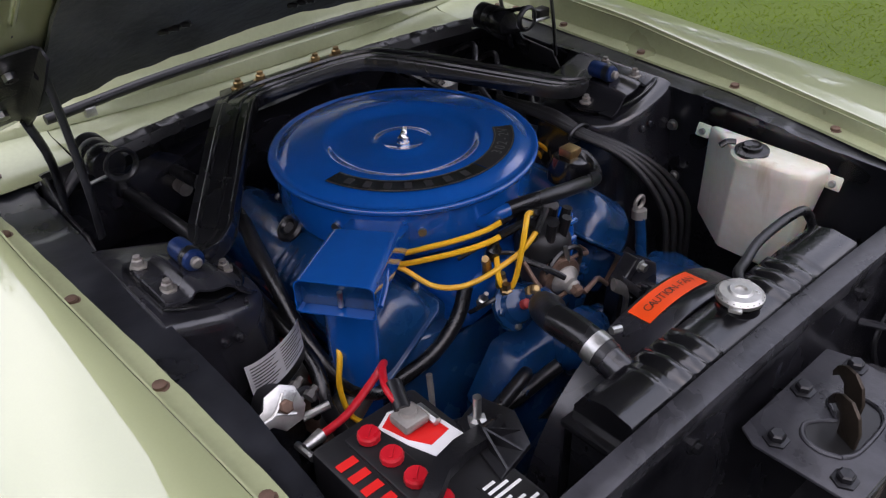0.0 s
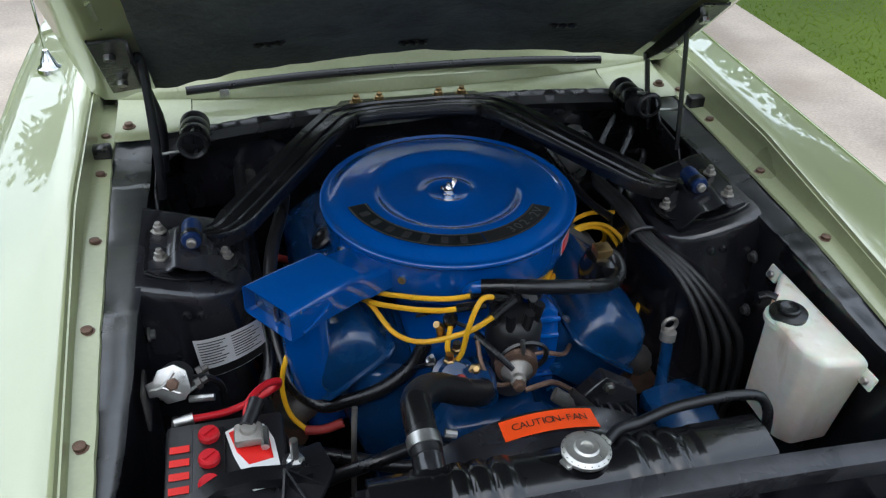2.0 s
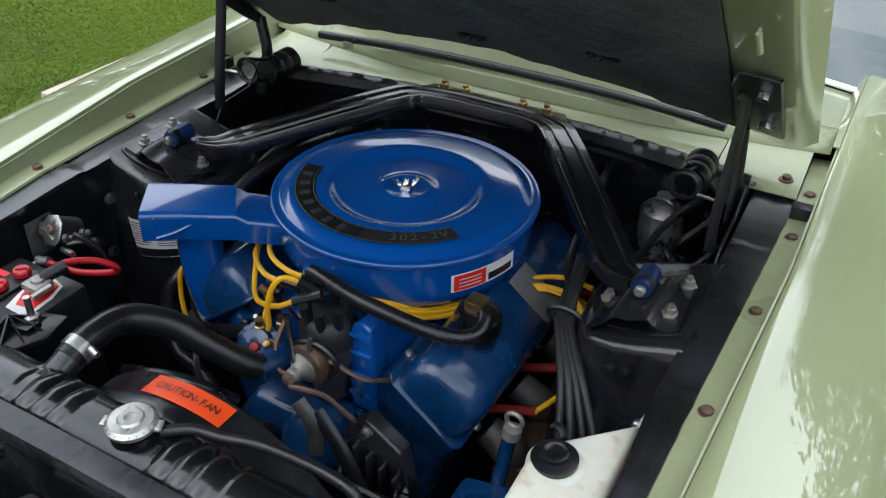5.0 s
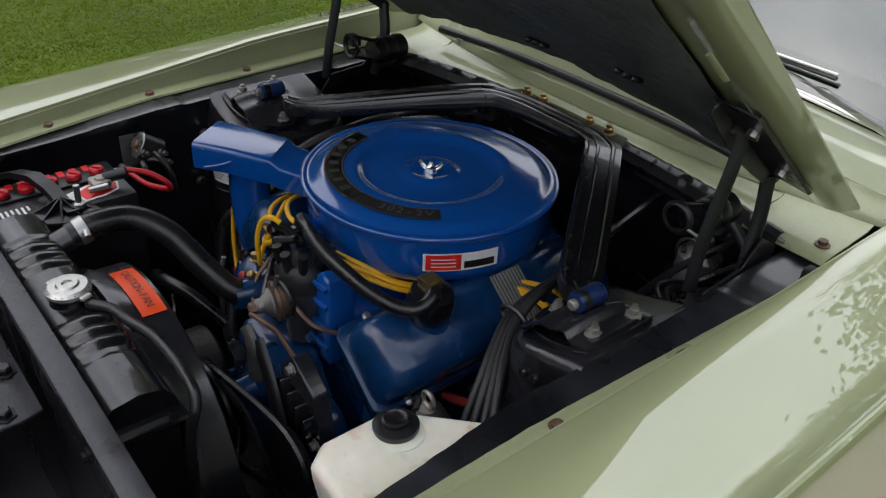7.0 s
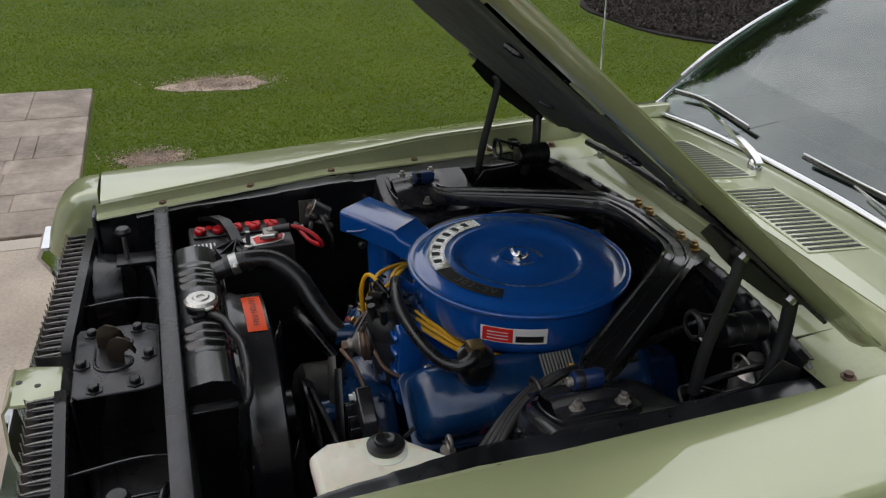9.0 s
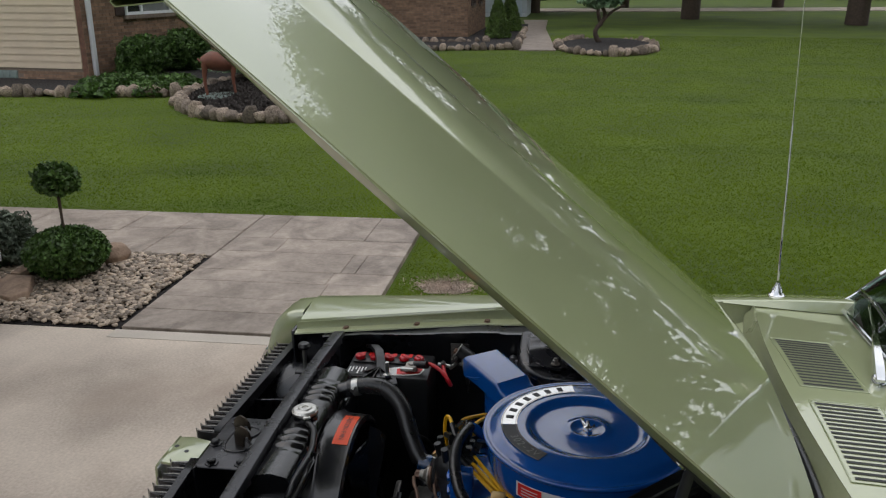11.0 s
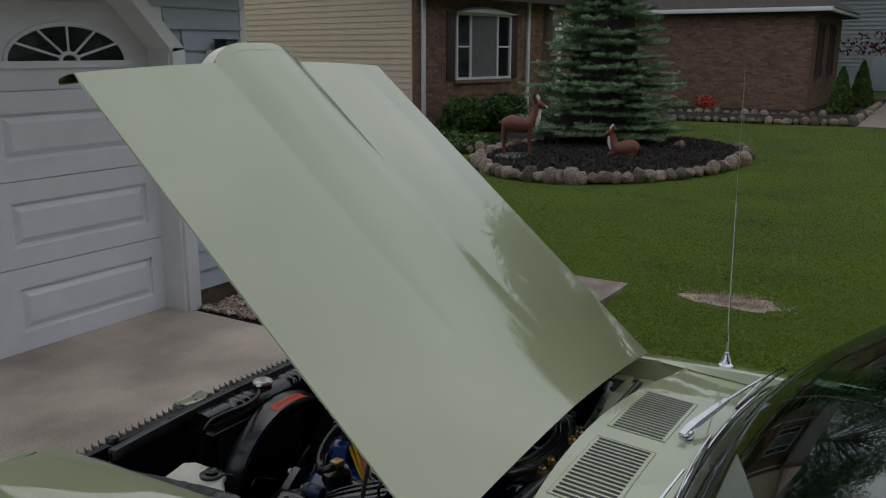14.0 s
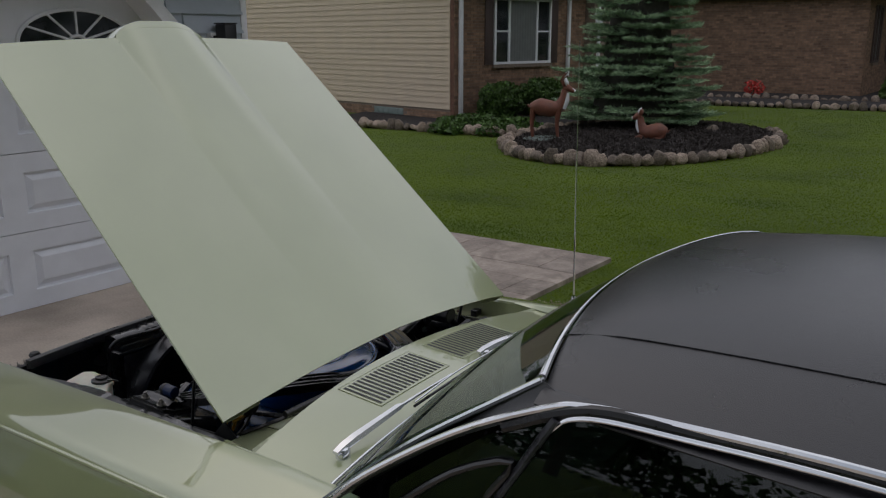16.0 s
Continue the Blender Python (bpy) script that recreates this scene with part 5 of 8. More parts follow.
# coolant housing with its bolts, switch and fittings beside the distributor
ch = part("coolant_housing", Geo().lathe([(0.0, 0.0), (0.036, 0.0), (0.038, 0.004), (0.038, 0.012), (0.030, 0.015), (0.026, 0.024), (0.014, 0.027), (0.0, 0.027)], pose(-0.072, -0.335, 0.768, 50, 0, 8), 24), BLUE_ENG, en, smooth=35)
for k in range(5):
    a = k * 1.2566 + 0.4
    part("housing_bolt", Geo().lathe([(0.0065, 0.012), (0.0065, 0.018), (0.004, 0.019)], pose(-0.072, -0.335, 0.768, 50, 0, 8) @ pose(0.031 * math.cos(a), 0.031 * math.sin(a), 0), 6), ZINC if k % 2 else BLUE_ENG, ch, smooth=20)
part("switch_plug", Geo().lathe([(0.008, 0.024), (0.008, 0.034), (0.005, 0.036)], pose(-0.066, -0.338, 0.768, 50, 0, 8), 10), DULL_RED, ch)
part("brass_hex", Geo().lathe([(0.0115, 0.0), (0.0115, 0.012), (0.008, 0.014), (0.008, 0.024), (0.005, 0.026)], pose(-0.036, -0.345, 0.786, 40, 0, -10), 6), BRASS, en, "brass hexagon fitting", smooth=20)
part("brass_elbow", Geo().tube([(-0.078, -0.292, 0.815), (-0.083, -0.294, 0.842), (-0.091, -0.300, 0.856)], [0.008, 0.0075, 0.006], 8, 3), BRASS, en, "brass vacuum fitting")
part("vacuum_switch", Geo().lathe([(0.011, 0.0), (0.012, 0.004), (0.012, 0.020), (0.008, 0.024), (0.004, 0.034)], pose(-0.066, -0.288, 0.842, 20, 0, 0), 14), RUBBER, en, "black vacuum switch")
for p, q in (((-0.066, -0.285, 0.87), (-0.115, -0.265, 0.85)), ((-0.055, -0.290, 0.845), (-0.012, -0.300, 0.815)), ((-0.10, -0.33, 0.80), (-0.125, -0.30, 0.77))):
    a, b = Vector(p), Vector(q)
    part("vacuum_tube", Geo().tube([a, a.lerp(b, 0.5) + Vector((0, -0.012, 0.012)), b], 0.0035, 6, 5), RUBBER, en)
for x, y, z in ((0.112, -0.327, 0.75), (0.112, -0.327, 0.70), (0.06, -0.38, 0.60), (-0.08, -0.38, 0.63), (-0.1, -0.378, 0.55), (0.1, -0.378, 0.52), (0.11, -0.378, 0.62)):
    part("block_bolt", Geo().lathe([(0.012, 0), (0.012, 0.003), (0.008, 0.004), (0.008, 0.011)], pose(x, y, z, 90, 0, 0), 6), BLUE_ENG, en, smooth=20)
part("pulley", Geo().lathe([(0.02, 0), (0.09, 0.0), (0.095, 0.006), (0.08, 0.012), (0.095, 0.018), (0.095, 0.024), (0.02, 0.03)], pose(0.0, -0.45, 0.58, 90, 0, 0), 28), BLACK_MATT, en)
part("pump_pulley", Geo().lathe([(0.02, 0), (0.06, 0.0), (0.065, 0.006), (0.055, 0.012), (0.065, 0.018), (0.02, 0.024)], pose(0.22, -0.43, 0.62, 90, 0, 0), 24), BLACK_MATT, en)
part("fan_belt", Geo().tube([(-0.095, -0.46, 0.58), (-0.06, -0.46, 0.50), (0.06, -0.46, 0.49), (0.22, -0.45, 0.556), (0.285, -0.445, 0.62), (0.22, -0.445, 0.686), (0.05, -0.455, 0.675), (-0.07, -0.46, 0.645), (-0.095, -0.46, 0.58)], 0.006, 6), RUBBER, en)
part("alternator", Geo().lathe([(0.05, 0), (0.065, 0.01), (0.068, 0.08), (0.05, 0.10), (0.02, 0.11)], pose(-0.23, -0.36, 0.50, 90, 0, 0), 24), CAST_DARK, en)
part("oil_filler_neck", Geo().lathe([(0.034, 0), (0.034, 0.03), (0.030, 0.045)], pose(0.238, -0.185, 0.795), 20), BLUE_ENG, en)
oc = part("oil_cap", Geo().lathe([(0.034, 0), (0.039, 0.006), (0.040, 0.03), (0.035, 0.05), (0.020, 0.056), (0.0, 0.057)], pose(0.235, -0.185, 0.812, 0, 10, 0), 28), BLACK_GLOSS, en, "black breather cap")
part("cap_fitting", Geo().box((0.222, -0.20, 0.866), (0.252, -0.17, 0.885)), BRASS, oc, bevel=0.003)
ft = part("filler_tube", Geo().tube([(0.347, -0.275, 0.735), (0.343, -0.29, 0.66), (0.335, -0.31, 0.56)], 0.0115, 12), BLUE_ENG, en)
part("tube_clamp", Geo().cyl((0.3475, -0.274, 0.725), (0.3485, -0.272, 0.742), 0.0145), CAST, ft)
part("tube_ring", Geo().tube([(0.349 + 0.013 * math.cos(a), -0.27, 0.757 + 0.013 * math.sin(a)) for a in arange(0, 2 * math.pi, 14)], 0.004, 6, 2), CAST, ft)
part("power_steering_reservoir", Geo().loft([[(x, y, z) for x, y in ((0.29, -0.43), (0.40, -0.43), (0.415, -0.33), (0.38, -0.29), (0.29, -0.31))] for z in (0.50, 0.63, 0.645)], True, True), BLUE_ENG, en, bevel=0.01)

br_ = part("pump_bracket", Geo().loft([[(x, y, z) for x, z in ((0.12, 0.64), (0.13, 0.74), (0.17, 0.78), (0.23, 0.74), (0.25, 0.63))] for y in (-0.40, -0.395, -0.375, -0.37)], True, True), BLACK, en, bevel=0.004)
for i in range(5):
    part("pump_fin", Geo().box((0.135 + i * 0.022, -0.418, 0.635), (0.141 + i * 0.022, -0.398, 0.735 - 0.012 * abs(i - 1))), BLACK, en, bevel=0.002)
for x, z in ((0.13, 0.655), (0.175, 0.762), (0.238, 0.65)):
    part("bracket_bolt", Geo().lathe([(0.011, 0), (0.011, 0.003), (0.0075, 0.004), (0.0075, 0.012)], pose(x, -0.402, z, 90, 0, 0), 6), ZINC, br_, smooth=20)
part("adjuster_arm", Geo().tube([(0.10, -0.42, 0.78), (0.16, -0.43, 0.71), (0.205, -0.435, 0.60), (0.215, -0.44, 0.52)], 0.011, 8, flat=0.35), BLACK_MATT, en)
part("adjuster_arm", Geo().tube([(0.07, -0.425, 0.79), (0.10, -0.43, 0.76), (0.10, -0.43, 0.70)], 0.012, 8, flat=0.4), CAST_DARK, en)
part("second_belt", Geo().tube([(0.06, -0.475, 0.69), (0.14, -0.472, 0.68), (0.20, -0.47, 0.60), (0.22, -0.47, 0.50), (0.10, -0.475, 0.46), (0.0, -0.478, 0.48)], 0.006, 6), RUBBER, en)
for x, y, z in ((-0.055, -0.30, 0.785), (-0.075, -0.33, 0.79)):
    part("brass_fitting", Geo().lathe([(0.010, 0), (0.010, 0.014), (0.007, 0.016), (0.007, 0.026)], pose(x, y, z), 6), BRASS, en, smooth=20)
part("temperature_sender", Geo().lathe([(0.009, 0), (0.009, 0.012), (0.006, 0.014), (0.004, 0.028)], pose(-0.10, -0.30, 0.775, 25, 0, 0), 8), ZINC, en)
part("manifold_line", Geo().tube([(0.02, -0.31, 0.75), (0.07, -0.34, 0.80), (0.12, -0.33, 0.78), (0.15, -0.29, 0.76)], 0.004, 8), RUST, en)
part("dipstick_tube", Geo().tube([(-0.24, -0.33, 0.52), (-0.235, -0.33, 0.66), (-0.23, -0.32, 0.72)], 0.005, 8), CAST, en)

# distributor with its cap, leads and vacuum can
di = thing("distributor", (0.04, -0.30, 0.74), "ignition distributor with a black cap and vacuum advance", "distributor")
part("body", Geo().lathe([(0.03, 0.70), (0.034, 0.76), (0.045, 0.785), (0.046, 0.81)], pose(0.04, -0.30, 0), 24), GREY_STEEL, di)
dc = part("cap", Geo().lathe([(0.046, 0.81), (0.047, 0.835), (0.038, 0.855), (0.025, 0.862)], pose(0.04, -0.30, 0), 24), BATT, di)
for i in range(8):
    a = i * math.pi / 4 + 0.3
    part("cap_tower", Geo().tube([(0.04 + 0.032 * math.cos(a), -0.30 + 0.032 * math.sin(a), 0.845), (0.04 + 0.04 * math.cos(a), -0.30 + 0.04 * math.sin(a), 0.885)], 0.0085, 8), RUBBER, dc)
part("cap_clip", Geo().tube([(0.04, -0.35, 0.79), (0.04, -0.356, 0.81), (0.04, -0.348, 0.84)], 0.004, 6), ZINC, di)
part("cap_ring", Geo().tube([(0.045 + 0.04 * math.cos(a), -0.345, 0.80 + 0.03 * math.sin(a)) for a in arange(0, 2 * math.pi, 16)], 0.0045, 6, 2), RUBBER, di)
va = part("vacuum_can", Geo().lathe([(0.010, -0.018), (0.030, -0.011), (0.036, 0.0), (0.036, 0.005), (0.034, 0.007), (0.036, 0.009), (0.035, 0.014), (0.026, 0.018)], pose(0.034, -0.340, 0.786, 94, 0, -10), 28), RUST, di, "brown plated vacuum can")
part("vacuum_nose", Geo().lathe([(0.026, 0.016), (0.026, 0.021), (0.018, 0.028), (0.013, 0.034), (0.013, 0.042), (0.009, 0.046)], pose(0.034, -0.340, 0.786, 94, 0, -10), 20), CAST, va)
part("vacuum_hex", Geo().lathe([(0.0105, 0.042), (0.0105, 0.055), (0.007, 0.057)], pose(0.034, -0.340, 0.786, 94, 0, -10), 6), RUST, va, smooth=20)
part("vacuum_line", Geo().tube([(0.020, -0.372, 0.772), (-0.008, -0.372, 0.776), (-0.026, -0.352, 0.80), (-0.028, -0.322, 0.83)], 0.004, 8, 5), RUST, di)
part("fuel_line", Geo().tube([(0.033, -0.398, 0.779), (0.062, -0.392, 0.780), (0.090, -0.380, 0.768), (0.130, -0.370, 0.731), (0.161, -0.360, 0.699), (0.19, -0.355, 0.64)], 0.0045, 8, 5), RUST, di)
part("vacuum_hose", Geo().tube([(0.022, -0.366, 0.797), (0.0, -0.345, 0.815), (-0.03, -0.315, 0.835)], 0.0055, 8), RUBBER, di)

# yellow plug leads
LEADS = [
    [(0.018, -0.314, 0.886), (-0.006, -0.325, 0.876), (-0.046, -0.320, 0.848), (-0.110, -0.290, 0.814), (-0.151, -0.250, 0.808), (-0.182, -0.200, 0.835), (-0.21, -0.16, 0.835), (-0.27, -0.12, 0.79)],
    [(-0.03, -0.30, 0.884), (-0.085, -0.29, 0.875), (-0.15, -0.24, 0.855), (-0.20, -0.17, 0.83), (-0.28, 0.0, 0.78)],
    [(0.0, -0.27, 0.884), (-0.06, -0.265, 0.876), (-0.13, -0.225, 0.862), (-0.19, -0.14, 0.83), (-0.28, 0.08, 0.78)],
    [(0.018, -0.302, 0.892), (-0.017, -0.318, 0.912), (-0.035, -0.330, 0.902), (-0.049, -0.335, 0.860), (-0.055, -0.330, 0.814), (-0.066, -0.324, 0.796), (-0.075, -0.315, 0.815), (-0.067, -0.300, 0.850)],
    [(0.05, -0.272, 0.878), (0.095, -0.215, 0.840), (0.137, -0.165, 0.808), (0.185, -0.088, 0.800), (0.238, -0.004, 0.806), (0.30, 0.03, 0.812), (0.356, 0.02, 0.816)],
    [(0.07, -0.275, 0.874), (0.105, -0.222, 0.838), (0.146, -0.162, 0.806), (0.194, -0.086, 0.797), (0.248, -0.012, 0.802), (0.31, 0.0, 0.806), (0.352, -0.01, 0.785), (0.376, -0.05, 0.745), (0.372, -0.11, 0.70), (0.340, -0.160, 0.672)],
    [(0.08, -0.282, 0.87), (0.112, -0.23, 0.834), (0.153, -0.168, 0.802), (0.200, -0.092, 0.791), (0.25, -0.018, 0.796), (0.30, 0.0, 0.800), (0.345, 0.0, 0.775), (0.368, -0.02, 0.725), (0.340, -0.048, 0.680)],
    [(0.07, -0.265, 0.87), (0.100, -0.225, 0.832), (0.140, -0.172, 0.799), (0.190, -0.096, 0.790), (0.24, -0.014, 0.796), (0.28, -0.002, 0.80), (0.335, 0.03, 0.775), (0.358, 0.05, 0.73), (0.338, 0.062, 0.688)],
    [(-0.295, -0.17, 0.80), (-0.330, -0.235, 0.770), (-0.342, -0.243, 0.716), (-0.333, -0.25, 0.655), (-0.306, -0.26, 0.620)],
]
for q in LEADS:
    ld = lone("plug_lead", Geo().tube(q, 0.0046, 8, 7), YELLOW, "yellow silicone ignition lead", "ignition lead", "ignition leads")
    if q[0][0] > -0.2:
        p0, p1 = Vector(q[0]), Vector(q[1])
        part("lead_boot", Geo().tube([tuple(p0 - (p1 - p0).normalized() * 0.02), tuple(p0 + (p1 - p0).normalized() * 0.028)], 0.0075, 8), RUBBER, ld)
lone("lead_tie", Geo().tube([(0.243 + 0.013 * math.cos(a), -0.010 - 0.009 * math.cos(a), 0.800 + 0.013 * math.sin(a)) for a in arange(0, 2 * math.pi, 12)], 0.003, 6, 2), RUBBER, "black cable tie round the yellow leads", "cable tie")


def hose(pts, r, label, mat_=RUBBER, category="hose", group="", n=14):
    return lone("hose", Geo().tube(pts, r, n, 8), mat_, label, category, group)


part("plug_boot", Geo().tube([(-0.312, -0.259, 0.622), (-0.28, -0.262, 0.620), (-0.245, -0.262, 0.630)], 0.0085, 10), DULL_RED, ld, "dull red plug boot")

# hoses
up = hose([(-0.172, -0.60, 0.895), (-0.172, -0.555, 0.905), (-0.165, -0.50, 0.90), (-0.13, -0.455, 0.872), (-0.08, -0.425, 0.825), (-0.04, -0.395, 0.785), (-0.03, -0.37, 0.775)], 0.0215, "fat black upper radiator hose", category="radiator hose")
part("hose_clamp", Geo().tube([(-0.172, -0.588, 0.898), (-0.172, -0.572, 0.902)], 0.0232, 20), ZINC, up)
part("clamp_screw", Geo().tube([(-0.145, -0.58, 0.912), (-0.130, -0.583, 0.909)], 0.0055, 8), ZINC, up)
hose([(-0.010, -0.270, 0.897), (0.03, -0.281, 0.900), (0.085, -0.290, 0.896), (0.139, -0.287, 0.886), (0.195, -0.272, 0.868), (0.234, -0.248, 0.852), (0.258, -0.222, 0.852), (0.258, -0.196, 0.864), (0.238, -0.184, 0.870)], 0.0125, "black breather hose from air cleaner to oil cap", category="breather hose")
hose([(-0.10, -0.265, 0.79), (-0.128, -0.275, 0.748), (-0.18, -0.28, 0.713), (-0.235, -0.267, 0.685), (-0.283, -0.25, 0.669), (-0.329, -0.22, 0.711), (-0.345, -0.15, 0.78), (-0.335, -0.05, 0.85), (-0.30, 0.1, 0.87), (-0.28, 0.36, 0.83)], 0.0125, "long black heater hose looping past the engine", category="heater hose")
hose([(-0.38, 0.36, 0.82), (-0.375, 0.1, 0.84), (-0.365, -0.08, 0.80), (-0.357, -0.2, 0.745), (-0.372, -0.25, 0.695), (-0.342, -0.28, 0.607), (-0.261, -0.30, 0.59), (-0.14, -0.36, 0.60), (-0.02, -0.40, 0.66)], 0.0125, "long black heater hose looping past the engine", category="heater hose")
for i in range(4):
    o = i * 0.013
    hose([(0.325 + 0.004 * i, 0.06 + o, 0.862), (0.335 + 0.005 * i, -0.04, 0.860 + 0.003 * i), (0.346 + o * 0.5, -0.114, 0.845), (0.372 + o * 0.7, -0.168, 0.826), (0.395 + o, -0.212, 0.798), (0.414 + o * 1.5, -0.255, 0.75), (0.425 + o * 1.9, -0.285, 0.685), (0.43 + o * 1.7, -0.295, 0.58), (0.43 + o, -0.30, 0.45)], 0.0066 + 0.0008 * (i % 2), "dark grey wrapped wiring loom down the shock tower", LOOM, category="wiring loom", n=10)
lone("loom_tie", Geo().tube([(0.354 + 0.028 * math.cos(a), -0.110, 0.846 + 0.015 * math.sin(a)) for a in arange(0, 2 * math.pi, 12)], 0.004, 6, 2), RUBBER, "black tie round the wiring loom", "cable tie")
hose([(0.045, -0.645, 0.914), (0.075, -0.622, 0.912), (0.11, -0.612, 0.908), (0.17, -0.60, 0.912), (0.26, -0.60, 0.915), (0.30, -0.605, 0.90), (0.305, -0.62, 0.84), (0.30, -0.63, 0.6)], 0.0075, "thin black radiator overflow hose", category="overflow hose", n=10)

# ---- radiator ----
ra = thing("radiator", (0, -0.65, 0.3), "black painted radiator with a ribbed top tank", "radiator")


def tank_r(x):
    a = abs(x + 0.005)
    rib_ = 0.0055 * abs(math.sin((a - 0.07) * math.pi / 0.028)) ** 0.7 if 0.07 < a < 0.154 else 0.0
    flat = 0.002 if a > 0.17 else 0
    return rib_ + flat


tx = arange(-0.255, 0.265, 130)
part("top_tank", Geo().loft([[(x, -0.71, 0.862), (x, -0.708, 0.888 + tank_r(x) * 0.5), (x, -0.695, 0.906 + tank_r(x)), (x, -0.66, 0.912 + tank_r(x)), (x, -0.628, 0.905 + tank_r(x)), (x, -0.616, 0.885 + tank_r(x) * 0.5), (x, -0.614, 0.862)] for x in tx], caps=True), BLACK_GLOSS, ra, smooth=50)
part("tank_rim", Geo().prism([(-0.268, -0.718), (0.278, -0.718), (0.278, -0.606), (-0.268, -0.606)], 0.852, 0.864), BLACK_GLOSS, ra, bevel=0.004)
part("core", Geo().box((-0.26, -0.70, 0.36), (0.27, -0.62, 0.852)), BLACK_MATT, ra)
part("outlet", Geo().cyl((-0.172, -0.625, 0.885), (-0.172, -0.585, 0.898), 0.021), BLACK, ra)
rc = part("cap", Geo().lathe([(0.023, 0), (0.025, 0.004), (0.0305, 0.006), (0.0315, 0.012), (0.0265, 0.0165), (0.0165, 0.017), (0.014, 0.0195), (0.008, 0.0195), (0.0072, 0.0165), (0.0, 0.0165)], pose(0.015, -0.659, 0.917), 40), SILVER, ra, "bright pressed radiator cap", smooth=30)
for a in (0.4, 0.4 + math.pi):
    part("cap_ear", Geo().box((0.027, -0.009, 0.004), (0.038, 0.009, 0.010), pose(0.015, -0.659, 0.918, 0, 0, math.degrees(a))), SILVER, rc, bevel=0.003)
for i in range(22):
    a = 2 * math.pi * i / 22
    part("cap_stamp", Geo().box((-0.0016, -0.0008, 0), (0.0016, 0.0008, 0.0006), pose(0.015 + 0.0287 * math.cos(a), -0.659 + 0.0287 * math.sin(a), 0.9305, 0, 0, math.degrees(a))), DECAL_BLACK, rc, smooth=0)
part("filler_neck", Geo().lathe([(0.030, 0), (0.027, 0.014), (0.030, 0.017)], pose(0.015, -0.659, 0.902), 24), BLACK_GLOSS, ra)

fs = thing("fan_shroud", (0, -0.57, 0.4), "black fan shroud with an orange warning label", "fan shroud")
SC, SR = Vector((0.005, 0, 0.62)), 0.265


def shroud(a, y, r):
    return (SC.x + r * math.sin(a), y, SC.z + r * math.cos(a))


part("ring", Geo().loft([[shroud(a, -0.612, SR + 0.004), shroud(a, -0.60, SR + 0.008), shroud(a, -0.585, SR), shroud(a, -0.54, SR - 0.002), shroud(a, -0.535, SR - 0.012), shroud(a, -0.60, SR - 0.015)] for a in arange(-1.7, 1.7, 60)], True, True), BLACK, fs, smooth=50)
part("shroud_face", Geo().loft([[shroud(a, -0.608, SR), (min(0.26, max(-0.26, SC.x + 0.36 * math.sin(a))), -0.608, min(0.85, SC.z + 0.36 * math.cos(a)))] for a in arange(-2.2, 2.2, 60)]), BLACK, fs, solid=0.004)
part("warning_label", Geo().loft([[shroud(a, -0.582, SR + 0.0012), shroud(a, -0.545, SR - 0.0004)] for a in arange(-0.255, 0.255, 16)]), DECAL_ORANGE, fs, "orange warning label")


WIDE = [0.5 if c == "I" else (0.7 if c == "-" else 1.0) for c in "CAUTION-FAN"]


def on_shroud(i, n):
    a = -0.20 + 0.40 * (sum(WIDE[:i]) + WIDE[i] / 2) / sum(WIDE)
    p = shroud(a, -0.564, SR + 0.0024)
    return Matrix.Translation(p) @ pose(0, 0, 0, 0, math.degrees(a), 0)


letters("warning_lettering", "CAUTION-FAN", 0.0165, on_shroud, DECAL_BLACK, fs)
fan = thing("cooling_fan", (0.0, -0.53, 0.62), "black engine cooling fan inside the shroud", "fan")
part("hub", Geo().lathe([(0.05, 0), (0.05, 0.05), (0.02, 0.06)], pose(0.0, -0.50, 0.62, 90, 0, 0), 20), BLACK_MATT, fan)
for i in range(6):
    a = i * math.pi / 3 + 0.3
    part("blade", Geo().loft([[(0.0 + r * math.cos(a + o), -0.53 + d, 0.62 + r * math.sin(a + o)) for o, d in ((-0.18, -0.015), (0, 0), (0.18, 0.015))] for r in (0.05, 0.14, 0.235)]), BLACK_MATT, fan, solid=0.003)

# ---- battery ----
ba = thing("battery", (-0.41, -0.55, 0.62), "black battery with red caps and lettering", "battery")
part("case", Geo().box((-0.505, -0.665, 0.62), (-0.345, -0.425, 0.845)), BATT, ba, bevel=0.008)
part("case_step", Geo().box((-0.468, -0.655, 0.845), (-0.425, -0.445, 0.851)), BATT, ba, bevel=0.003)
for y in (-0.465, -0.508, -0.551, -0.594, -0.637):
    cp_ = part("cell_cap", Geo().lathe([(0.0120, 0.0), (0.0145, 0.002), (0.0145, 0.009), (0.0125, 0.012), (0.0, 0.012)], pose(-0.445, y, 0.851), 12), RED, ba, "red screw cap", smooth=30)
    part("cap_grip", Geo().box((-0.009, -0.002, 0.012), (0.009, 0.002, 0.0145), pose(-0.445, y, 0.851, 0, 0, 40)), RED, cp_)
part("terminal_label", Geo().prism([(-0.425, -0.455), (-0.40, -0.442), (-0.372, -0.45), (-0.36, -0.48), (-0.352, -0.56), (-0.392, -0.565), (-0.415, -0.50)], 0.8455, 0.8465), DECAL_WHITE, ba, "red and white label")
part("label_red", Geo().prism([(-0.420, -0.458), (-0.40, -0.447), (-0.376, -0.453), (-0.366, -0.48), (-0.363, -0.515), (-0.395, -0.52), (-0.41, -0.495)], 0.8468, 0.8472), DECAL_RED, ba)
part("maker_label", Geo().prism([(-0.40, -0.60), (-0.352, -0.60), (-0.352, -0.66), (-0.40, -0.66)], 0.8455, 0.8462), DECAL_BLACK, ba)
tb = Geo()
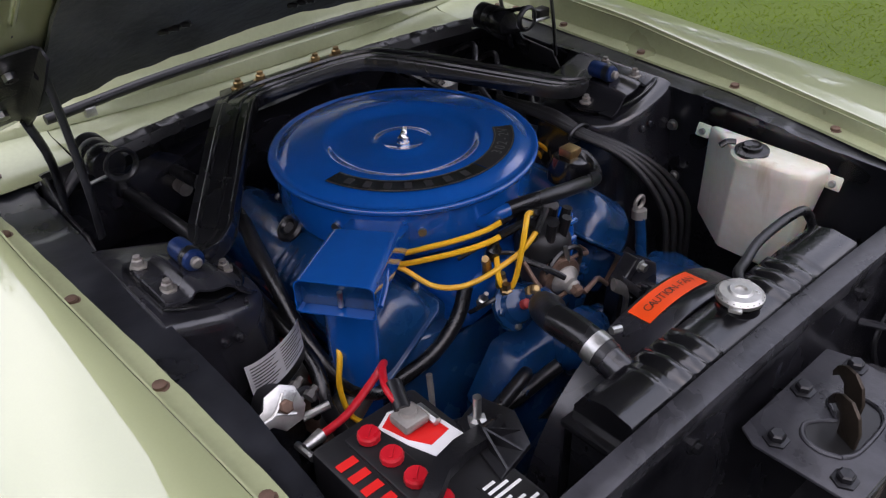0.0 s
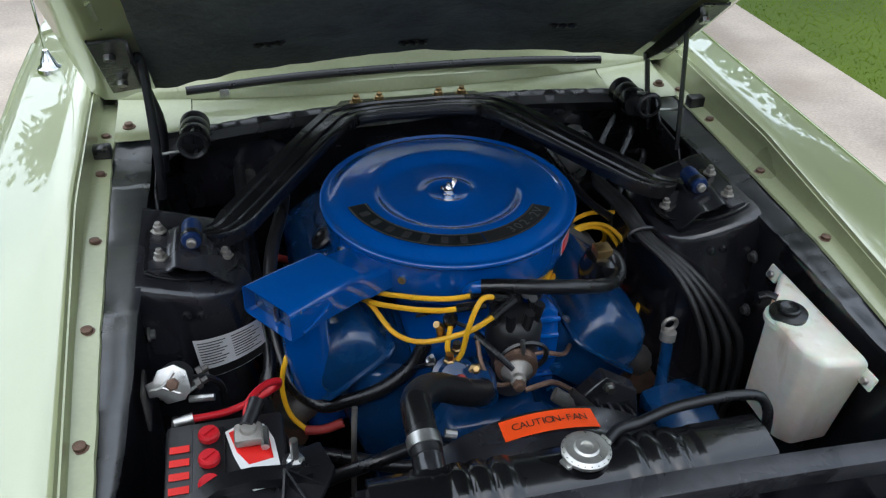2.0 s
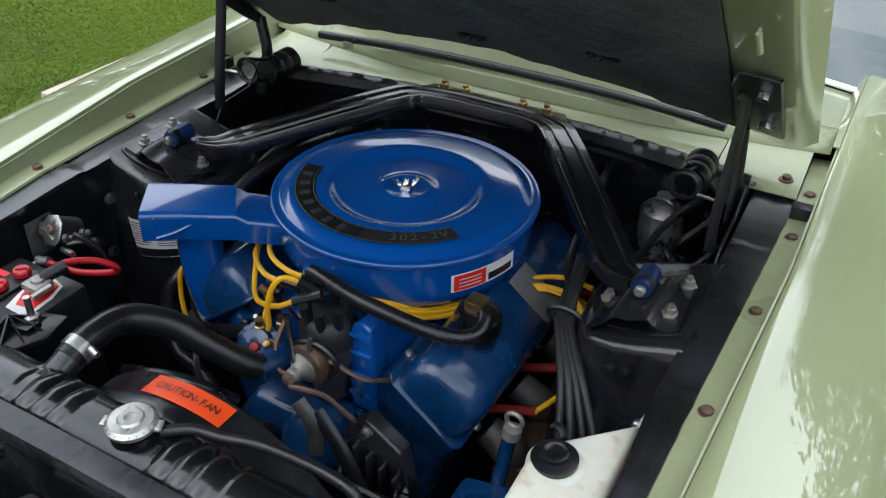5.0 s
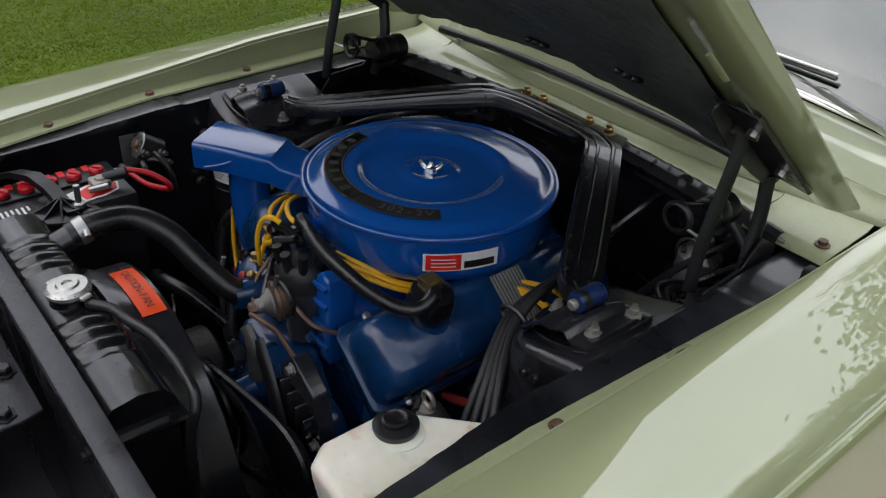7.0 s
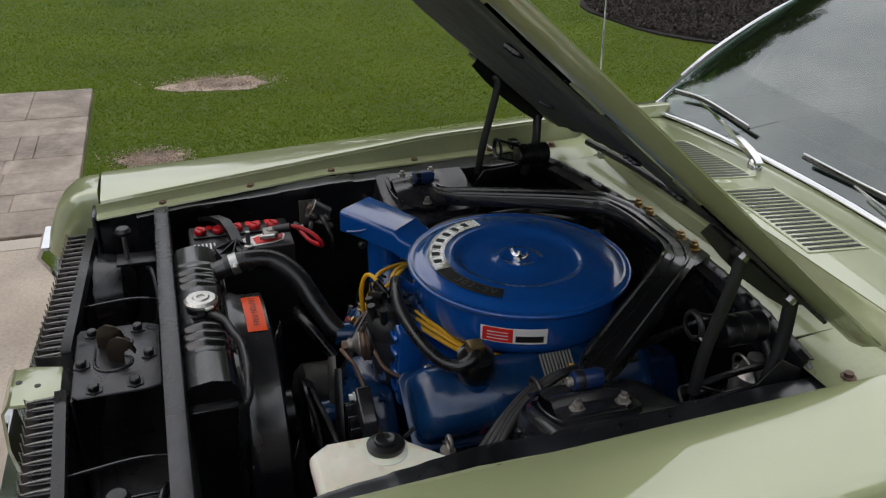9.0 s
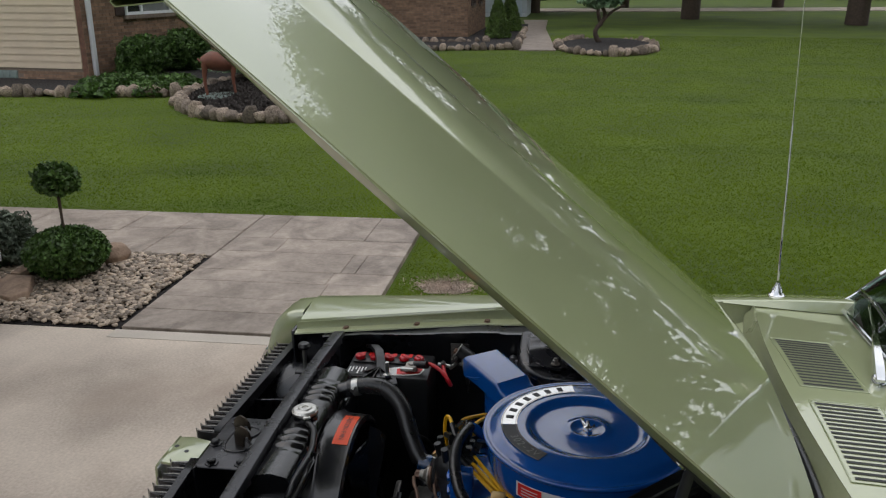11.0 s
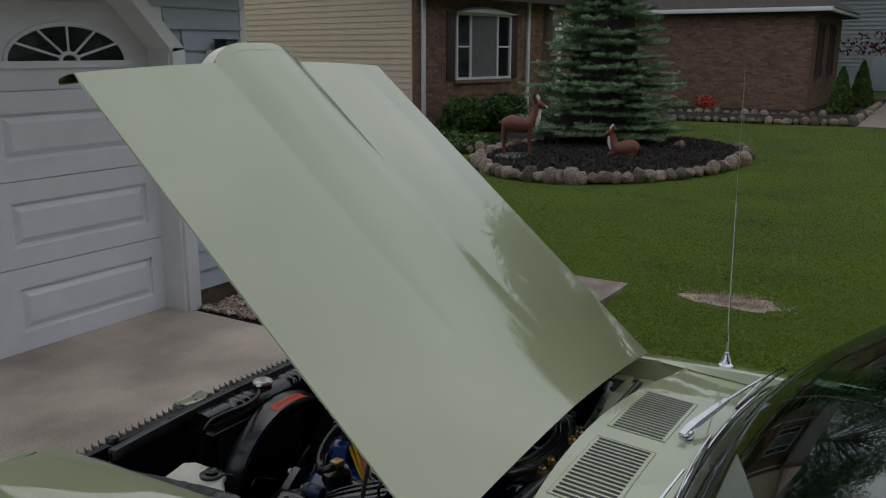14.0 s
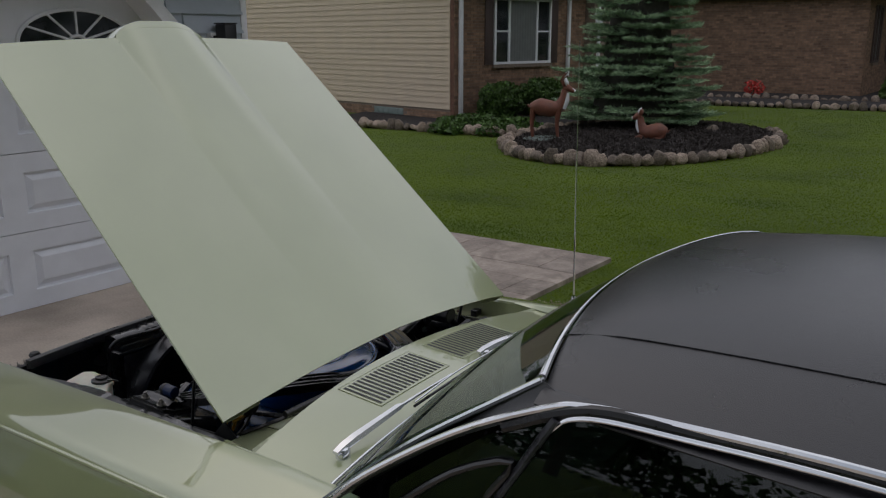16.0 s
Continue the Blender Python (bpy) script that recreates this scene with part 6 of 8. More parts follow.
for i in range(6):
    tb.box((-0.397, -0.656 + i * 0.009, 0.8462), (-0.356 - 0.012 * (i % 3), -0.652 + i * 0.009, 0.8468))
part("label_print", tb, DECAL_WHITE, ba)
for i in range(8):
    yy = -0.468 - i * 0.0235
    part("print_block", Geo().box((-0.498, yy - 0.0120, 0.8455), (-0.472, yy, 0.8463)), DECAL_RED, ba)
tm = part("terminal", Geo().lathe([(0.014, 0.0), (0.012, 0.02), (0.010, 0.024)], pose(-0.392, -0.475, 0.846), 16), CAST, ba)
part("terminal_clamp", Geo().box((-0.412, -0.495, 0.851), (-0.374, -0.460, 0.866)), CAST, tm, bevel=0.005)
part("clamp_bolt", Geo().tube([(-0.372, -0.505, 0.858), (-0.372, -0.47, 0.858)], 0.006, 6), ZINC, tm)
hd = thing("battery_holddown", (-0.40, -0.6, 0.85), "dark grey battery hold-down bar with ribs", "battery clamp")
part("bar", Geo().loft([[(x, y - 0.014, z), (x, y - 0.012, z + 0.012), (x, y + 0.012, z + 0.012), (x, y + 0.014, z)] for x, y, z in ((-0.52, -0.625, 0.85), (-0.47, -0.60, 0.872), (-0.43, -0.578, 0.876), (-0.39, -0.565, 0.866), (-0.34, -0.555, 0.848), (-0.315, -0.55, 0.846))], caps=True), BLACK_MATT, hd, smooth=50)
part("foot", Geo().prism([(-0.375, -0.615), (-0.31, -0.60), (-0.285, -0.55), (-0.30, -0.50), (-0.35, -0.515)], 0.838, 0.85), BLACK_MATT, hd, bevel=0.003)
for i in range(5):
    part("rib", Geo().prism([(0, 0), (0.05, 0), (0, 0.024)], -0.0015, 0.0015, Matrix.Translation((-0.35, -0.56, 0.85)) @ pose(0, 0, 0, 90, 0, -100 + 40 * i)), BLACK_MATT, hd)
part("stud", Geo().cyl((-0.335, -0.535, 0.845), (-0.335, -0.535, 0.895), 0.0055, n=10), ZINC, hd)
part("nut", Geo().lathe([(0.012, 0), (0.012, 0.008), (0.007, 0.010)], pose(-0.335, -0.535, 0.852), 6), ZINC, hd, smooth=20)
rb = hose([(-0.395, -0.465, 0.868), (-0.388, -0.428, 0.872), (-0.366, -0.392, 0.864), (-0.346, -0.368, 0.846), (-0.356, -0.362, 0.826), (-0.412, -0.38, 0.815), (-0.448, -0.392, 0.820), (-0.475, -0.40, 0.827)], 0.0055, "red battery cable with silver lugs", RED, "battery cable")
part("lug", Geo().tube([(-0.470, -0.399, 0.827), (-0.497, -0.402, 0.826)], [0.009, 0.006], 10), ZINC, rb)
part("grey_boot", Geo().tube([(-0.394, -0.468, 0.864), (-0.378, -0.43, 0.873)], 0.011, 10), BLACK_MATT, rb)
so = thing("starter_solenoid", (-0.5, -0.36, 0.80), "starter relay with a bright cover on the inner fender", "starter relay")
RM = pose(-0.497, -0.36, 0.862, 58, -12, 0)
part("plate", Geo().prism([(-0.034, -0.010), (-0.022, -0.012), (-0.012, -0.026), (0.014, -0.027), (0.026, -0.014), (0.027, 0.014), (0.013, 0.027), (-0.012, 0.025), (-0.022, 0.012), (-0.034, 0.010)], 0, 0.003, RM), ZINC, so, bevel=0.001)
part("plate_rib", Geo().tube([RM @ Vector(q) for q in ((-0.030, 0.0, 0.003), (-0.012, 0.0, 0.004), (0.010, 0.016, 0.003))], 0.0022, 6, 4), ZINC, so)
part("plate_rib", Geo().tube([RM @ Vector(q) for q in ((-0.012, 0.0, 0.004), (0.010, -0.016, 0.003))], 0.0022, 6, 4), ZINC, so)
part("dome", Geo().lathe([(0.0095, 0.003), (0.0095, 0.009), (0.007, 0.011), (0.0, 0.0112)], RM @ pose(0.004, 0, 0), 6), RUST, so, "brown bolt head", smooth=20)
part("mounting_strip", Geo().box((-0.537, -0.385, 0.80), (-0.5325, -0.330, 0.872)), CAST_DARK, so, bevel=0.002)
for dy, dz in ((-0.012, 0.012), (0.022, 0.004), (0.030, -0.018)):
    part("terminal_nut", Geo().lathe([(0.0085, 0), (0.0085, 0.008), (0.005, 0.009), (0.005, 0.018)], pose(-0.462, -0.352 + dy, 0.846 + dz, 0, 75, 20), 6), CAST_DARK, so, smooth=20)
part("terminal_boot", Geo().tube([(-0.47, -0.34, 0.85), (-0.447, -0.335, 0.842), (-0.432, -0.325, 0.815), (-0.43, -0.32, 0.77)], 0.006, 8), RUBBER, so)
part("body", Geo().lathe([(0.026, -0.045), (0.026, 0.0)], pose(-0.497, -0.36, 0.862, 58, -12, 0), 20), BATT, so)
for dx, dy, dz in ((0.0, -0.045, -0.03), (0.035, 0.02, -0.01), (0.045, -0.01, -0.012)):
    part("stud", Geo().cyl((-0.497 + dx * 0.5, -0.36 + dy * 0.5, 0.845 + dz), (-0.497 + dx * 1.3, -0.36 + dy * 1.3, 0.850 + dz), 0.0055, n=8), ZINC, so)
tl = thing("tower_label", (-0.43, -0.2, 0.78), "silver printed information label on the shock tower", "label")
LB = [Vector((-0.474, -0.217, 0.821)), Vector((-0.364, -0.186, 0.828)), Vector((-0.360, -0.186, 0.757)), Vector((-0.466, -0.217, 0.739))]


def lab(u, v, off):
    p = LB[0].lerp(LB[1], u).lerp(LB[3].lerp(LB[2], u), v)
    return p + Vector((0.04, -1, 0.02)).normalized() * (off + 0.013 * math.sin(math.pi * u) ** 0.7)


def lab_patch(u0, v0, u1, v1, off):
    return Geo().grid(lambda u, v: lab(u, v, off), arange(u0, u1, 10), arange(v0, v1, 2))


part("sheet", lab_patch(0, 0, 1, 1, 0.002), mat("silver_label", (0.72, 0.72, 0.72), 0.45, 0.1, 0.1, 20, 90, 0.01), tl)
part("black_strip", lab_patch(0.0, 0.76, 1, 0.98, 0.0028), DECAL_BLACK, tl)
tg = Geo()
for i in range(9):
    for c0, c1 in ((0.05, 0.46 - 0.05 * (i % 3)), (0.54, 0.95 - 0.06 * ((i + 1) % 3))):
        g_ = lab_patch(c0, 0.08 + i * 0.07, c1, 0.105 + i * 0.07, 0.0028)
        tg.add(g_.v, g_.f)
part("print", tg, DECAL_BLACK, tl)

# ---- washer bottle ----
wb = thing("washer_bottle", (0.5, -0.4, 0.66), "milky white plastic washer bottle with a black cap", "washer bottle")
tank = []
for z, k in ((0.664, 0.93), (0.671, 1.0), (0.76, 1.0), (0.852, 1.0), (0.872, 0.985), (0.880, 0.90)):
    q = (z - 0.64) / 0.232
    plan = [(0.535, -0.285), (0.535, -0.50 - 0.035 * q), (0.47 - 0.02 * q, -0.502 - 0.035 * q), (0.452 - 0.022 * q, -0.48 - 0.03 * q), (0.452 - 0.022 * q, -0.385 - 0.022 * q)]
    tank.append([(0.49 + (x - 0.49) * k, -0.41 + (y + 0.41) * k, z - (0.014 * (x > 0.5) if z > 0.85 else 0)) for x, y in plan])
part("tank", Geo().loft(tank, True, True), WHITE_PLASTIC, wb, bevel=0.012, seg=3, smooth=60)
part("tank_boss", Geo().lathe([(0.038, 0), (0.037, 0.008), (0.032, 0.011)], pose(0.464, -0.416, 0.864), 28), WHITE_PLASTIC, wb)
for y, z in ((-0.276, 0.846), (-0.543, 0.836)):
    er = part("ear", Geo().prism([(-0.013, -0.015), (0.013, -0.015), (0.013, 0.015), (-0.013, 0.015)], 0, 0.006, pose(0.533, y, z, 0, -70, 0)), WHITE_PLASTIC, wb, bevel=0.004)
    part("screw", Geo().lathe([(0.007, 0), (0.007, 0.003), (0.005, 0.006)], pose(0.526, y, z, 0, -70, 0), 10), ZINC, er)
cp = part("cap", Geo().lathe([(0.029, 0), (0.030, 0.003), (0.030, 0.008), (0.024, 0.010), (0.018, 0.011), (0.018, 0.017), (0.015, 0.018), (0.011, 0.015), (0.0, 0.015)], pose(0.462, -0.416, 0.874, 0, -4, 0), 32), RUBBER, wb)
part("cap_tab", Geo().tube([(0.460, -0.384, 0.886), (0.450, -0.372, 0.886), (0.438, -0.366, 0.880)], 0.006, 8, flat=0.5), RUBBER, cp)

mc = thing("brake_reservoir", (0.385, 0.345, 0.75), "silver domed brake reservoir near the firewall", "brake reservoir")
part("dome", Geo().lathe([(0.04, 0.0), (0.043, 0.03), (0.043, 0.05), (0.04, 0.055), (0.041, 0.08), (0.028, 0.095), (0.020, 0.10), (0.018, 0.115), (0.0, 0.118)], pose(0.385, 0.335, 0.735), 28), SILVER, mc, smooth=40)
part("bail_wire", Geo().tube([(0.343, 0.335, 0.76), (0.35, 0.31, 0.83), (0.385, 0.30, 0.858), (0.42, 0.31, 0.83), (0.427, 0.335, 0.76)], 0.003, 6), ZINC, mc)
part("booster", Geo().lathe([(0.05, 0), (0.1, 0.02), (0.1, 0.05), (0.05, 0.07)], pose(0.385, 0.40, 0.68, 90, 0, 0), 28), BLACK, mc)
part("pushrod_housing", Geo().box((0.34, 0.27, 0.68), (0.43, 0.36, 0.738)), BLACK, mc, bevel=0.01)
for i in range(4):
    hose([(0.40 + 0.02 * i, 0.28, 0.78 + 0.01 * i), (0.44, 0.22 - 0.03 * i, 0.80 + 0.02 * i), (0.47 + 0.01 * i, 0.15, 0.84 - 0.02 * i), (0.50, 0.2, 0.78 - 0.03 * i)], 0.004, "thin black wire by the firewall", category="wire", n=6)
hs_ = thing("heater_box", (-0.43, 0.36, 0.80), "black heater box bulge on the firewall", "heater box")
part("box", Geo().loft([[(x, 0.40 - 0.05 * k, 0.80 + z * k) for x, z in ((-0.50, -0.08), (-0.5, 0.05), (-0.44, 0.09), (-0.30, 0.09), (-0.25, 0.05), (-0.25, -0.08))] for k in (0.0, 0.7, 1.0)], True, True), BLACK, hs_, bevel=0.012)
for x in (-0.36, -0.28):
    part("hose_stub", Geo().cyl((x, 0.37, 0.80), (x, 0.32, 0.80), 0.014, n=12), CAST, hs_)
for i, (x0, y0, z0) in enumerate(((0.44, 0.30, 0.86), (0.47, 0.26, 0.84), (0.36, 0.30, 0.72), (0.49, 0.22, 0.80))):
    hose([(x0, y0 + 0.06, z0), (x0 + 0.02, y0, z0 + 0.03), (x0 - 0.03, y0 - 0.06, z0 - 0.02), (x0 - 0.05, y0 - 0.14, z0 - 0.06)], 0.007, "black hose bundled by the firewall", category="hose", n=8)
hose([(0.26, 0.37, 0.88), (0.28, 0.20, 0.86), (0.30, 0.05, 0.84), (0.33, -0.02, 0.83)], 0.008, "black wiring loom behind the air cleaner", category="wiring loom", n=8)
hose([(-0.36, -0.40, 0.60), (-0.30, -0.43, 0.68), (-0.22, -0.45, 0.73), (-0.14, -0.43, 0.73), (-0.09, -0.39, 0.68)], 0.011, "black hose across the engine front", category="hose", n=10)

# ---- garage ----
GY = -3.77
ga = thing("garage", (0.06, -4.0, 0), "grey sided garage with a white panelled door", "garage")
DX0, DX1, DH = -2.385, 2.505, 2.25
for a, b, c in ((DX0 - 0.012, DX0 + 0.02, DX0 - 0.115), (DX1 - 0.02, DX1 + 0.012, DX1)):
    part("opening_jamb", Geo().box((a, GY - 0.25, -0.02), (b, GY - 0.001, 2.02)), TRIM_WHITE, ga)
    part("door_trim", Geo().box((c, GY - 0.02, -0.02), (c + 0.115, GY + 0.03, 1.96)), TRIM_WHITE, ga, bevel=0.004)
top = Geo()
for s, x in ((1, DX0), (-1, DX1)):
    top.add([(x - s * 0.115, GY + y, 1.95) for y in (-0.02, 0.03)] + [(x + s * 0.22, GY + y, 2.30) for y in (-0.02, 0.03)] + [(x + s * 0.32, GY + y, 2.27) for y in (0.03, -0.02)] + [(x, GY + y, 1.93) for y in (0.03, -0.02)],
            [(0, 1, 3, 2), (2, 3, 4, 5), (5, 4, 6, 7), (7, 6, 1, 0), (1, 6, 4, 3), (0, 2, 5, 7)])
    top.prism([(x, 1.93), (x + s * 0.32, 2.27), (x, 2.27)][::s], 0, 0.24, Matrix(((1, 0, 0, 0), (0, 0, -1, GY - 0.005), (0, 1, 0, 0), (0, 0, 0, 1))))
top.box((DX0 + 0.2, GY - 0.25, 2.27), (DX1 - 0.2, GY + 0.03, 2.38))
part("door_head", top, TRIM_WHITE, ga, smooth=0)
gd = part("garage_door", Geo().box((DX0, GY - 0.27, 0.0), (DX1, GY - 0.232, DH + 0.06)), DOOR_WHITE, ga, "white raised-panel garage door")
PY = GY - 0.232
part("door_seal", Geo().box((DX0, GY - 0.262, -0.004), (DX1, GY - 0.222, 0.022)), RUBBER, gd)
NC, SH = 4, 0.5625
cwid = (DX1 - DX0) / NC
for r in range(4):
    z0 = r * SH
    lo_, hi_ = z0 + 0.003, z0 + SH - 0.003
    if r < 3:
        part("section_rail", Geo().box((DX0 + 0.005, PY, lo_), (DX1 - 0.005, PY + 0.028, z0 + 0.13)), DOOR_WHITE, gd, smooth=0)
        part("section_rail", Geo().box((DX0 + 0.005, PY, z0 + 0.425), (DX1 - 0.005, PY + 0.028, hi_)), DOOR_WHITE, gd, smooth=0)
        for c in range(NC + 1):
            a, b = DX0 + c * cwid - 0.04, DX0 + c * cwid + 0.13
            part("section_stile", Geo().box((max(a, DX0 + 0.005), PY, z0 + 0.13), (min(b, DX1 - 0.005), PY + 0.028, z0 + 0.425)), DOOR_WHITE, gd, smooth=0)
    else:
        part("section", Geo().box((DX0 + 0.005, PY, lo_), (DX1 - 0.005, PY + 0.012, hi_)), DOOR_WHITE, gd, bevel=0.004)
    for c in range(NC):
        x0, x1 = DX0 + c * cwid + 0.13, DX0 + (c + 1) * cwid - 0.04
        if r < 3:
            a, b = z0 + 0.13, z0 + 0.425
            g = Geo().loft([[(x0 + o, PY + d, a + o), (x1 - o, PY + d, a + o), (x1 - o, PY + d, b - o), (x0 + o, PY + d, b - o)] for o, d in ((0, 0.028), (0.006, 0.004), (0.022, 0.002), (0.060, 0.026), (0.066, 0.0275))], True)
            g.f.append((len(g.v) - 4, len(g.v) - 3, len(g.v) - 2, len(g.v) - 1))
            part("panel", g, DOOR_WHITE, gd, smooth=0)
        else:
            cx, zc, R = (x0 + x1) / 2, 1.872, 0.447
            el = 0.235 / 0.447
            fl = part("fan_window", Geo().prism([(cx + R * math.cos(a), zc + R * el * math.sin(a)) for a in arange(0, math.pi, 24)], 0, 0.016, Matrix(((1, 0, 0, 0), (0, 0, 1, PY), (0, 1, 0, 0), (0, 0, 0, 1)))), DARK_GLASS, gd)
            fr = Geo()
            fr.tube([(cx + R * math.cos(a), PY + 0.018, zc + R * el * math.sin(a)) for a in arange(0, math.pi, 24)], 0.016, 6, 2)
            fr.box((cx - R - 0.05, PY + 0.010, zc - 0.045), (cx + R + 0.05, PY + 0.03, zc))
            for k in range(1, 6):
                a = k * math.pi / 6
                fr.tube([(cx + 0.06 * math.cos(a), PY + 0.02, zc + 0.04 * math.sin(a)), (cx + R * math.cos(a), PY + 0.02, zc + R * el * math.sin(a))], 0.009, 6)
            fr.tube([(cx + 0.065 * math.cos(a), PY + 0.02, zc + 0.05 * math.sin(a)) for a in arange(0, math.pi, 10)], 0.014, 6, 2)
            part("fan_muntins", fr, DOOR_WHITE, fl)
part("wall_core", Geo().box((DX0 - 0.70, -11.0, 0.14), (DX0 - 0.02, GY - 0.012, 2.6)).box((DX1 + 0.02, -11.0, 0.14), (DX1 + 0.7, GY - 0.012, 2.6)).box((DX0 - 0.02, -11.0, 2.30), (DX1 + 0.02, GY - 0.012, 2.6)), SIDING_GREY, ga, smooth=0)
for i in range(16):
    z0 = 0.14 + i * 0.15
    for a, b in (((DX0 - 0.70, DX0 - 0.115), (DX1 + 0.115, DX1 + 0.7)) if z0 < 1.95 else ((DX0 - 0.70, DX1 + 0.7),)):
        if 1.95 <= z0 < 2.38:
            for aa, bb in ((DX0 - 0.70, DX0 - 0.115 + max(0, z0 - 1.93) * 0.98), (DX1 + 0.115 - max(0, z0 - 1.93) * 0.98, DX1 + 0.7)):
                part("siding_board", Geo().add([(aa, GY - 0.012, z0), (bb, GY - 0.012, z0), (bb, GY + 0.024, z0), (aa, GY + 0.024, z0), (aa, GY - 0.012, z0 + 0.152), (bb, GY - 0.012, z0 + 0.152), (bb, GY, z0 + 0.152), (aa, GY, z0 + 0.152)], [(0, 1, 2, 3), (3, 2, 6, 7), (0, 3, 7, 4), (1, 5, 6, 2), (4, 7, 6, 5)]), SIDING_GREY, ga, smooth=0)
        else:
            part("siding_board", Geo().add([(a, GY - 0.012, z0), (b, GY - 0.012, z0), (b, GY + 0.024, z0), (a, GY + 0.024, z0), (a, GY - 0.012, z0 + 0.152), (b, GY - 0.012, z0 + 0.152), (b, GY, z0 + 0.152), (a, GY, z0 + 0.152)], [(0, 1, 2, 3), (3, 2, 6, 7), (0, 3, 7, 4), (1, 5, 6, 2), (4, 7, 6, 5)]), SIDING_GREY, ga, smooth=0)
part("corner_trim", Geo().box((DX0 - 0.745, GY - 0.05, 0.14), (DX0 - 0.685, GY + 0.02, 2.6)), TRIM_WHITE, ga, bevel=0.003)
part("foundation", Geo().box((DX0 - 0.69, -11.0, -0.1), (DX0 - 0.12, GY - 0.004, 0.14)), mat("brown_foundation_brick", (0.115, 0.08, 0.06), 0.9, 0, 0.35, 14, 60, 0.4), ga, bevel=0.004)
part("roof", Geo().add([(DX0 - 1.0, GY + 0.4, 2.56), (DX1 + 1.0, GY + 0.4, 2.56), (DX1 + 1.0, -7.6, 3.9), (DX0 - 1.0, -7.6, 3.9), (DX1 + 1.0, -11.6, 2.56), (DX0 - 1.0, -11.6, 2.56)], [(0, 1, 2, 3), (3, 2, 4, 5), (0, 3, 5), (1, 4, 2), (0, 5, 4, 1)]), SHINGLE, ga, smooth=0)
lp = thing("wall_lantern", (-2.85, GY + 0.05, 1.86), "black box wall lantern on the garage siding", "wall lantern")
fr = Geo()
for a, b, c, d in ((-2.835, 1.70, -2.812, 1.945), (-2.738, 1.70, -2.715, 1.945), (-2.812, 1.70, -2.738, 1.724), (-2.812, 1.921, -2.738, 1.945)):
    fr.box((a, GY + 0.01, b), (c, GY + 0.055, d))
part("back_plate", fr, TRIM_WHITE, lp, "white square mounting frame", smooth=0)
part("inset", Geo().box((-2.812, GY + 0.005, 1.724), (-2.738, GY + 0.028, 1.921)), DECAL_BLACK, lp)
part("arm", Geo().box((-2.80, GY + 0.028, 1.80), (-2.765, GY + 0.08, 1.84)), DECAL_BLACK, lp, bevel=0.004)
part("lantern", Geo().box((-2.885, GY + 0.05, 1.69), (-2.768, GY + 0.17, 2.01)), BATT, lp, bevel=0.006)
part("lantern_cap", Geo().box((-2.892, GY + 0.043, 2.01), (-2.761, GY + 0.177, 2.022)), BATT, lp, bevel=0.004)

def island_mat(name, col, rough, spread):
    m = mat(name, col, rough, 0, 0.25, 9, 60, 0.2)
    n, l = m.node_tree.nodes, m.node_tree.links
    p = n["Principled BSDF"]
    src = p.inputs["Base Color"].links[0].from_socket
    ge, hs, mr = n.new("ShaderNodeNewGeometry"), n.new("ShaderNodeHueSaturation"), n.new("ShaderNodeMapRange")
    mr.inputs["To Min"].default_value, mr.inputs["To Max"].default_value = 1 - spread, 1 + spread
    l.new(ge.outputs["Random Per Island"], mr.inputs["Value"])
    l.new(mr.outputs[0], hs.inputs["Value"])
    l.new(src, hs.inputs["Color"])
    l.new(hs.outputs["Color"], p.inputs["Base Color"])
    return m


NEEDLE = island_mat("spruce_needles", (0.19, 0.30, 0.165), 0.75, 0.5)
# tip needles are paler: brightness of sky-lit bough tops put into the colour
NEEDLE_TIP = island_mat("spruce_lit_tips", (0.31, 0.43, 0.25), 0.75, 0.4)
LEAF_BOX = island_mat("boxwood_leaves", (0.058, 0.115, 0.018), 0.6, 0.5)
LEAF_RED = island_mat("maroon_leaf_mix", (0.085, 0.02, 0.02), 0.7, 0.5)
# paler than LEAF: light that these crowns lack is put into the colour
LEAF_FAR_BRIGHT = island_mat("brightened_far_leaf_mix", (0.10, 0.16, 0.05), 0.7, 0.45)
LEAF = island_mat("leaf_mix", (0.035, 0.08, 0.018), 0.7, 0.5)

# ---- river stones and shrubs by the garage ----
rnd = random.Random(11)


def pebble_mesh(seed, level=2):
    r = random.Random(seed)
    g = Geo()
    k = [(r.uniform(0.9, 1.4), r.uniform(0.7, 1.0), r.uniform(0.38, 0.6))]
    bm = bmesh.new()
    bmesh.ops.create_icosphere(bm, subdivisions=level, radius=1)
    for v in bm.verts:
        f = 1 + 0.16 * noise.noise(v.co * 1.5 + Vector((seed * 3.1, 0, 0)))
        v.co = Vector((v.co.x * k[0][0] * f, v.co.y * k[0][1] * f, v.co.z * k[0][2] * f))
    me = bpy.data.meshes.new("stone")
    bm.to_mesh(me)
    bm.free()
    me.shade_smooth()
    return me


def geo_of(me):
    return [tuple(v.co) for v in me.vertices], [tuple(p.vertices) for p in me.polygons]


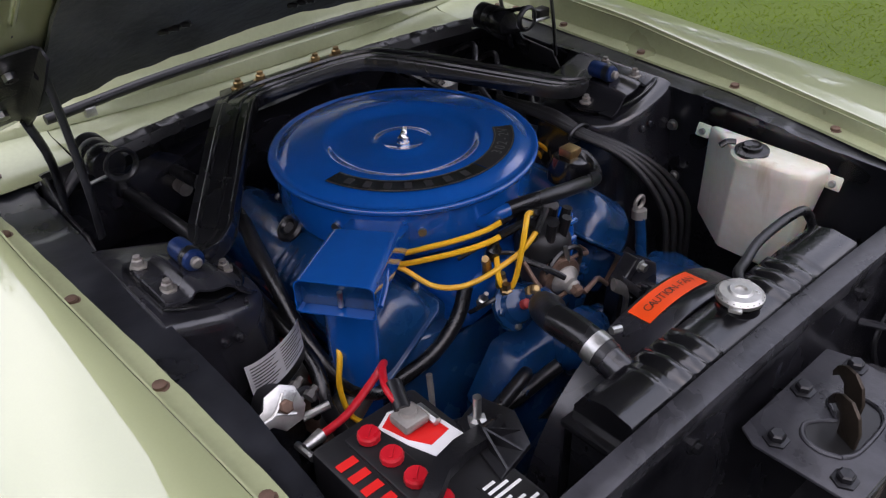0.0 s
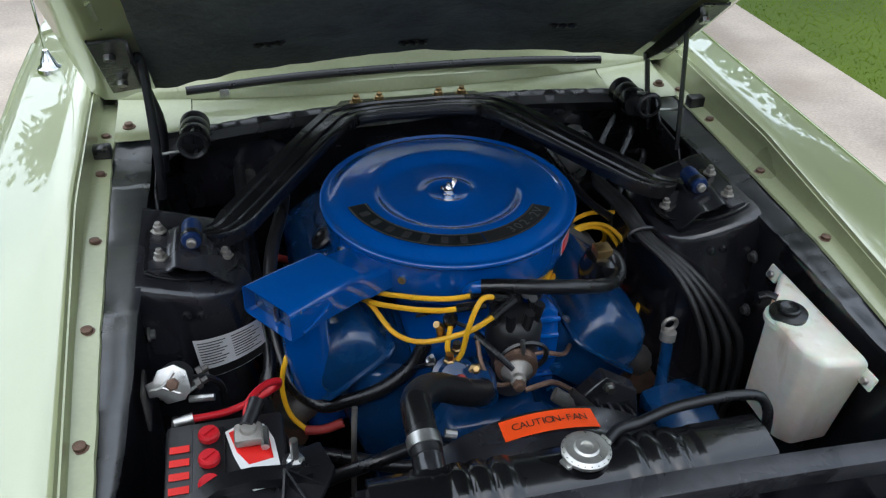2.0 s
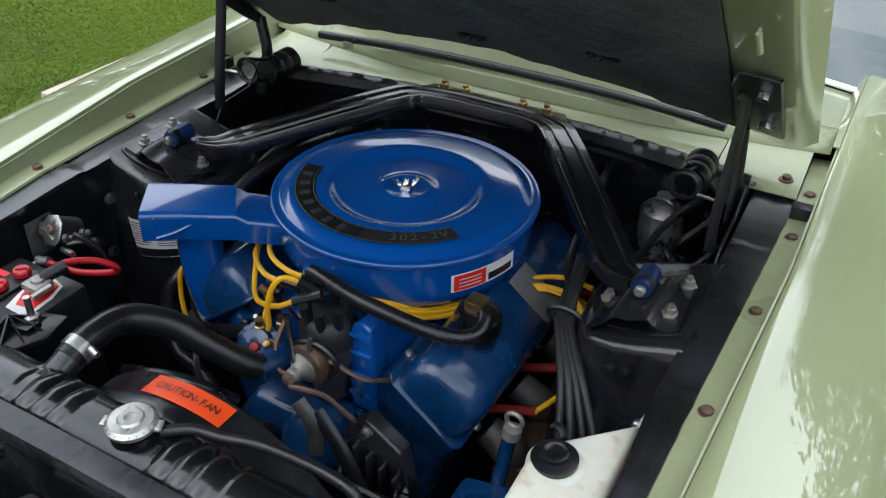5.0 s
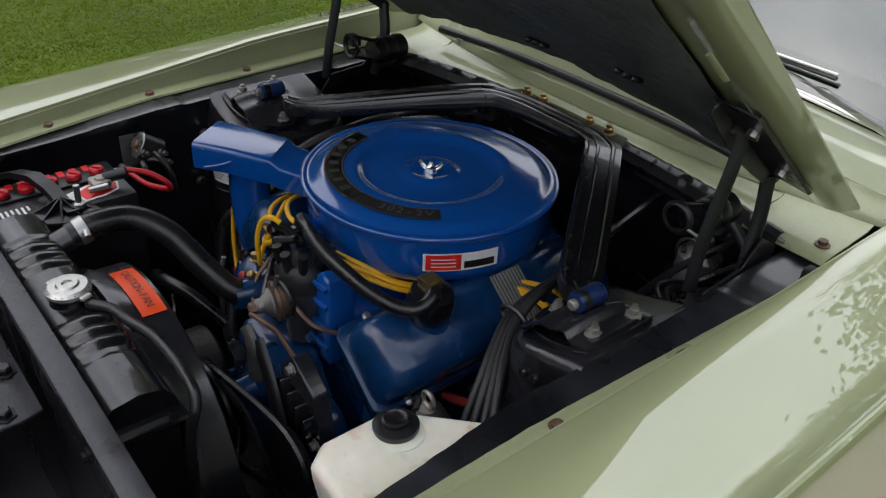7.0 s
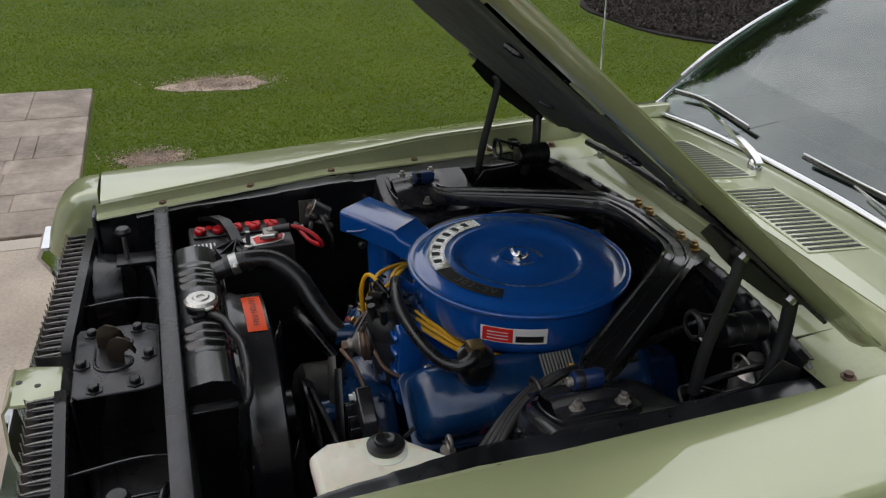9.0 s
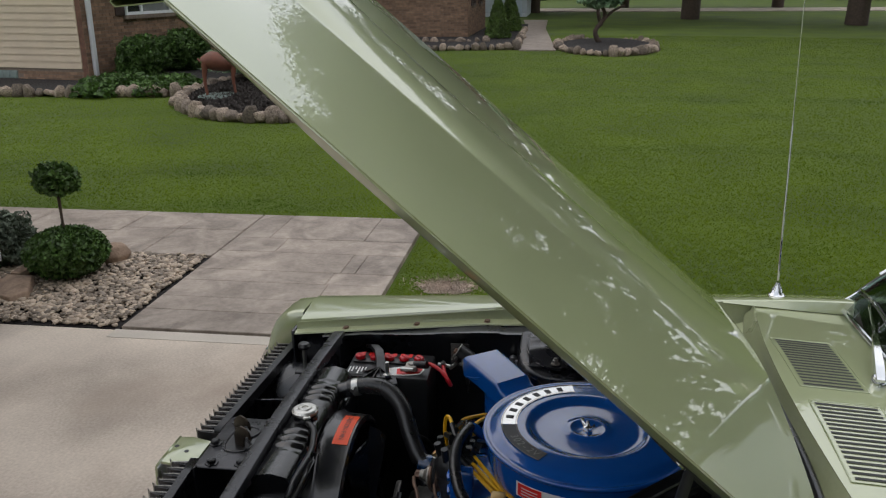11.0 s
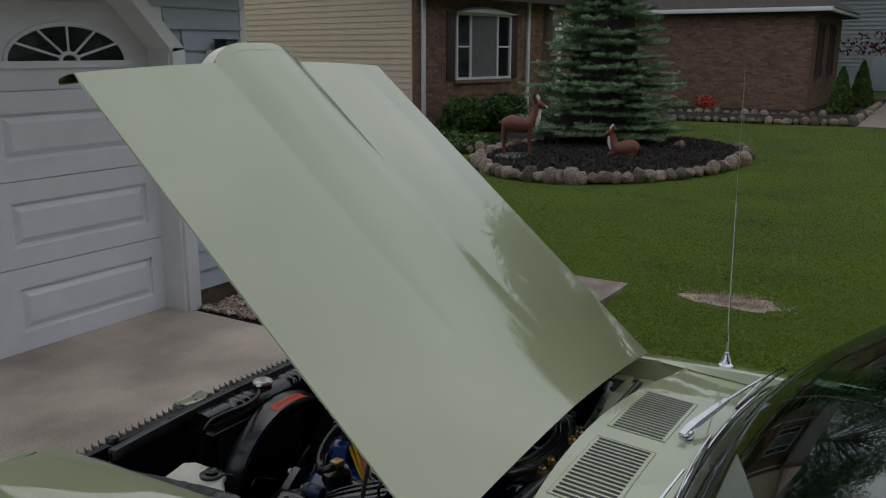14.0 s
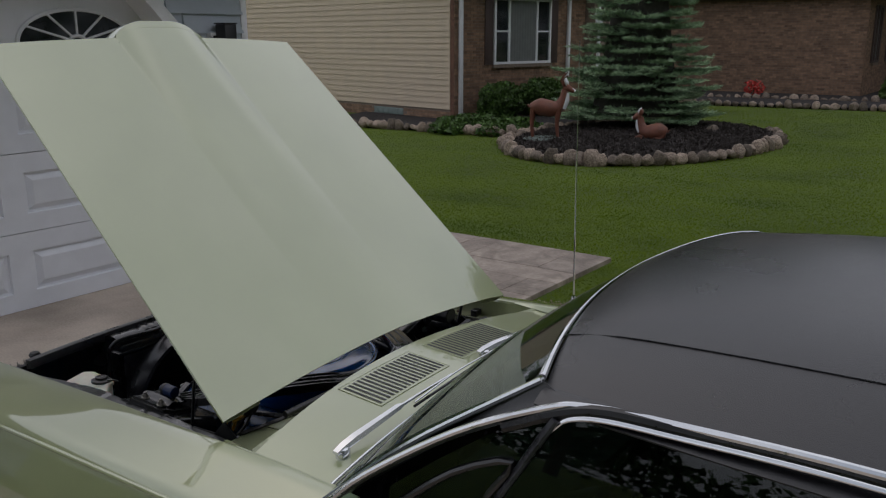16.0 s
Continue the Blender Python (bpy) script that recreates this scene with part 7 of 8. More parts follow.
STONES = [pebble_mesh(i) for i in range(6)]
SMALL = [pebble_mesh(i, 1) for i in range(6)]
bedg = tagged(new("gravel_bed"), "bed of mixed river stones beside the garage", "gravel bed", kind="structure")
part("bed_soil", Geo().prism([(-2.45, -2.58), (-3.77, -2.58), (-3.77, -4.6), (-3.1, -4.6), (-3.1, -3.78), (-2.45, -3.78)], -0.029, -0.006), MULCH, bedg, smooth=0)
for me in STONES:
    me.materials.append(PEBBLE)
n = 0
joined = Geo()
while n < 5200:
    x, y = rnd.uniform(-3.76, -2.47), rnd.uniform(-4.5, -2.6)
    if y < -3.72 and x > -3.13:
        continue
    s = rnd.uniform(0.011, 0.027)
    me = STONES[n % 6]
    M = pose(x, y, 0.004 + rnd.uniform(0, 0.018), rnd.uniform(-18, 18), rnd.uniform(-18, 18), rnd.uniform(0, 360)) @ Matrix.Diagonal((s, s, s, 1))
    if n < 300:
        ob = new("stone", me)
        ob.matrix_world = M
        ob.parent = bedg
    else:
        v, f = geo_of(SMALL[n % 6])
        joined.add(v, f, M)
    n += 1
PEB2 = island_mat("river_pebble_mix", (0.36, 0.285, 0.215), 0.6, 0.62)
part("stones", joined, PEB2, bedg, kind="stuff", smooth=60)
ROCK = mat("sandstone", (0.23, 0.15, 0.10), 0.85, 0, 0.3, 9, 60, 0.4, col2=(0.30, 0.21, 0.15))
rk_ = Geo().loft([[(-2.86, -3.73, 0.0), (-2.70, -3.42, 0.0), (-2.80, -3.36, 0.0), (-3.02, -3.45, 0.0), (-3.06, -3.66, 0.0)], [(-2.85, -3.72, 0.035), (-2.71, -3.43, 0.05), (-2.81, -3.37, 0.065), (-3.01, -3.46, 0.09), (-3.05, -3.66, 0.075)], [(-2.88, -3.69, 0.045), (-2.77, -3.46, 0.06), (-2.83, -3.41, 0.075), (-2.98, -3.49, 0.10), (-3.01, -3.63, 0.085)]], True, True)
lone("flat_rock", rk_, ROCK, "flat brown sandstone slab in the gravel", "rock", bevel=0.006)
lone("edging_stone", Geo().loft([[(x, y - 0.04, -0.01), (x, y - 0.036, h), (x, y + 0.03, h - 0.006), (x, y + 0.045, -0.01)] for x, y, h in ((-3.06, -3.62, 0.085), (-3.25, -3.60, 0.10), (-3.46, -3.55, 0.095), (-3.58, -3.50, 0.08))], caps=True), ROCK, "long brown edging stone behind the clipped shrub", "rock", bevel=0.008)
lone("round_rock", Geo().lathe([(0.02, -0.02), (0.10, 0.0), (0.12, 0.06), (0.08, 0.12), (0.02, 0.135)], pose(-3.60, -3.22, 0.0), 9), ROCK, "rounded brown rock beside the clipped shrub", "rock", bevel=0.01)


def leaf_cloud(center, radii, count, size, seed, wob=0.15, shell=0.55, tri=True):
    """Many small leaves in an uneven ellipsoid, as one mesh."""
    rg = np.random.RandomState(seed)
    d = rg.normal(size=(count, 3))
    d /= np.linalg.norm(d, axis=1)[:, None]
    rad = shell + (1 - shell) * rg.rand(count) ** 0.5
    w = np.array([1 + wob * noise.noise(Vector(q) * 2.6 + Vector((seed, 0, 0))) for q in d])
    c = d * (rad * w)[:, None] * np.array(radii) + np.array(center)
    return scatter_leaves(c, size, rg)


def scatter_leaves(c, size, rg, stretch=1.9, drop=0.0):
    count = len(c)
    u = rg.normal(size=(count, 3))
    u /= np.linalg.norm(u, axis=1)[:, None]
    w = rg.normal(size=(count, 3))
    w -= (w * u).sum(1)[:, None] * u
    w /= np.linalg.norm(w, axis=1)[:, None]
    s = size * (0.6 + 0.8 * rg.rand(count))[:, None]
    v = np.empty((count, 4, 3))
    v[:, 0], v[:, 1], v[:, 2], v[:, 3] = c - u * s * stretch / 2, c + w * s / 2, c + u * s * stretch / 2, c - w * s / 2
    g = Geo()
    g.v = [tuple(q) for q in v.reshape(-1, 3).tolist()]
    g.f = [(4 * i, 4 * i + 1, 4 * i + 2, 4 * i + 3) for i in range(count)]
    return g


def plain(name, geo, material, parent=None, label="", kind=""):
    me = bpy.data.meshes.new(name)
    me.from_pydata(geo.v, [], geo.f)
    me.materials.append(material)
    ob = new(name, me)
    if parent:
        ob.parent = parent
        ob.matrix_parent_inverse = Matrix.Translation(parent.location).inverted()
    return tagged(ob, label, kind=kind)


tp = thing("topiary", (-3.32, -3.42, 0), "clipped boxwood ball with a small topiary standard", "topiary shrub")
plain("lower_ball", leaf_cloud((-3.26, -3.36, 0.175), (0.275, 0.27, 0.165), 11000, 0.018, 3, 0.06, 0.72), LEAF_BOX, tp)
part("core", Geo().lathe([(0.02, 0.0), (0.17, 0.05), (0.22, 0.16), (0.16, 0.27), (0.02, 0.31)], pose(-3.26, -3.36, 0.0), 16), LEAF, tp)
part("stem", Geo().tube([(-3.27, -3.36, 0.25), (-3.285, -3.375, 0.42), (-3.29, -3.38, 0.60)], [0.011, 0.009, 0.013], 8), BARK, tp)
plain("upper_ball", leaf_cloud((-3.29, -3.38, 0.665), (0.145, 0.145, 0.105), 4600, 0.020, 5, 0.3, 0.3), LEAF_BOX, tp)
sh = thing("shrub", (-3.45, -4.0, 0), "grey-green shrub at the garage corner", "shrub")
plain("crown", leaf_cloud((-3.42, -3.95, 0.18), (0.24, 0.22, 0.22), 6000, 0.02, 8, 0.35, 0.2), mat("grey_green_leaves", (0.06, 0.085, 0.05), 0.7, 0, 0.35, 5, 60, 0, col2=(0.14, 0.17, 0.12)), sh)

# ---- far side: beds, spruce, figures ----
BX, BY, BRX, BRY = -13.45, -4.45, 3.5, 2.2
mb = tagged(new("mulch_bed"), "raised black mulch bed edged with field stones", "flower bed", kind="structure")
sec = []
for r, z in ((0.0, 0.10), (0.4, 0.10), (0.8, 0.07), (0.97, 0.03), (1.02, -0.03)):
    sec.append([(BX + BRX * r * math.cos(a), BY + BRY * r * math.sin(a), z + 0.02 * noise.noise((r * 5 * math.cos(a), r * 5 * math.sin(a), 1))) for a in arange(0, 2 * math.pi, 60)])
part("mulch", Geo().loft(sec), MULCH, mb)


def stone_ring(parent, pts, smin, smax, seed):
    r = random.Random(seed)
    for i, (x, y) in enumerate(pts):
        me = STONES_BIG[r.randrange(6)]
        s = r.uniform(smin, smax)
        ob = new("stone", me)
        ob.matrix_world = pose(x, y, s * 0.45, r.uniform(-15, 15), r.uniform(-15, 15), r.uniform(0, 360)) @ Matrix.Diagonal((s * 1.15, s, s * r.uniform(0.9, 1.3), 1))
        ob.parent = parent


STONES_BIG = []
for i in range(6):
    rk = random.Random(70 + i)
    bm = bmesh.new()
    k = (rk.uniform(0.8, 1.25), rk.uniform(0.75, 1.0), rk.uniform(0.75, 1.15))
    for q in range(30):
        d = Vector((rk.gauss(0, 1), rk.gauss(0, 1), rk.gauss(0, 1))).normalized()
        bm.verts.new((d.x * k[0] * rk.uniform(0.85, 1.15), d.y * k[1], d.z * k[2]))
    bmesh.ops.convex_hull(bm, input=bm.verts)
    bmesh.ops.delete(bm, geom=[v for v in bm.verts if not v.link_faces], context="VERTS")
    bmesh.ops.bevel(bm, geom=list(bm.edges), offset=0.14, segments=1, profile=0.5, affect="EDGES", clamp_overlap=True)
    me = bpy.data.meshes.new("stone")
    bm.to_mesh(me)
    bm.free()
    me.shade_smooth()
    me.set_sharp_from_angle(angle=radians(50))
    me.materials.append(STONE)
    STONES_BIG.append(me)
stone_ring(mb, [(BX + BRX * 1.02 * math.cos(a), BY + BRY * 1.02 * math.sin(a)) for a in arange(-2.6, 2.4, 72)], 0.09, 0.15, 5)
stone_ring(mb, [(-14.85, -3.69)], 0.17, 0.18, 6)
m2 = tagged(new("mulch_bed"), "low black mulch bed in the lawn", "flower bed", kind="structure")
part("mulch", rough_disc(-6.55, 5.7, 1.95, 1.95, -0.028, -0.008, wob=0.1, seed=4.0), MULCH, m2)
stone_ring(m2, [(-8.1, 6.3)], 0.12, 0.18, 3)


# colour of a cone inside the crown: shade between the boughs, painted dark
CROWN_SHADE = mat("crown_shade_brown", (0.032, 0.030, 0.022), 0.95, 0, 0.5, 12, 60, 0.5)


def spruce(at, h, r, seed, tiers=24):
    tr_ = thing("spruce_tree", at, "dense blue-green spruce tree, in the mulch bed or only mirrored", "spruce tree")
    rg = np.random.RandomState(seed)
    part("trunk", Geo().tube([at, (at[0], at[1], at[2] + h * 0.5), (at[0], at[1], at[2] + h)], [0.13, 0.08, 0.02], 10), BARK, tr_)
    cs, dr, tip = [], [], []
    for i in range(tiers):
        z = 0.05 + 0.93 * (i / tiers)
        rr = r * (1 - z) ** 0.85 * (0.86 + 0.22 * rg.rand())
        nb = max(5, int(13 * (1 - z) + 5))
        for b in range(nb):
            a = 2 * math.pi * (b + rg.rand() * 0.9 + 0.5 * (i % 2)) / nb
            ln = rr * (0.80 + 0.34 * rg.rand())
            base, side = np.array([math.cos(a), math.sin(a), 0]), np.array([-math.sin(a), math.cos(a), 0])
            z0 = at[2] + h * (z + 0.009 * rg.normal())
            # a limb with side twigs, each clothed in needles
            for w in range(int(7 + 13 * ln / r)):
                t0 = 0.25 + 0.75 * rg.rand() ** 0.8
                sg = 1 if w % 2 else -1
                tl_ = ln * 0.42 * (1.1 - t0) + 0.10
                k = int(16 + 60 * tl_)
                q = rg.rand(k)
                u = ln * t0 + q * tl_ * 0.75
                p = np.array([at[0], at[1], 0])[None, :] + base * u[:, None] + side * (sg * q * tl_ * 0.75)[:, None] + rg.normal(size=(k, 3)) * np.array([0.022, 0.022, 0.012])
                p[:, 2] += z0 + 0.16 * ln * (u / ln) ** 2 - 0.20 * u + 0.03 * q
                cs.append(p)
                tip.append(t0 + 0.35 * q > 0.93)
                d = base * 0.75 + side * sg * 0.75
                dr.append(np.tile(d, (k, 1)) + rg.normal(size=(k, 3)) * np.array([0.55, 0.55, 0.32]) + np.array([0, 0, 0.22]))
    c, d = np.concatenate(cs), np.concatenate(dr)
    d /= np.linalg.norm(d, axis=1)[:, None]
    w = np.cross(d, rg.normal(size=d.shape) * np.array([0.6, 0.6, 1.0]) + np.array([0, 0, 0.9]))
    w /= np.linalg.norm(w, axis=1)[:, None]
    v = np.empty((len(c), 3, 3))
    v[:, 0], v[:, 1], v[:, 2] = c - w * 0.009, c + w * 0.009, c + d * 0.095
    lit_tips = np.concatenate(tip)
    part("crown_shade_core", Geo().lathe([(r * 0.55, 0.3), (r * 0.42, h * 0.25), (r * 0.26, h * 0.55), (0.03, h * 0.93)], pose(at[0], at[1], at[2]), 14), CROWN_SHADE, tr_)
    for name, pick, m in (("crown", ~lit_tips, NEEDLE), ("lit_tips", lit_tips, NEEDLE_TIP)):
        g = Geo()
        g.v = [tuple(q) for q in v[pick].reshape(-1, 3).tolist()]
        g.f = [(3 * i, 3 * i + 1, 3 * i + 2) for i in range(int(pick.sum()))]
        plain(name, g, m, tr_)
    return tr_


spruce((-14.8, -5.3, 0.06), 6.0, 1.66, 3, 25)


def deer(name, at, yaw, lying, label):
    """A garden figure: one plain mesh."""
    M = Matrix.Translation(at) @ pose(0, 0, 0, 0, 0, yaw) @ Matrix.Scale(0.56 if lying else 0.72, 4)
    g = Geo()
    z = 0.24 if lying else 0.72
    g.tube([M @ Vector(p) for p in ((-0.42, 0, z + 0.02), (-0.2, 0, z + 0.06), (0.1, 0, z + 0.02), (0.34, 0, z + 0.08))], [0.09, 0.16, 0.15, 0.10], 12)
    g.tube([M @ Vector(p) for p in ((0.28, 0, z + 0.06), (0.39, 0, z + 0.28), (0.43, 0, z + 0.50))], [0.11, 0.075, 0.06], 10)
    g.tube([M @ Vector(p) for p in ((0.38, 0, z + 0.53), (0.48, 0, z + 0.54), (0.60, 0, z + 0.48), (0.66, 0, z + 0.45))], [0.055, 0.072, 0.042, 0.03], 10)
    pale = Geo()
    pale.tube([M @ Vector(p) for p in ((0.38, 0, z + 0.04), (0.46, 0, z + 0.22), (0.482, 0, z + 0.42))], [0.065, 0.062, 0.045], 8)
    pale.tube([M @ Vector(p) for p in ((0.47, 0, z + 0.60), (0.60, 0, z + 0.525), (0.68, 0, z + 0.455))], [0.012, 0.018, 0.024], 8)
    for s in (-1, 1):
        g.tube([M @ Vector(p) for p in ((0.42, s * 0.045, z + 0.57), (0.40, s * 0.11, z + 0.66), (0.38, s * 0.15, z + 0.76))], [0.022, 0.036, 0.008], 8)
        pale.tube([M @ Vector(p) for p in ((0.455, s * 0.05, z + 0.60), (0.45, s * 0.10, z + 0.68), (0.42, s * 0.135, z + 0.80))], [0.014, 0.032, 0.008], 6)
        if lying:
            g.tube([M @ Vector(p) for p in ((0.25, s * 0.10, 0.16), (0.5, s * 0.12, 0.08), (0.3, s * 0.14, 0.05))], 0.035, 6)
            g.tube([M @ Vector(p) for p in ((-0.35, s * 0.12, 0.16), (-0.1, s * 0.2, 0.08), (-0.35, s * 0.2, 0.05))], 0.04, 6)
        else:
            for x in (-0.36, 0.28):
                g.tube([M @ Vector(p) for p in ((x, s * 0.08, z), (x - 0.03, s * 0.08, z * 0.5), (x, s * 0.08, 0.02))], [0.06, 0.03, 0.022], 8)
            g.tube([M @ Vector(p) for p in ((0.44, s * 0.03, z + 0.58), (0.34, s * 0.16, z + 0.74), (0.46, s * 0.19, z + 0.92))], [0.02, 0.015, 0.007], 6)
            g.tube([M @ Vector(p) for p in ((0.34, s * 0.16, z + 0.74), (0.5, s * 0.13, z + 0.84))], [0.014, 0.007], 6)
    g.tube([M @ Vector(p) for p in ((-0.45, 0, z + 0.06), (-0.52, 0, z + 0.12))], [0.03, 0.01], 6)
    ob = lone(name, g, DEER, label, "garden figure", smooth=60)
    bm = bmesh.new()
    bm.from_mesh(ob.data)
    vs_ = [bm.verts.new(q) for q in pale.v]
    for f in pale.f:
        bm.faces.new([vs_[i] for i in f]).material_index = 1
    bm.to_mesh(ob.data)
    bm.free()
    ob.data.materials.append(TRIM_WHITE)


deer("deer_figure", (-11.9, -5.75, 0.10), 112, False, "brown painted standing deer figure in the bed")
deer("deer_figure", (-12.75, -4.05, 0.08), 285, True, "brown painted lying deer figure in the bed")
lone("base_stone", rough_disc(-11.8, -5.8, 0.42, 0.32, 0.04, 0.11, wob=0.2, seed=2.0), mat("green_grey_stone", (0.12, 0.15, 0.13), 0.8, 0, 0.2, 8, 60, 0.2), "flat grey-green stone under the standing figure", "stone", bevel=0.015)

# ---- neighbour house ----
nh = thing("house", (-20, -12, 0), "brown brick and tan sided house", "house")
F, G = Vector((-0.985, 0.17)), Vector((-0.17, -0.985))


def wall_m(o, d):
    """Local x along d, y outwards, z up."""
    n_ = Vector((d.y, -d.x))
    return Matrix(((d.x, n_.x, 0, o[0]), (d.y, n_.y, 0, o[1]), (0, 0, 1, 0), (0, 0, 0, 1)))


BRICK_MIX = island_mat("brown_brick_courses", (0.245, 0.152, 0.098), 0.85, 0.3)


def brick_wall(parent, m, length, z0, z1, holes=()):
    """Backing of mortar and one brick a box, in running bond."""
    part("mortar_backing", Geo().box((0.012, -0.22, z0), (length - 0.012, -0.008, z1), m), MORTAR, parent, smooth=0)
    g = Geo()
    z, row = z0, 0
    while z + 0.06 < z1:
        x = -0.1 if row % 2 else 0.0
        while x < length:
            a, b = max(0, x), min(length, x + 0.2)
            if b - a > 0.03 and not any(h[0] - 0.05 < (a + b) / 2 < h[1] + 0.05 and h[2] < z + 0.03 < h[3] for h in holes):
                a, b, c = a, b, z + 0.058
                g.add([(a, -0.008, z), (b, -0.008, z), (b, 0, z), (a, 0, z), (a, -0.008, c), (b, -0.008, c), (b, 0, c), (a, 0, c)], [(0, 1, 2, 3), (3, 2, 6, 7), (0, 3, 7, 4), (1, 5, 6, 2), (4, 7, 6, 5)], m)
            x += 0.21
        z += 0.068
        row += 1
    plain("bricks", g, BRICK_MIX, parent, kind="stuff")


def house_window(parent, m, x0, x1, z0, z1, shutter=True, arch=False, frame_mat=None):
    fm = frame_mat or TRIM_WHITE
    w = part("window", Geo().box((x0, -0.03, z0), (x1, 0.012, z1), m), DARK_GLASS, parent)
    f = Geo()
    for a, b, c, d in ((x0 - 0.06, z0 - 0.06, x0, z1 + 0.06), (x1, z0 - 0.06, x1 + 0.06, z1 + 0.06), (x0, z0 - 0.06, x1, z0), (x0, z1, x1, z1 + 0.06)):
        f.box((a, -0.01, b), (c, 0.06, d), m)
    part("window_frame", f, fm, w, smooth=0)
    k = (x1 - x0) * 0.24
    for x in (x0 + k, x1 - k):
        part("mullion", Geo().box((x - 0.03, 0.0, z0), (x + 0.03, 0.05, z1), m), fm, w)
    for a, b in ((x0, x0 + k), (x1 - k, x1)):
        part("sash_rail", Geo().box((a, 0.0, (z0 + z1) / 2 - 0.02), (b, 0.04, (z0 + z1) / 2 + 0.02), m), fm, w)
    part("window_sill", Geo().box((x0 - 0.1, -0.01, z0 - 0.14), (x1 + 0.1, 0.07, z0 - 0.065), m), MORTAR, w)
    cur = Geo().loft([[(x0 + k + 0.03 + (x1 - x0 - 2 * k - 0.06) * i / 30, 0.016 + 0.004 * math.sin(i * 2.1), z) for z in (z0, z1)] for i in range(31)], m=m)
    part("curtain", cur, mat("grey_curtain", (0.16, 0.17, 0.16), 0.9), w)
    if shutter:
        for a in (x0 - 0.36, x1 + 0.08):
            s_ = part("shutter", Geo().box((a, 0.0, z0 - 0.06), (a + 0.28, 0.035, z1 + 0.06), m), SHUT, parent, bevel=0.006)
            part("shutter_panel", Geo().box((a + 0.05, 0.03, z0 + 0.02), (a + 0.23, 0.042, z1 - 0.02), m), SHUT, s_, bevel=0.004)
    if arch:
        part("window_hood", Geo().loft([[(x, y, z1 + 0.06 + 0.16 * math.sin(math.pi * (x - x0 + 0.1) / (x1 - x0 + 0.2)) * t) for x in arange(x0 - 0.1, x1 + 0.1, 16)] for y, t in ((0.20, 0.0), (0.19, 0.55), (0.10, 0.9), (0.0, 1.0))], m=m), TRIM_WHITE, w, solid=0.01)


SHUT = mat("brown_shutter", (0.075, 0.05, 0.045), 0.6)
E1 = (-14.31, -9.55)
MS, MF = wall_m(Vector(E1) + G * 9.0, -G), wall_m(E1, F)
# tan gable end on a brick base
part("gable_core", Geo().box((0, -0.3, -0.2), (8.9, -0.03, 4.6), MS), SIDING_TAN, nh, smooth=0)
for i in range(32):
    z = 0.26 + i * 0.137
    part("siding_board", Geo().add([(0, -0.03, z), (8.86, -0.03, z), (8.86, 0.016, z), (0, 0.016, z), (0, -0.03, z + 0.14), (8.86, -0.03, z + 0.14), (8.86, -0.004, z + 0.14), (0, -0.004, z + 0.14)], [(0, 1, 2, 3), (3, 2, 6, 7), (4, 7, 6, 5), (1, 5, 6, 2)], MS), SIDING_TAN, nh, smooth=0)
brick_wall(nh, MS, 8.9, -0.2, 0.25, ((6.05, 7.25, -0.15, 0.22),))
bw = part("basement_window", Geo().box((6.1, -0.02, -0.12), (7.2, 0.005, 0.2), MS), mat("glass_block", (0.22, 0.26, 0.25), 0.2), nh)
GBF = mat("glass_block_face", (0.25, 0.30, 0.28), 0.15)
for i in range(6):
    for j in range(2):
        part("glass_block", Geo().box((6.12 + i * 0.18, 0.0, -0.10 + j * 0.15), (6.285 + i * 0.18, 0.02, 0.035 + j * 0.15), MS), GBF, bw, bevel=0.012, seg=1)
part("corner_bricks", Geo().box((8.87, -0.3, -0.2), (8.99, 0.0, 4.6), MS), BRICK, nh)
# brick front with the picture window
brick_wall(nh, MF, 9.0, -0.1, 3.2, ((1.32, 3.4, 1.22, 2.85),))
house_window(nh, MF, 1.36, 3.36, 1.32, 2.75, True, True)
for x in (0.12, 4.1):
    part("downspout", Geo().box((x, 0.01, 0.12), (x + 0.09, 0.09, 3.3), MF), TRIM_WHITE, nh, bevel=0.01)
pr = part("stone_pier", Geo().box((4.9, -0.1, 0), (5.7, 0.30, 3.3), MF), MORTAR, nh, bevel=0.03)
rs = random.Random(31)
for i in range(60):
    s_ = rs.uniform(0.08, 0.14)
    ob = new("pier_stone", STONES_BIG[i % 6])
    ob.matrix_world = MF @ pose(rs.uniform(4.95, 5.65), 0.30, rs.uniform(0.1, 3.2), 90, rs.uniform(0, 360), 0) @ Matrix.Diagonal((s_ * 1.2, s_, s_ * 0.5, 1))
    ob.parent = pr
part("front_roof", Geo().add([(-0.6, 0.5, 3.25), (9.5, 0.5, 3.25), (9.5, -4.5, 5.6), (-0.6, -4.5, 5.6), (-0.6, 0.5, 3.1), (9.5, 0.5, 3.1)], [(0, 1, 2, 3), (4, 5, 1, 0)], MF), SHINGLE, nh)
# wing with its own hipped roof, turned and scaled to fit the camera's view
WC = (-28.2, -3.45)
MW = wall_m(Vector(WC) + Vector((0, -7.6)), Vector((0, 1))) @ Matrix.Diagonal((1.15, 1.0, 1.06, 1))
ME = wall_m((WC[0], WC[1] + 0.002), Vector((-1, 0))) @ Matrix.Diagonal((1.0, 1.0, 1.06, 1))
brick_wall(nh, MW, 6.61, -0.1, 2.95)
brick_wall(nh, ME, 6.5, -0.1, 2.95, ((1.3, 2.0, 1.0, 2.75), (3.9, 4.6, 1.0, 2.75)))
for x in (1.3, 3.9):
    house_window(nh, ME, x, x + 0.7, 1.05, 2.65, True, False, SHUT)
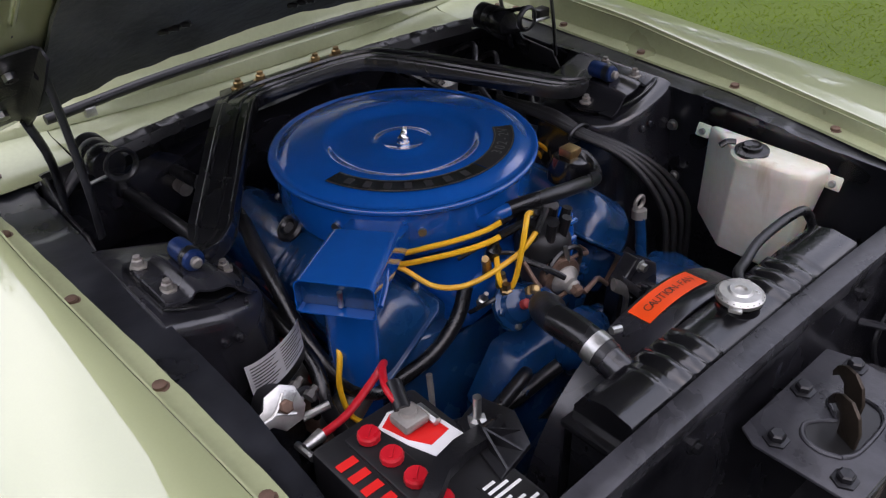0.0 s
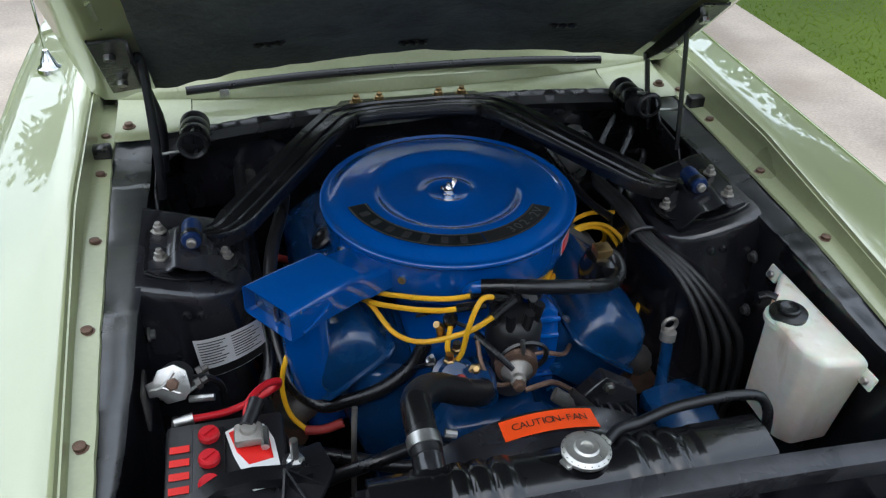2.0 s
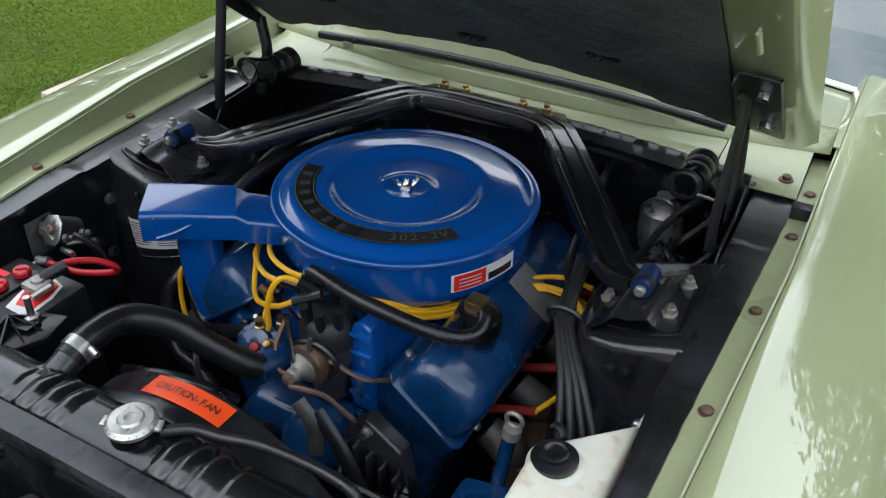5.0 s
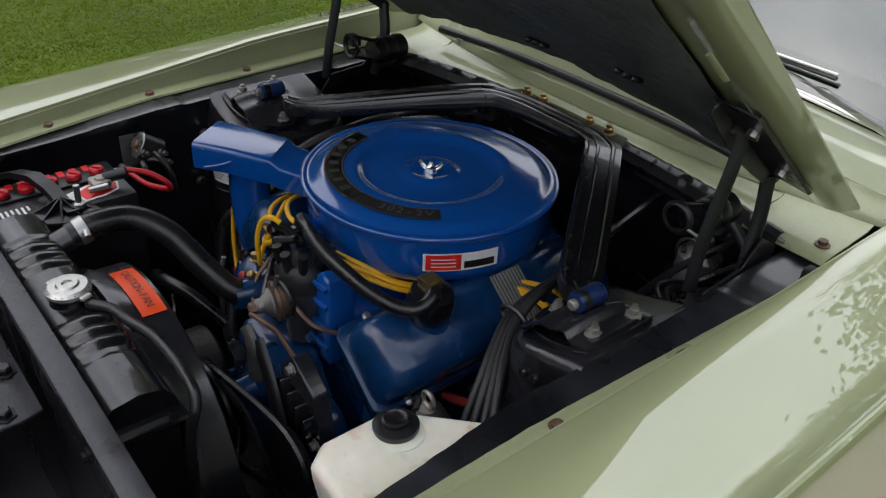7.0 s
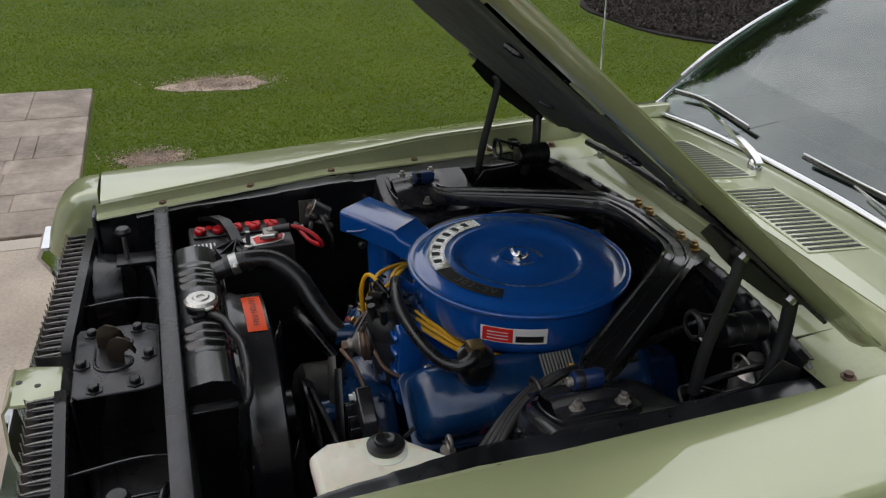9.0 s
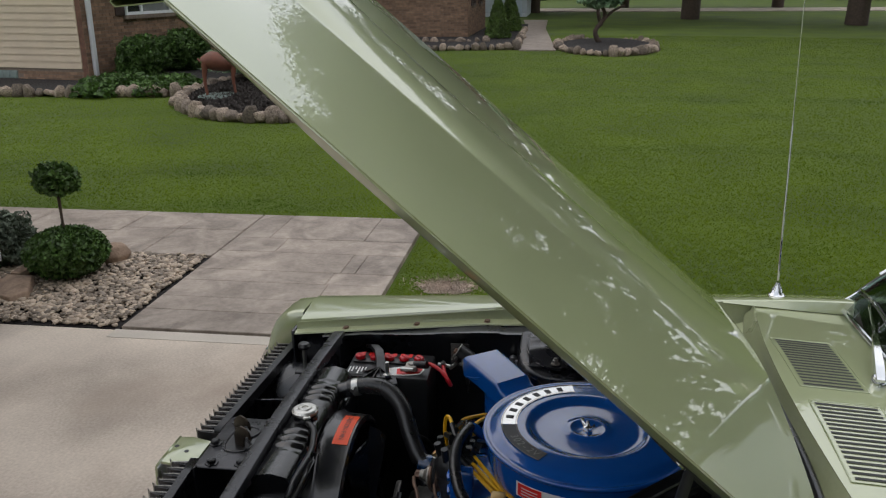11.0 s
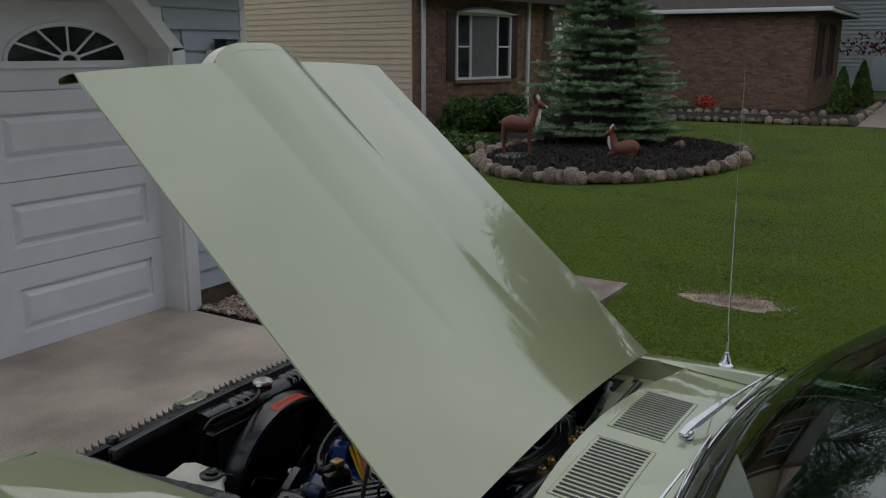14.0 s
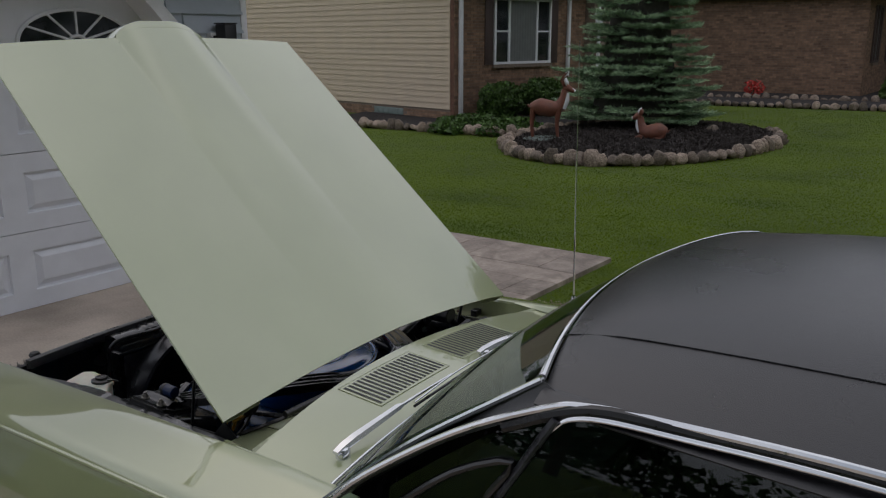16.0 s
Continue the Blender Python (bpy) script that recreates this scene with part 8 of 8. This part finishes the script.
rf = Geo().add([(-0.5, 0.45, 3.12), (7.1, 0.45, 3.12), (4.0, -3.4, 5.0), (-0.5, -3.4, 5.0), (7.1, -7.2, 3.12), (-0.5, -7.2, 3.12), (7.1, 0.45, 2.96), (-0.5, 0.45, 2.96), (7.1, -7.2, 2.96), (-0.5, -7.2, 2.96)], [(0, 1, 2, 3), (1, 4, 2), (4, 5, 3, 2), (7, 6, 8, 9)], MW)
part("wing_roof", rf, SHINGLE, nh, smooth=0)
for bx, mm_ in ((((-0.5, 0.42, 2.99), (7.12, 0.53, 3.12)), MW), (((-0.55, 0.42, 2.99), (6.9, 0.53, 3.12)), ME)):
    part("gutter", Geo().box(*bx, mm_), TRIM_WHITE, nh, bevel=0.02)
MLX, MLY = -17.9, -7.7
ln = thing("lamp_post", (MLX, MLY, 0), "white post lantern near the house entry", "post lamp")
part("post", Geo().cyl((MLX, MLY, 0), (MLX, MLY, 2.15), 0.045), TRIM_WHITE, ln)
part("crossbar", Geo().cyl((MLX - 0.22, MLY, 2.0), (MLX + 0.22, MLY, 2.0), 0.015), TRIM_WHITE, ln)
part("lantern", Geo().lathe([(0.06, 2.15), (0.09, 2.2), (0.12, 2.42), (0.145, 2.44), (0.045, 2.56), (0.0, 2.64)], pose(MLX, MLY, 0), 8), TRIM_WHITE, ln, smooth=0)
SIDING_PALE = mat("pale_grey_siding", (0.40, 0.43, 0.45), 0.6, 0, 0.05, 2, 60, 0.05)
wh = thing("house", (-46, -9, 0), "white sided house beyond the trees", "house")
part("wall", Geo().box((-52, -16, 0), (-46, -2.25, 5.4)), mat("white_siding", (0.55, 0.58, 0.60), 0.6, 0, 0.05, 2, 60, 0.05), wh)
part("roof", Geo().add([(-45.5, -16.5, 5.3), (-45.5, -1.8, 5.3), (-49, -1.8, 7.4), (-49, -16.5, 7.4), (-52.5, -16.5, 5.3), (-52.5, -1.8, 5.3)], [(0, 1, 2, 3), (3, 2, 5, 4), (1, 5, 2), (0, 3, 4)]), SHINGLE, wh, smooth=0)
for i in range(26):
    part("siding_board", Geo().add([(-46, -16, 0.2 + i * 0.2), (-46, -2.25, 0.2 + i * 0.2), (-45.93, -2.25, 0.2 + i * 0.2), (-45.93, -16, 0.2 + i * 0.2), (-46, -16, 0.4 + i * 0.2), (-46, -2.25, 0.4 + i * 0.2)], [(0, 1, 2, 3), (3, 2, 5, 4)]), SIDING_PALE, wh, smooth=0)
part("side_door", Geo().box((-45.99, -3.3, 0.0), (-45.9, -2.5, 2.2)), SIDING_GREY, wh, bevel=0.02)

# beds and stones along the house and the path
hb = tagged(new("house_bed"), "mulched bed with a stone edge along the brick wall", "flower bed", kind="structure")
part("mulch", Geo().prism([(-28.1, -11.0)] + [(-22.45 - 0.9 * t ** 1.6, -9.4 + 7.9 * t) for t in arange(0, 1, 10)] + [(-25.6, -1.5), (-37.0, -1.75), (-37.0, -3.4), (-28.1, -3.4)], -0.03, 0.05), MULCH, hb)
stone_ring(hb, [(-22.42 - 0.9 * t ** 1.6, -9.4 + 7.9 * t) for t in arange(0, 1, 34)] + [(-23.6 - 9 * t, -1.5 - 0.2 * t) for t in arange(0, 1, 26)], 0.08, 0.16, 8)
stone_ring(hb, [(-25.0 - 0.8 * t, -9.2 + 6.6 * t) for t in arange(0, 1, 24)], 0.09, 0.16, 9)
cb = tagged(new("corner_bed"), "mulched bed with pale stones and a small pine", "flower bed", kind="structure")
part("mulch", rough_disc(-24.2, 1.1, 2.9, 1.35, -0.03, 0.08, wob=0.1, seed=6.0), MULCH, cb)
stone_ring(cb, [(-24.2 + 2.95 * math.cos(a), 1.1 + 1.4 * math.sin(a)) for a in arange(-2.8, 2.6, 38)], 0.09, 0.17, 10)
lone("garden_path", Geo().prism([(-22.9, -1.38), (-22.9, -0.35), (-34, -0.9), (-42, -1.0), (-42, -2.2), (-34, -1.65)], -0.03, 0.01), STAMPED, "brown concrete garden path to the street", "path", kind="structure")
lone("far_road", Geo().box((-60, -40, -0.03), (-54, 60, 0.005)), CONCRETE, "pale street beyond the lawn", "road", kind="structure")
sb_ = tagged(new("side_bed"), "planted bed along the tan gable wall", "flower bed", kind="structure")
part("mulch", Geo().prism([(-14.7, -12.6), (-14.2, -9.5), (-17.6, -8.9), (-17.3, -7.0), (-12.6, -6.9), (-12.2, -12)], -0.03, 0.05), MULCH, sb_)
stone_ring(sb_, [(-12.2 - 0.3 * t, -11.5 + 4.6 * t) for t in arange(0, 1, 24)], 0.09, 0.15, 12)


LEAF_EVER = mat("yellow_green_needles", (0.08, 0.13, 0.025), 0.7, 0, 0.4, 5, 60, 0)


def shrub(at, radii, count, size, seed, material, label, wob=0.25, category="shrub"):
    s_ = thing("shrub", at, label, category)
    plain("crown", leaf_cloud((at[0], at[1], at[2] + radii[2] * 0.9), radii, count, size, seed, wob, 0.45), material, s_)
    part("stem", Geo().cyl(at, (at[0], at[1], at[2] + radii[2]), 0.03, n=8), BARK, s_)
    return s_


def crooked_trunk(tk, p, tx, s_):
    part("trunk", Geo().tube([(p[0], p[1], 0), (p[0] + 0.1, p[1] - 0.15, s_ * 0.35), (p[0] - 0.05, p[1] + 0.12, s_ * 0.7), (p[0], p[1], s_ * 1.05)], [0.09, 0.07, 0.06, 0.05], 8, 4), BARK, tk)
    part("limb", Geo().tube([(p[0], p[1] - 0.05, s_ * 0.5), (tx[0], tx[1], s_ * 0.85), (tx[0], tx[1] + 0.35, s_)], [0.05, 0.04, 0.03], 8, 4), BARK, tk)


shrub((-7.5, 6.1, 0.0), (0.5, 0.5, 0.42), 5000, 0.05, 29, LEAF, "dark green shrub in the low mulch bed", 0.35)
shrub((-15.0, -8.75, 0.0), (0.58, 0.5, 0.46), 9000, 0.045, 21, LEAF_BOX, "clipped green shrub under the window")
shrub((-16.6, -8.55, 0.0), (0.72, 0.55, 0.5), 9000, 0.045, 22, LEAF_BOX, "clipped green shrub under the window")
shrub((-13.0, -8.3, -0.1), (1.0, 0.6, 0.22), 6000, 0.05, 23, LEAF_BOX, "low green ground cover beside the bed")
shrub((-13.2, -7.4, -0.1), (0.9, 0.55, 0.2), 6000, 0.05, 24, LEAF_BOX, "low green ground cover beside the bed")
for x, y, h, r in ((-27.4, -2.35, 1.35, 0.42), (-31.5, -2.2, 1.5, 0.45)):
    ev = thing("shrub", (x, y, 0), "small cone shaped yellow-green evergreen beside the brick house", "shrub")
    rg = np.random.RandomState(25)
    q, a = rg.rand(6000) ** 1.5, rg.rand(6000) * 2 * math.pi
    rr = r * (1 - q) ** 0.8 * (0.75 + 0.3 * rg.rand(6000))
    plain("crown", scatter_leaves(np.column_stack([x + rr * np.cos(a), y + rr * np.sin(a), 0.1 + h * q]), 0.06, rg), LEAF_EVER, ev)
    part("stem", Geo().cyl((x, y, 0), (x, y, h * 0.8), 0.03, n=8), BARK, ev)
shrub((-25.6, -6.05, 0.1), (0.26, 0.34, 0.26), 240, 0.05, 26, mat("red_blooms", (0.45, 0.03, 0.02), 0.6), "red flowering plant along the brick wall")
sp_ = shrub((-25.2, 0.95, 1.10), (0.62, 0.62, 0.28), 3600, 0.06, 27, NEEDLE, "small spreading pine tree in a stone edged bed", 0.4)
crooked_trunk(sp_, (-25.2, 0.95), (-25.3, 1.3), 1.15)
sm_ = shrub((-36.5, 1.2, 1.62), (2.6, 3.3, 0.62), 5200, 0.085, 28, LEAF_RED, "wide spreading tree with maroon leaves", 1.1, "tree")
crooked_trunk(sm_, (-36.5, 1.4), (-36.2, 2.1), 2.0)


def big_tree(at, h, r, seed, material=None, n=11000):
    """Trunk, limbs and a crown of many leaf clumps."""
    t_ = thing("tree", at, "tall leafy green tree, in view or only mirrored", "tree", "background trees")
    rg = np.random.RandomState(seed)
    p0 = Vector(at)
    part("trunk", Geo().tube([p0, p0 + Vector((0.2, 0.1, h * 0.3)), p0 + Vector((0, 0, h * 0.8))], [h * 0.022, h * 0.017, h * 0.004], 10), BARK, t_)
    cs, lb = [], Geo()
    nc_ = 60 if n > 20000 else 26
    for i in range(nc_):
        a, z = rg.rand() * 2 * math.pi, h * (0.22 + 0.74 * rg.rand())
        rr = r * math.sin(math.pi * min(0.97, (z / h - 0.08))) ** 0.6 * (0.55 + 0.5 * rg.rand())
        c = np.array([at[0] + rr * math.cos(a), at[1] + rr * math.sin(a), z])
        lb.tube([p0 + Vector((0, 0, z * 0.7)), Vector(c)], [h * 0.006, h * 0.002], 6)
        k = n // nc_
        cs.append(c + rg.normal(size=(k, 3)) * np.array([r * 0.14, r * 0.14, h * 0.036]))
    part("limb", lb, BARK, t_, kind="stuff")
    plain("crown", scatter_leaves(np.concatenate(cs), (0.17 if n > 20000 else h * 0.018), rg, 1.6), material or LEAF, t_)


# trees out of view are added and sized for reflections in paint and glass
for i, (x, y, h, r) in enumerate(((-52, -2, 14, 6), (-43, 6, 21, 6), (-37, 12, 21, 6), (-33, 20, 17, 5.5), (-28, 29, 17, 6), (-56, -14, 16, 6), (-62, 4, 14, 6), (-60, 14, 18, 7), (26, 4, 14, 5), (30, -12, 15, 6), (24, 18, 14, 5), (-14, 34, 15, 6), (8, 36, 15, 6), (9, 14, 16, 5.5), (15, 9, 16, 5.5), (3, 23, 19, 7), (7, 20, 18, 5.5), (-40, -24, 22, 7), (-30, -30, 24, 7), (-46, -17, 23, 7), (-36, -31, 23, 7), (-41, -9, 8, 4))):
    big_tree((x, y, 0), h, r, 40 + i, LEAF_FAR_BRIGHT if x < -30 else None, 60000 if -53 < x < -30 and y > -5 else (22000 if y < -16 or (0 < x < 16 and 8 < y < 24) else 11000))
# unseen spruce, added to be mirrored in the side window
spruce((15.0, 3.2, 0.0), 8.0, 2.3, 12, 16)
rg = np.random.RandomState(77)
cs = []
for i in range(150):
    a = 2 * math.pi * i / 150
    R_ = 85 + 14 * rg.rand()
    k = 150
    cs.append(np.array([R_ * math.cos(a), R_ * math.sin(a), 5.5]) + rg.normal(size=(k, 3)) * np.array([2.6, 2.6, 3.2]))
fw = plain("far_woods", scatter_leaves(np.concatenate(cs), 1.1, rg, 1.5), LEAF, None, "dark green woods along the horizon", "stuff")
tagged(fw, category="woods")

# bark chips on the mulch beds
def chips(parent, cx, cy, rx, ry, count, size, z, seed, material=None, word="loose black bark chips", name="bark_chips"):
    rq = np.random.RandomState(seed)
    a, q = rq.uniform(0, 2 * math.pi, count), np.sqrt(rq.rand(count)) * 0.97
    if size < 0.01:
        q = np.abs(rq.normal(size=count)) * 0.42 + 0.25 * np.sqrt(rq.rand(count))
    c = np.column_stack([cx + rx * q * np.cos(a), cy + ry * q * np.sin(a), z * (1.1 - 0.6 * q) + rq.rand(count) * size * 0.5])
    plain(name, scatter_leaves(c, size, rq, 2.4), material or CHIP, parent, word, "stuff")


CHIP = mat("black_bark_chips", (0.028, 0.022, 0.019), 0.8, 0, 0.6, 40, 90, 0.2, col2=(0.05, 0.04, 0.034))
chips(m2, -6.55, 5.7, 1.97, 1.97, 34000, 0.024, 0.012, 61)
for q in bpy.data.objects:
    if q.name.startswith("bare_patch"):
        cx, cy, rx, ry = (-4.92, -0.28, 0.24, 0.46) if q.name == "bare_patch" else (-3.40, -0.80, 0.17, 0.23)
        chips(q, cx, cy, rx, ry, 3200, 0.006, -0.013, 63, BARE, "dry sandy soil crumbs", "soil_crumbs")
chips(mb, BX, BY, BRX, BRY, 26000, 0.045, 0.11, 62)

# ---- grass blades on the near lawn ----
rg = np.random.RandomState(5)


def off_hard(x, y):
    ok = ~((x > -2.44) & (x < 2.76))
    ok &= ~((x > -2.77) & (x < 2.76) & (y > 1.2))
    ok &= ~((x > -4.92) & (y > -2.58) & (y < -1.15) & (x < 0))
    ok &= ~((x > -4.92) & (x < 0) & (y <= -2.58))
    for cx, cy, rx, ry in ((-4.92, -0.28, 0.21, 0.42), (-3.40, -0.80, 0.14, 0.19), (-6.55, 5.7, 1.98, 1.98), (BX, BY, BRX * 1.02, BRY * 1.02)):
        ok &= ((x - cx) / rx) ** 2 + ((y - cy) / ry) ** 2 > (rg.uniform(0.55, 1.1, len(x)) ** 2 if rx < 0.5 else 1)
    return ok


def blade_field(count, r0, r1, a0, a1):
    """Blades round the car, denser near it and broader far off."""
    q = np.linspace(r0, r1, 400)
    cdf = np.cumsum(q / (1 + (q / 5.0) ** 2.2))
    rr = np.interp(rg.rand(count) * cdf[-1], cdf, q)
    a = rg.uniform(a0, a1, count)
    p = np.column_stack([rr * np.cos(a), rr * np.sin(a)])
    ok = off_hard(p[:, 0], p[:, 1])
    p, rr = p[ok], rr[ok]
    n = len(p)
    a = rg.uniform(0, 2 * math.pi, n)
    w = 0.0022 * (1 + rr / 9)
    h_ = 0.013 * rg.uniform(0.4, 1.15, n) * (1 + rr / 40)
    lean = rg.normal(size=(n, 2)) * 0.017
    v = np.empty((n, 3, 3))
    v[:, 0, 0], v[:, 0, 1], v[:, 0, 2] = p[:, 0] - np.cos(a) * w, p[:, 1] - np.sin(a) * w, -0.03
    v[:, 1, 0], v[:, 1, 1], v[:, 1, 2] = p[:, 0] + np.cos(a) * w, p[:, 1] + np.sin(a) * w, -0.03
    v[:, 2, 0], v[:, 2, 1], v[:, 2, 2] = p[:, 0] + lean[:, 0], p[:, 1] + lean[:, 1], -0.03 + h_
    return v.reshape(-1, 3)


bl = [blade_field(820000, 2.4, 30.0, math.pi * 0.70, math.pi * 1.30), blade_field(110000, 2.6, 12.0, -0.35, math.pi * 0.45)]
bv = np.concatenate(bl)
nt = len(bv) // 3
gm = bpy.data.meshes.new("grass")
gm.vertices.add(len(bv))
gm.vertices.foreach_set("co", bv.astype(np.float32).ravel())
gm.loops.add(len(bv))
gm.loops.foreach_set("vertex_index", np.arange(len(bv), dtype=np.int32))
gm.polygons.add(nt)
gm.polygons.foreach_set("loop_start", np.arange(0, len(bv), 3, dtype=np.int32))
gm.update(calc_edges=True)
gm.materials.append(GRASS)
tagged(new("grass", gm), "short mown green grass blades", "grass", kind="stuff")
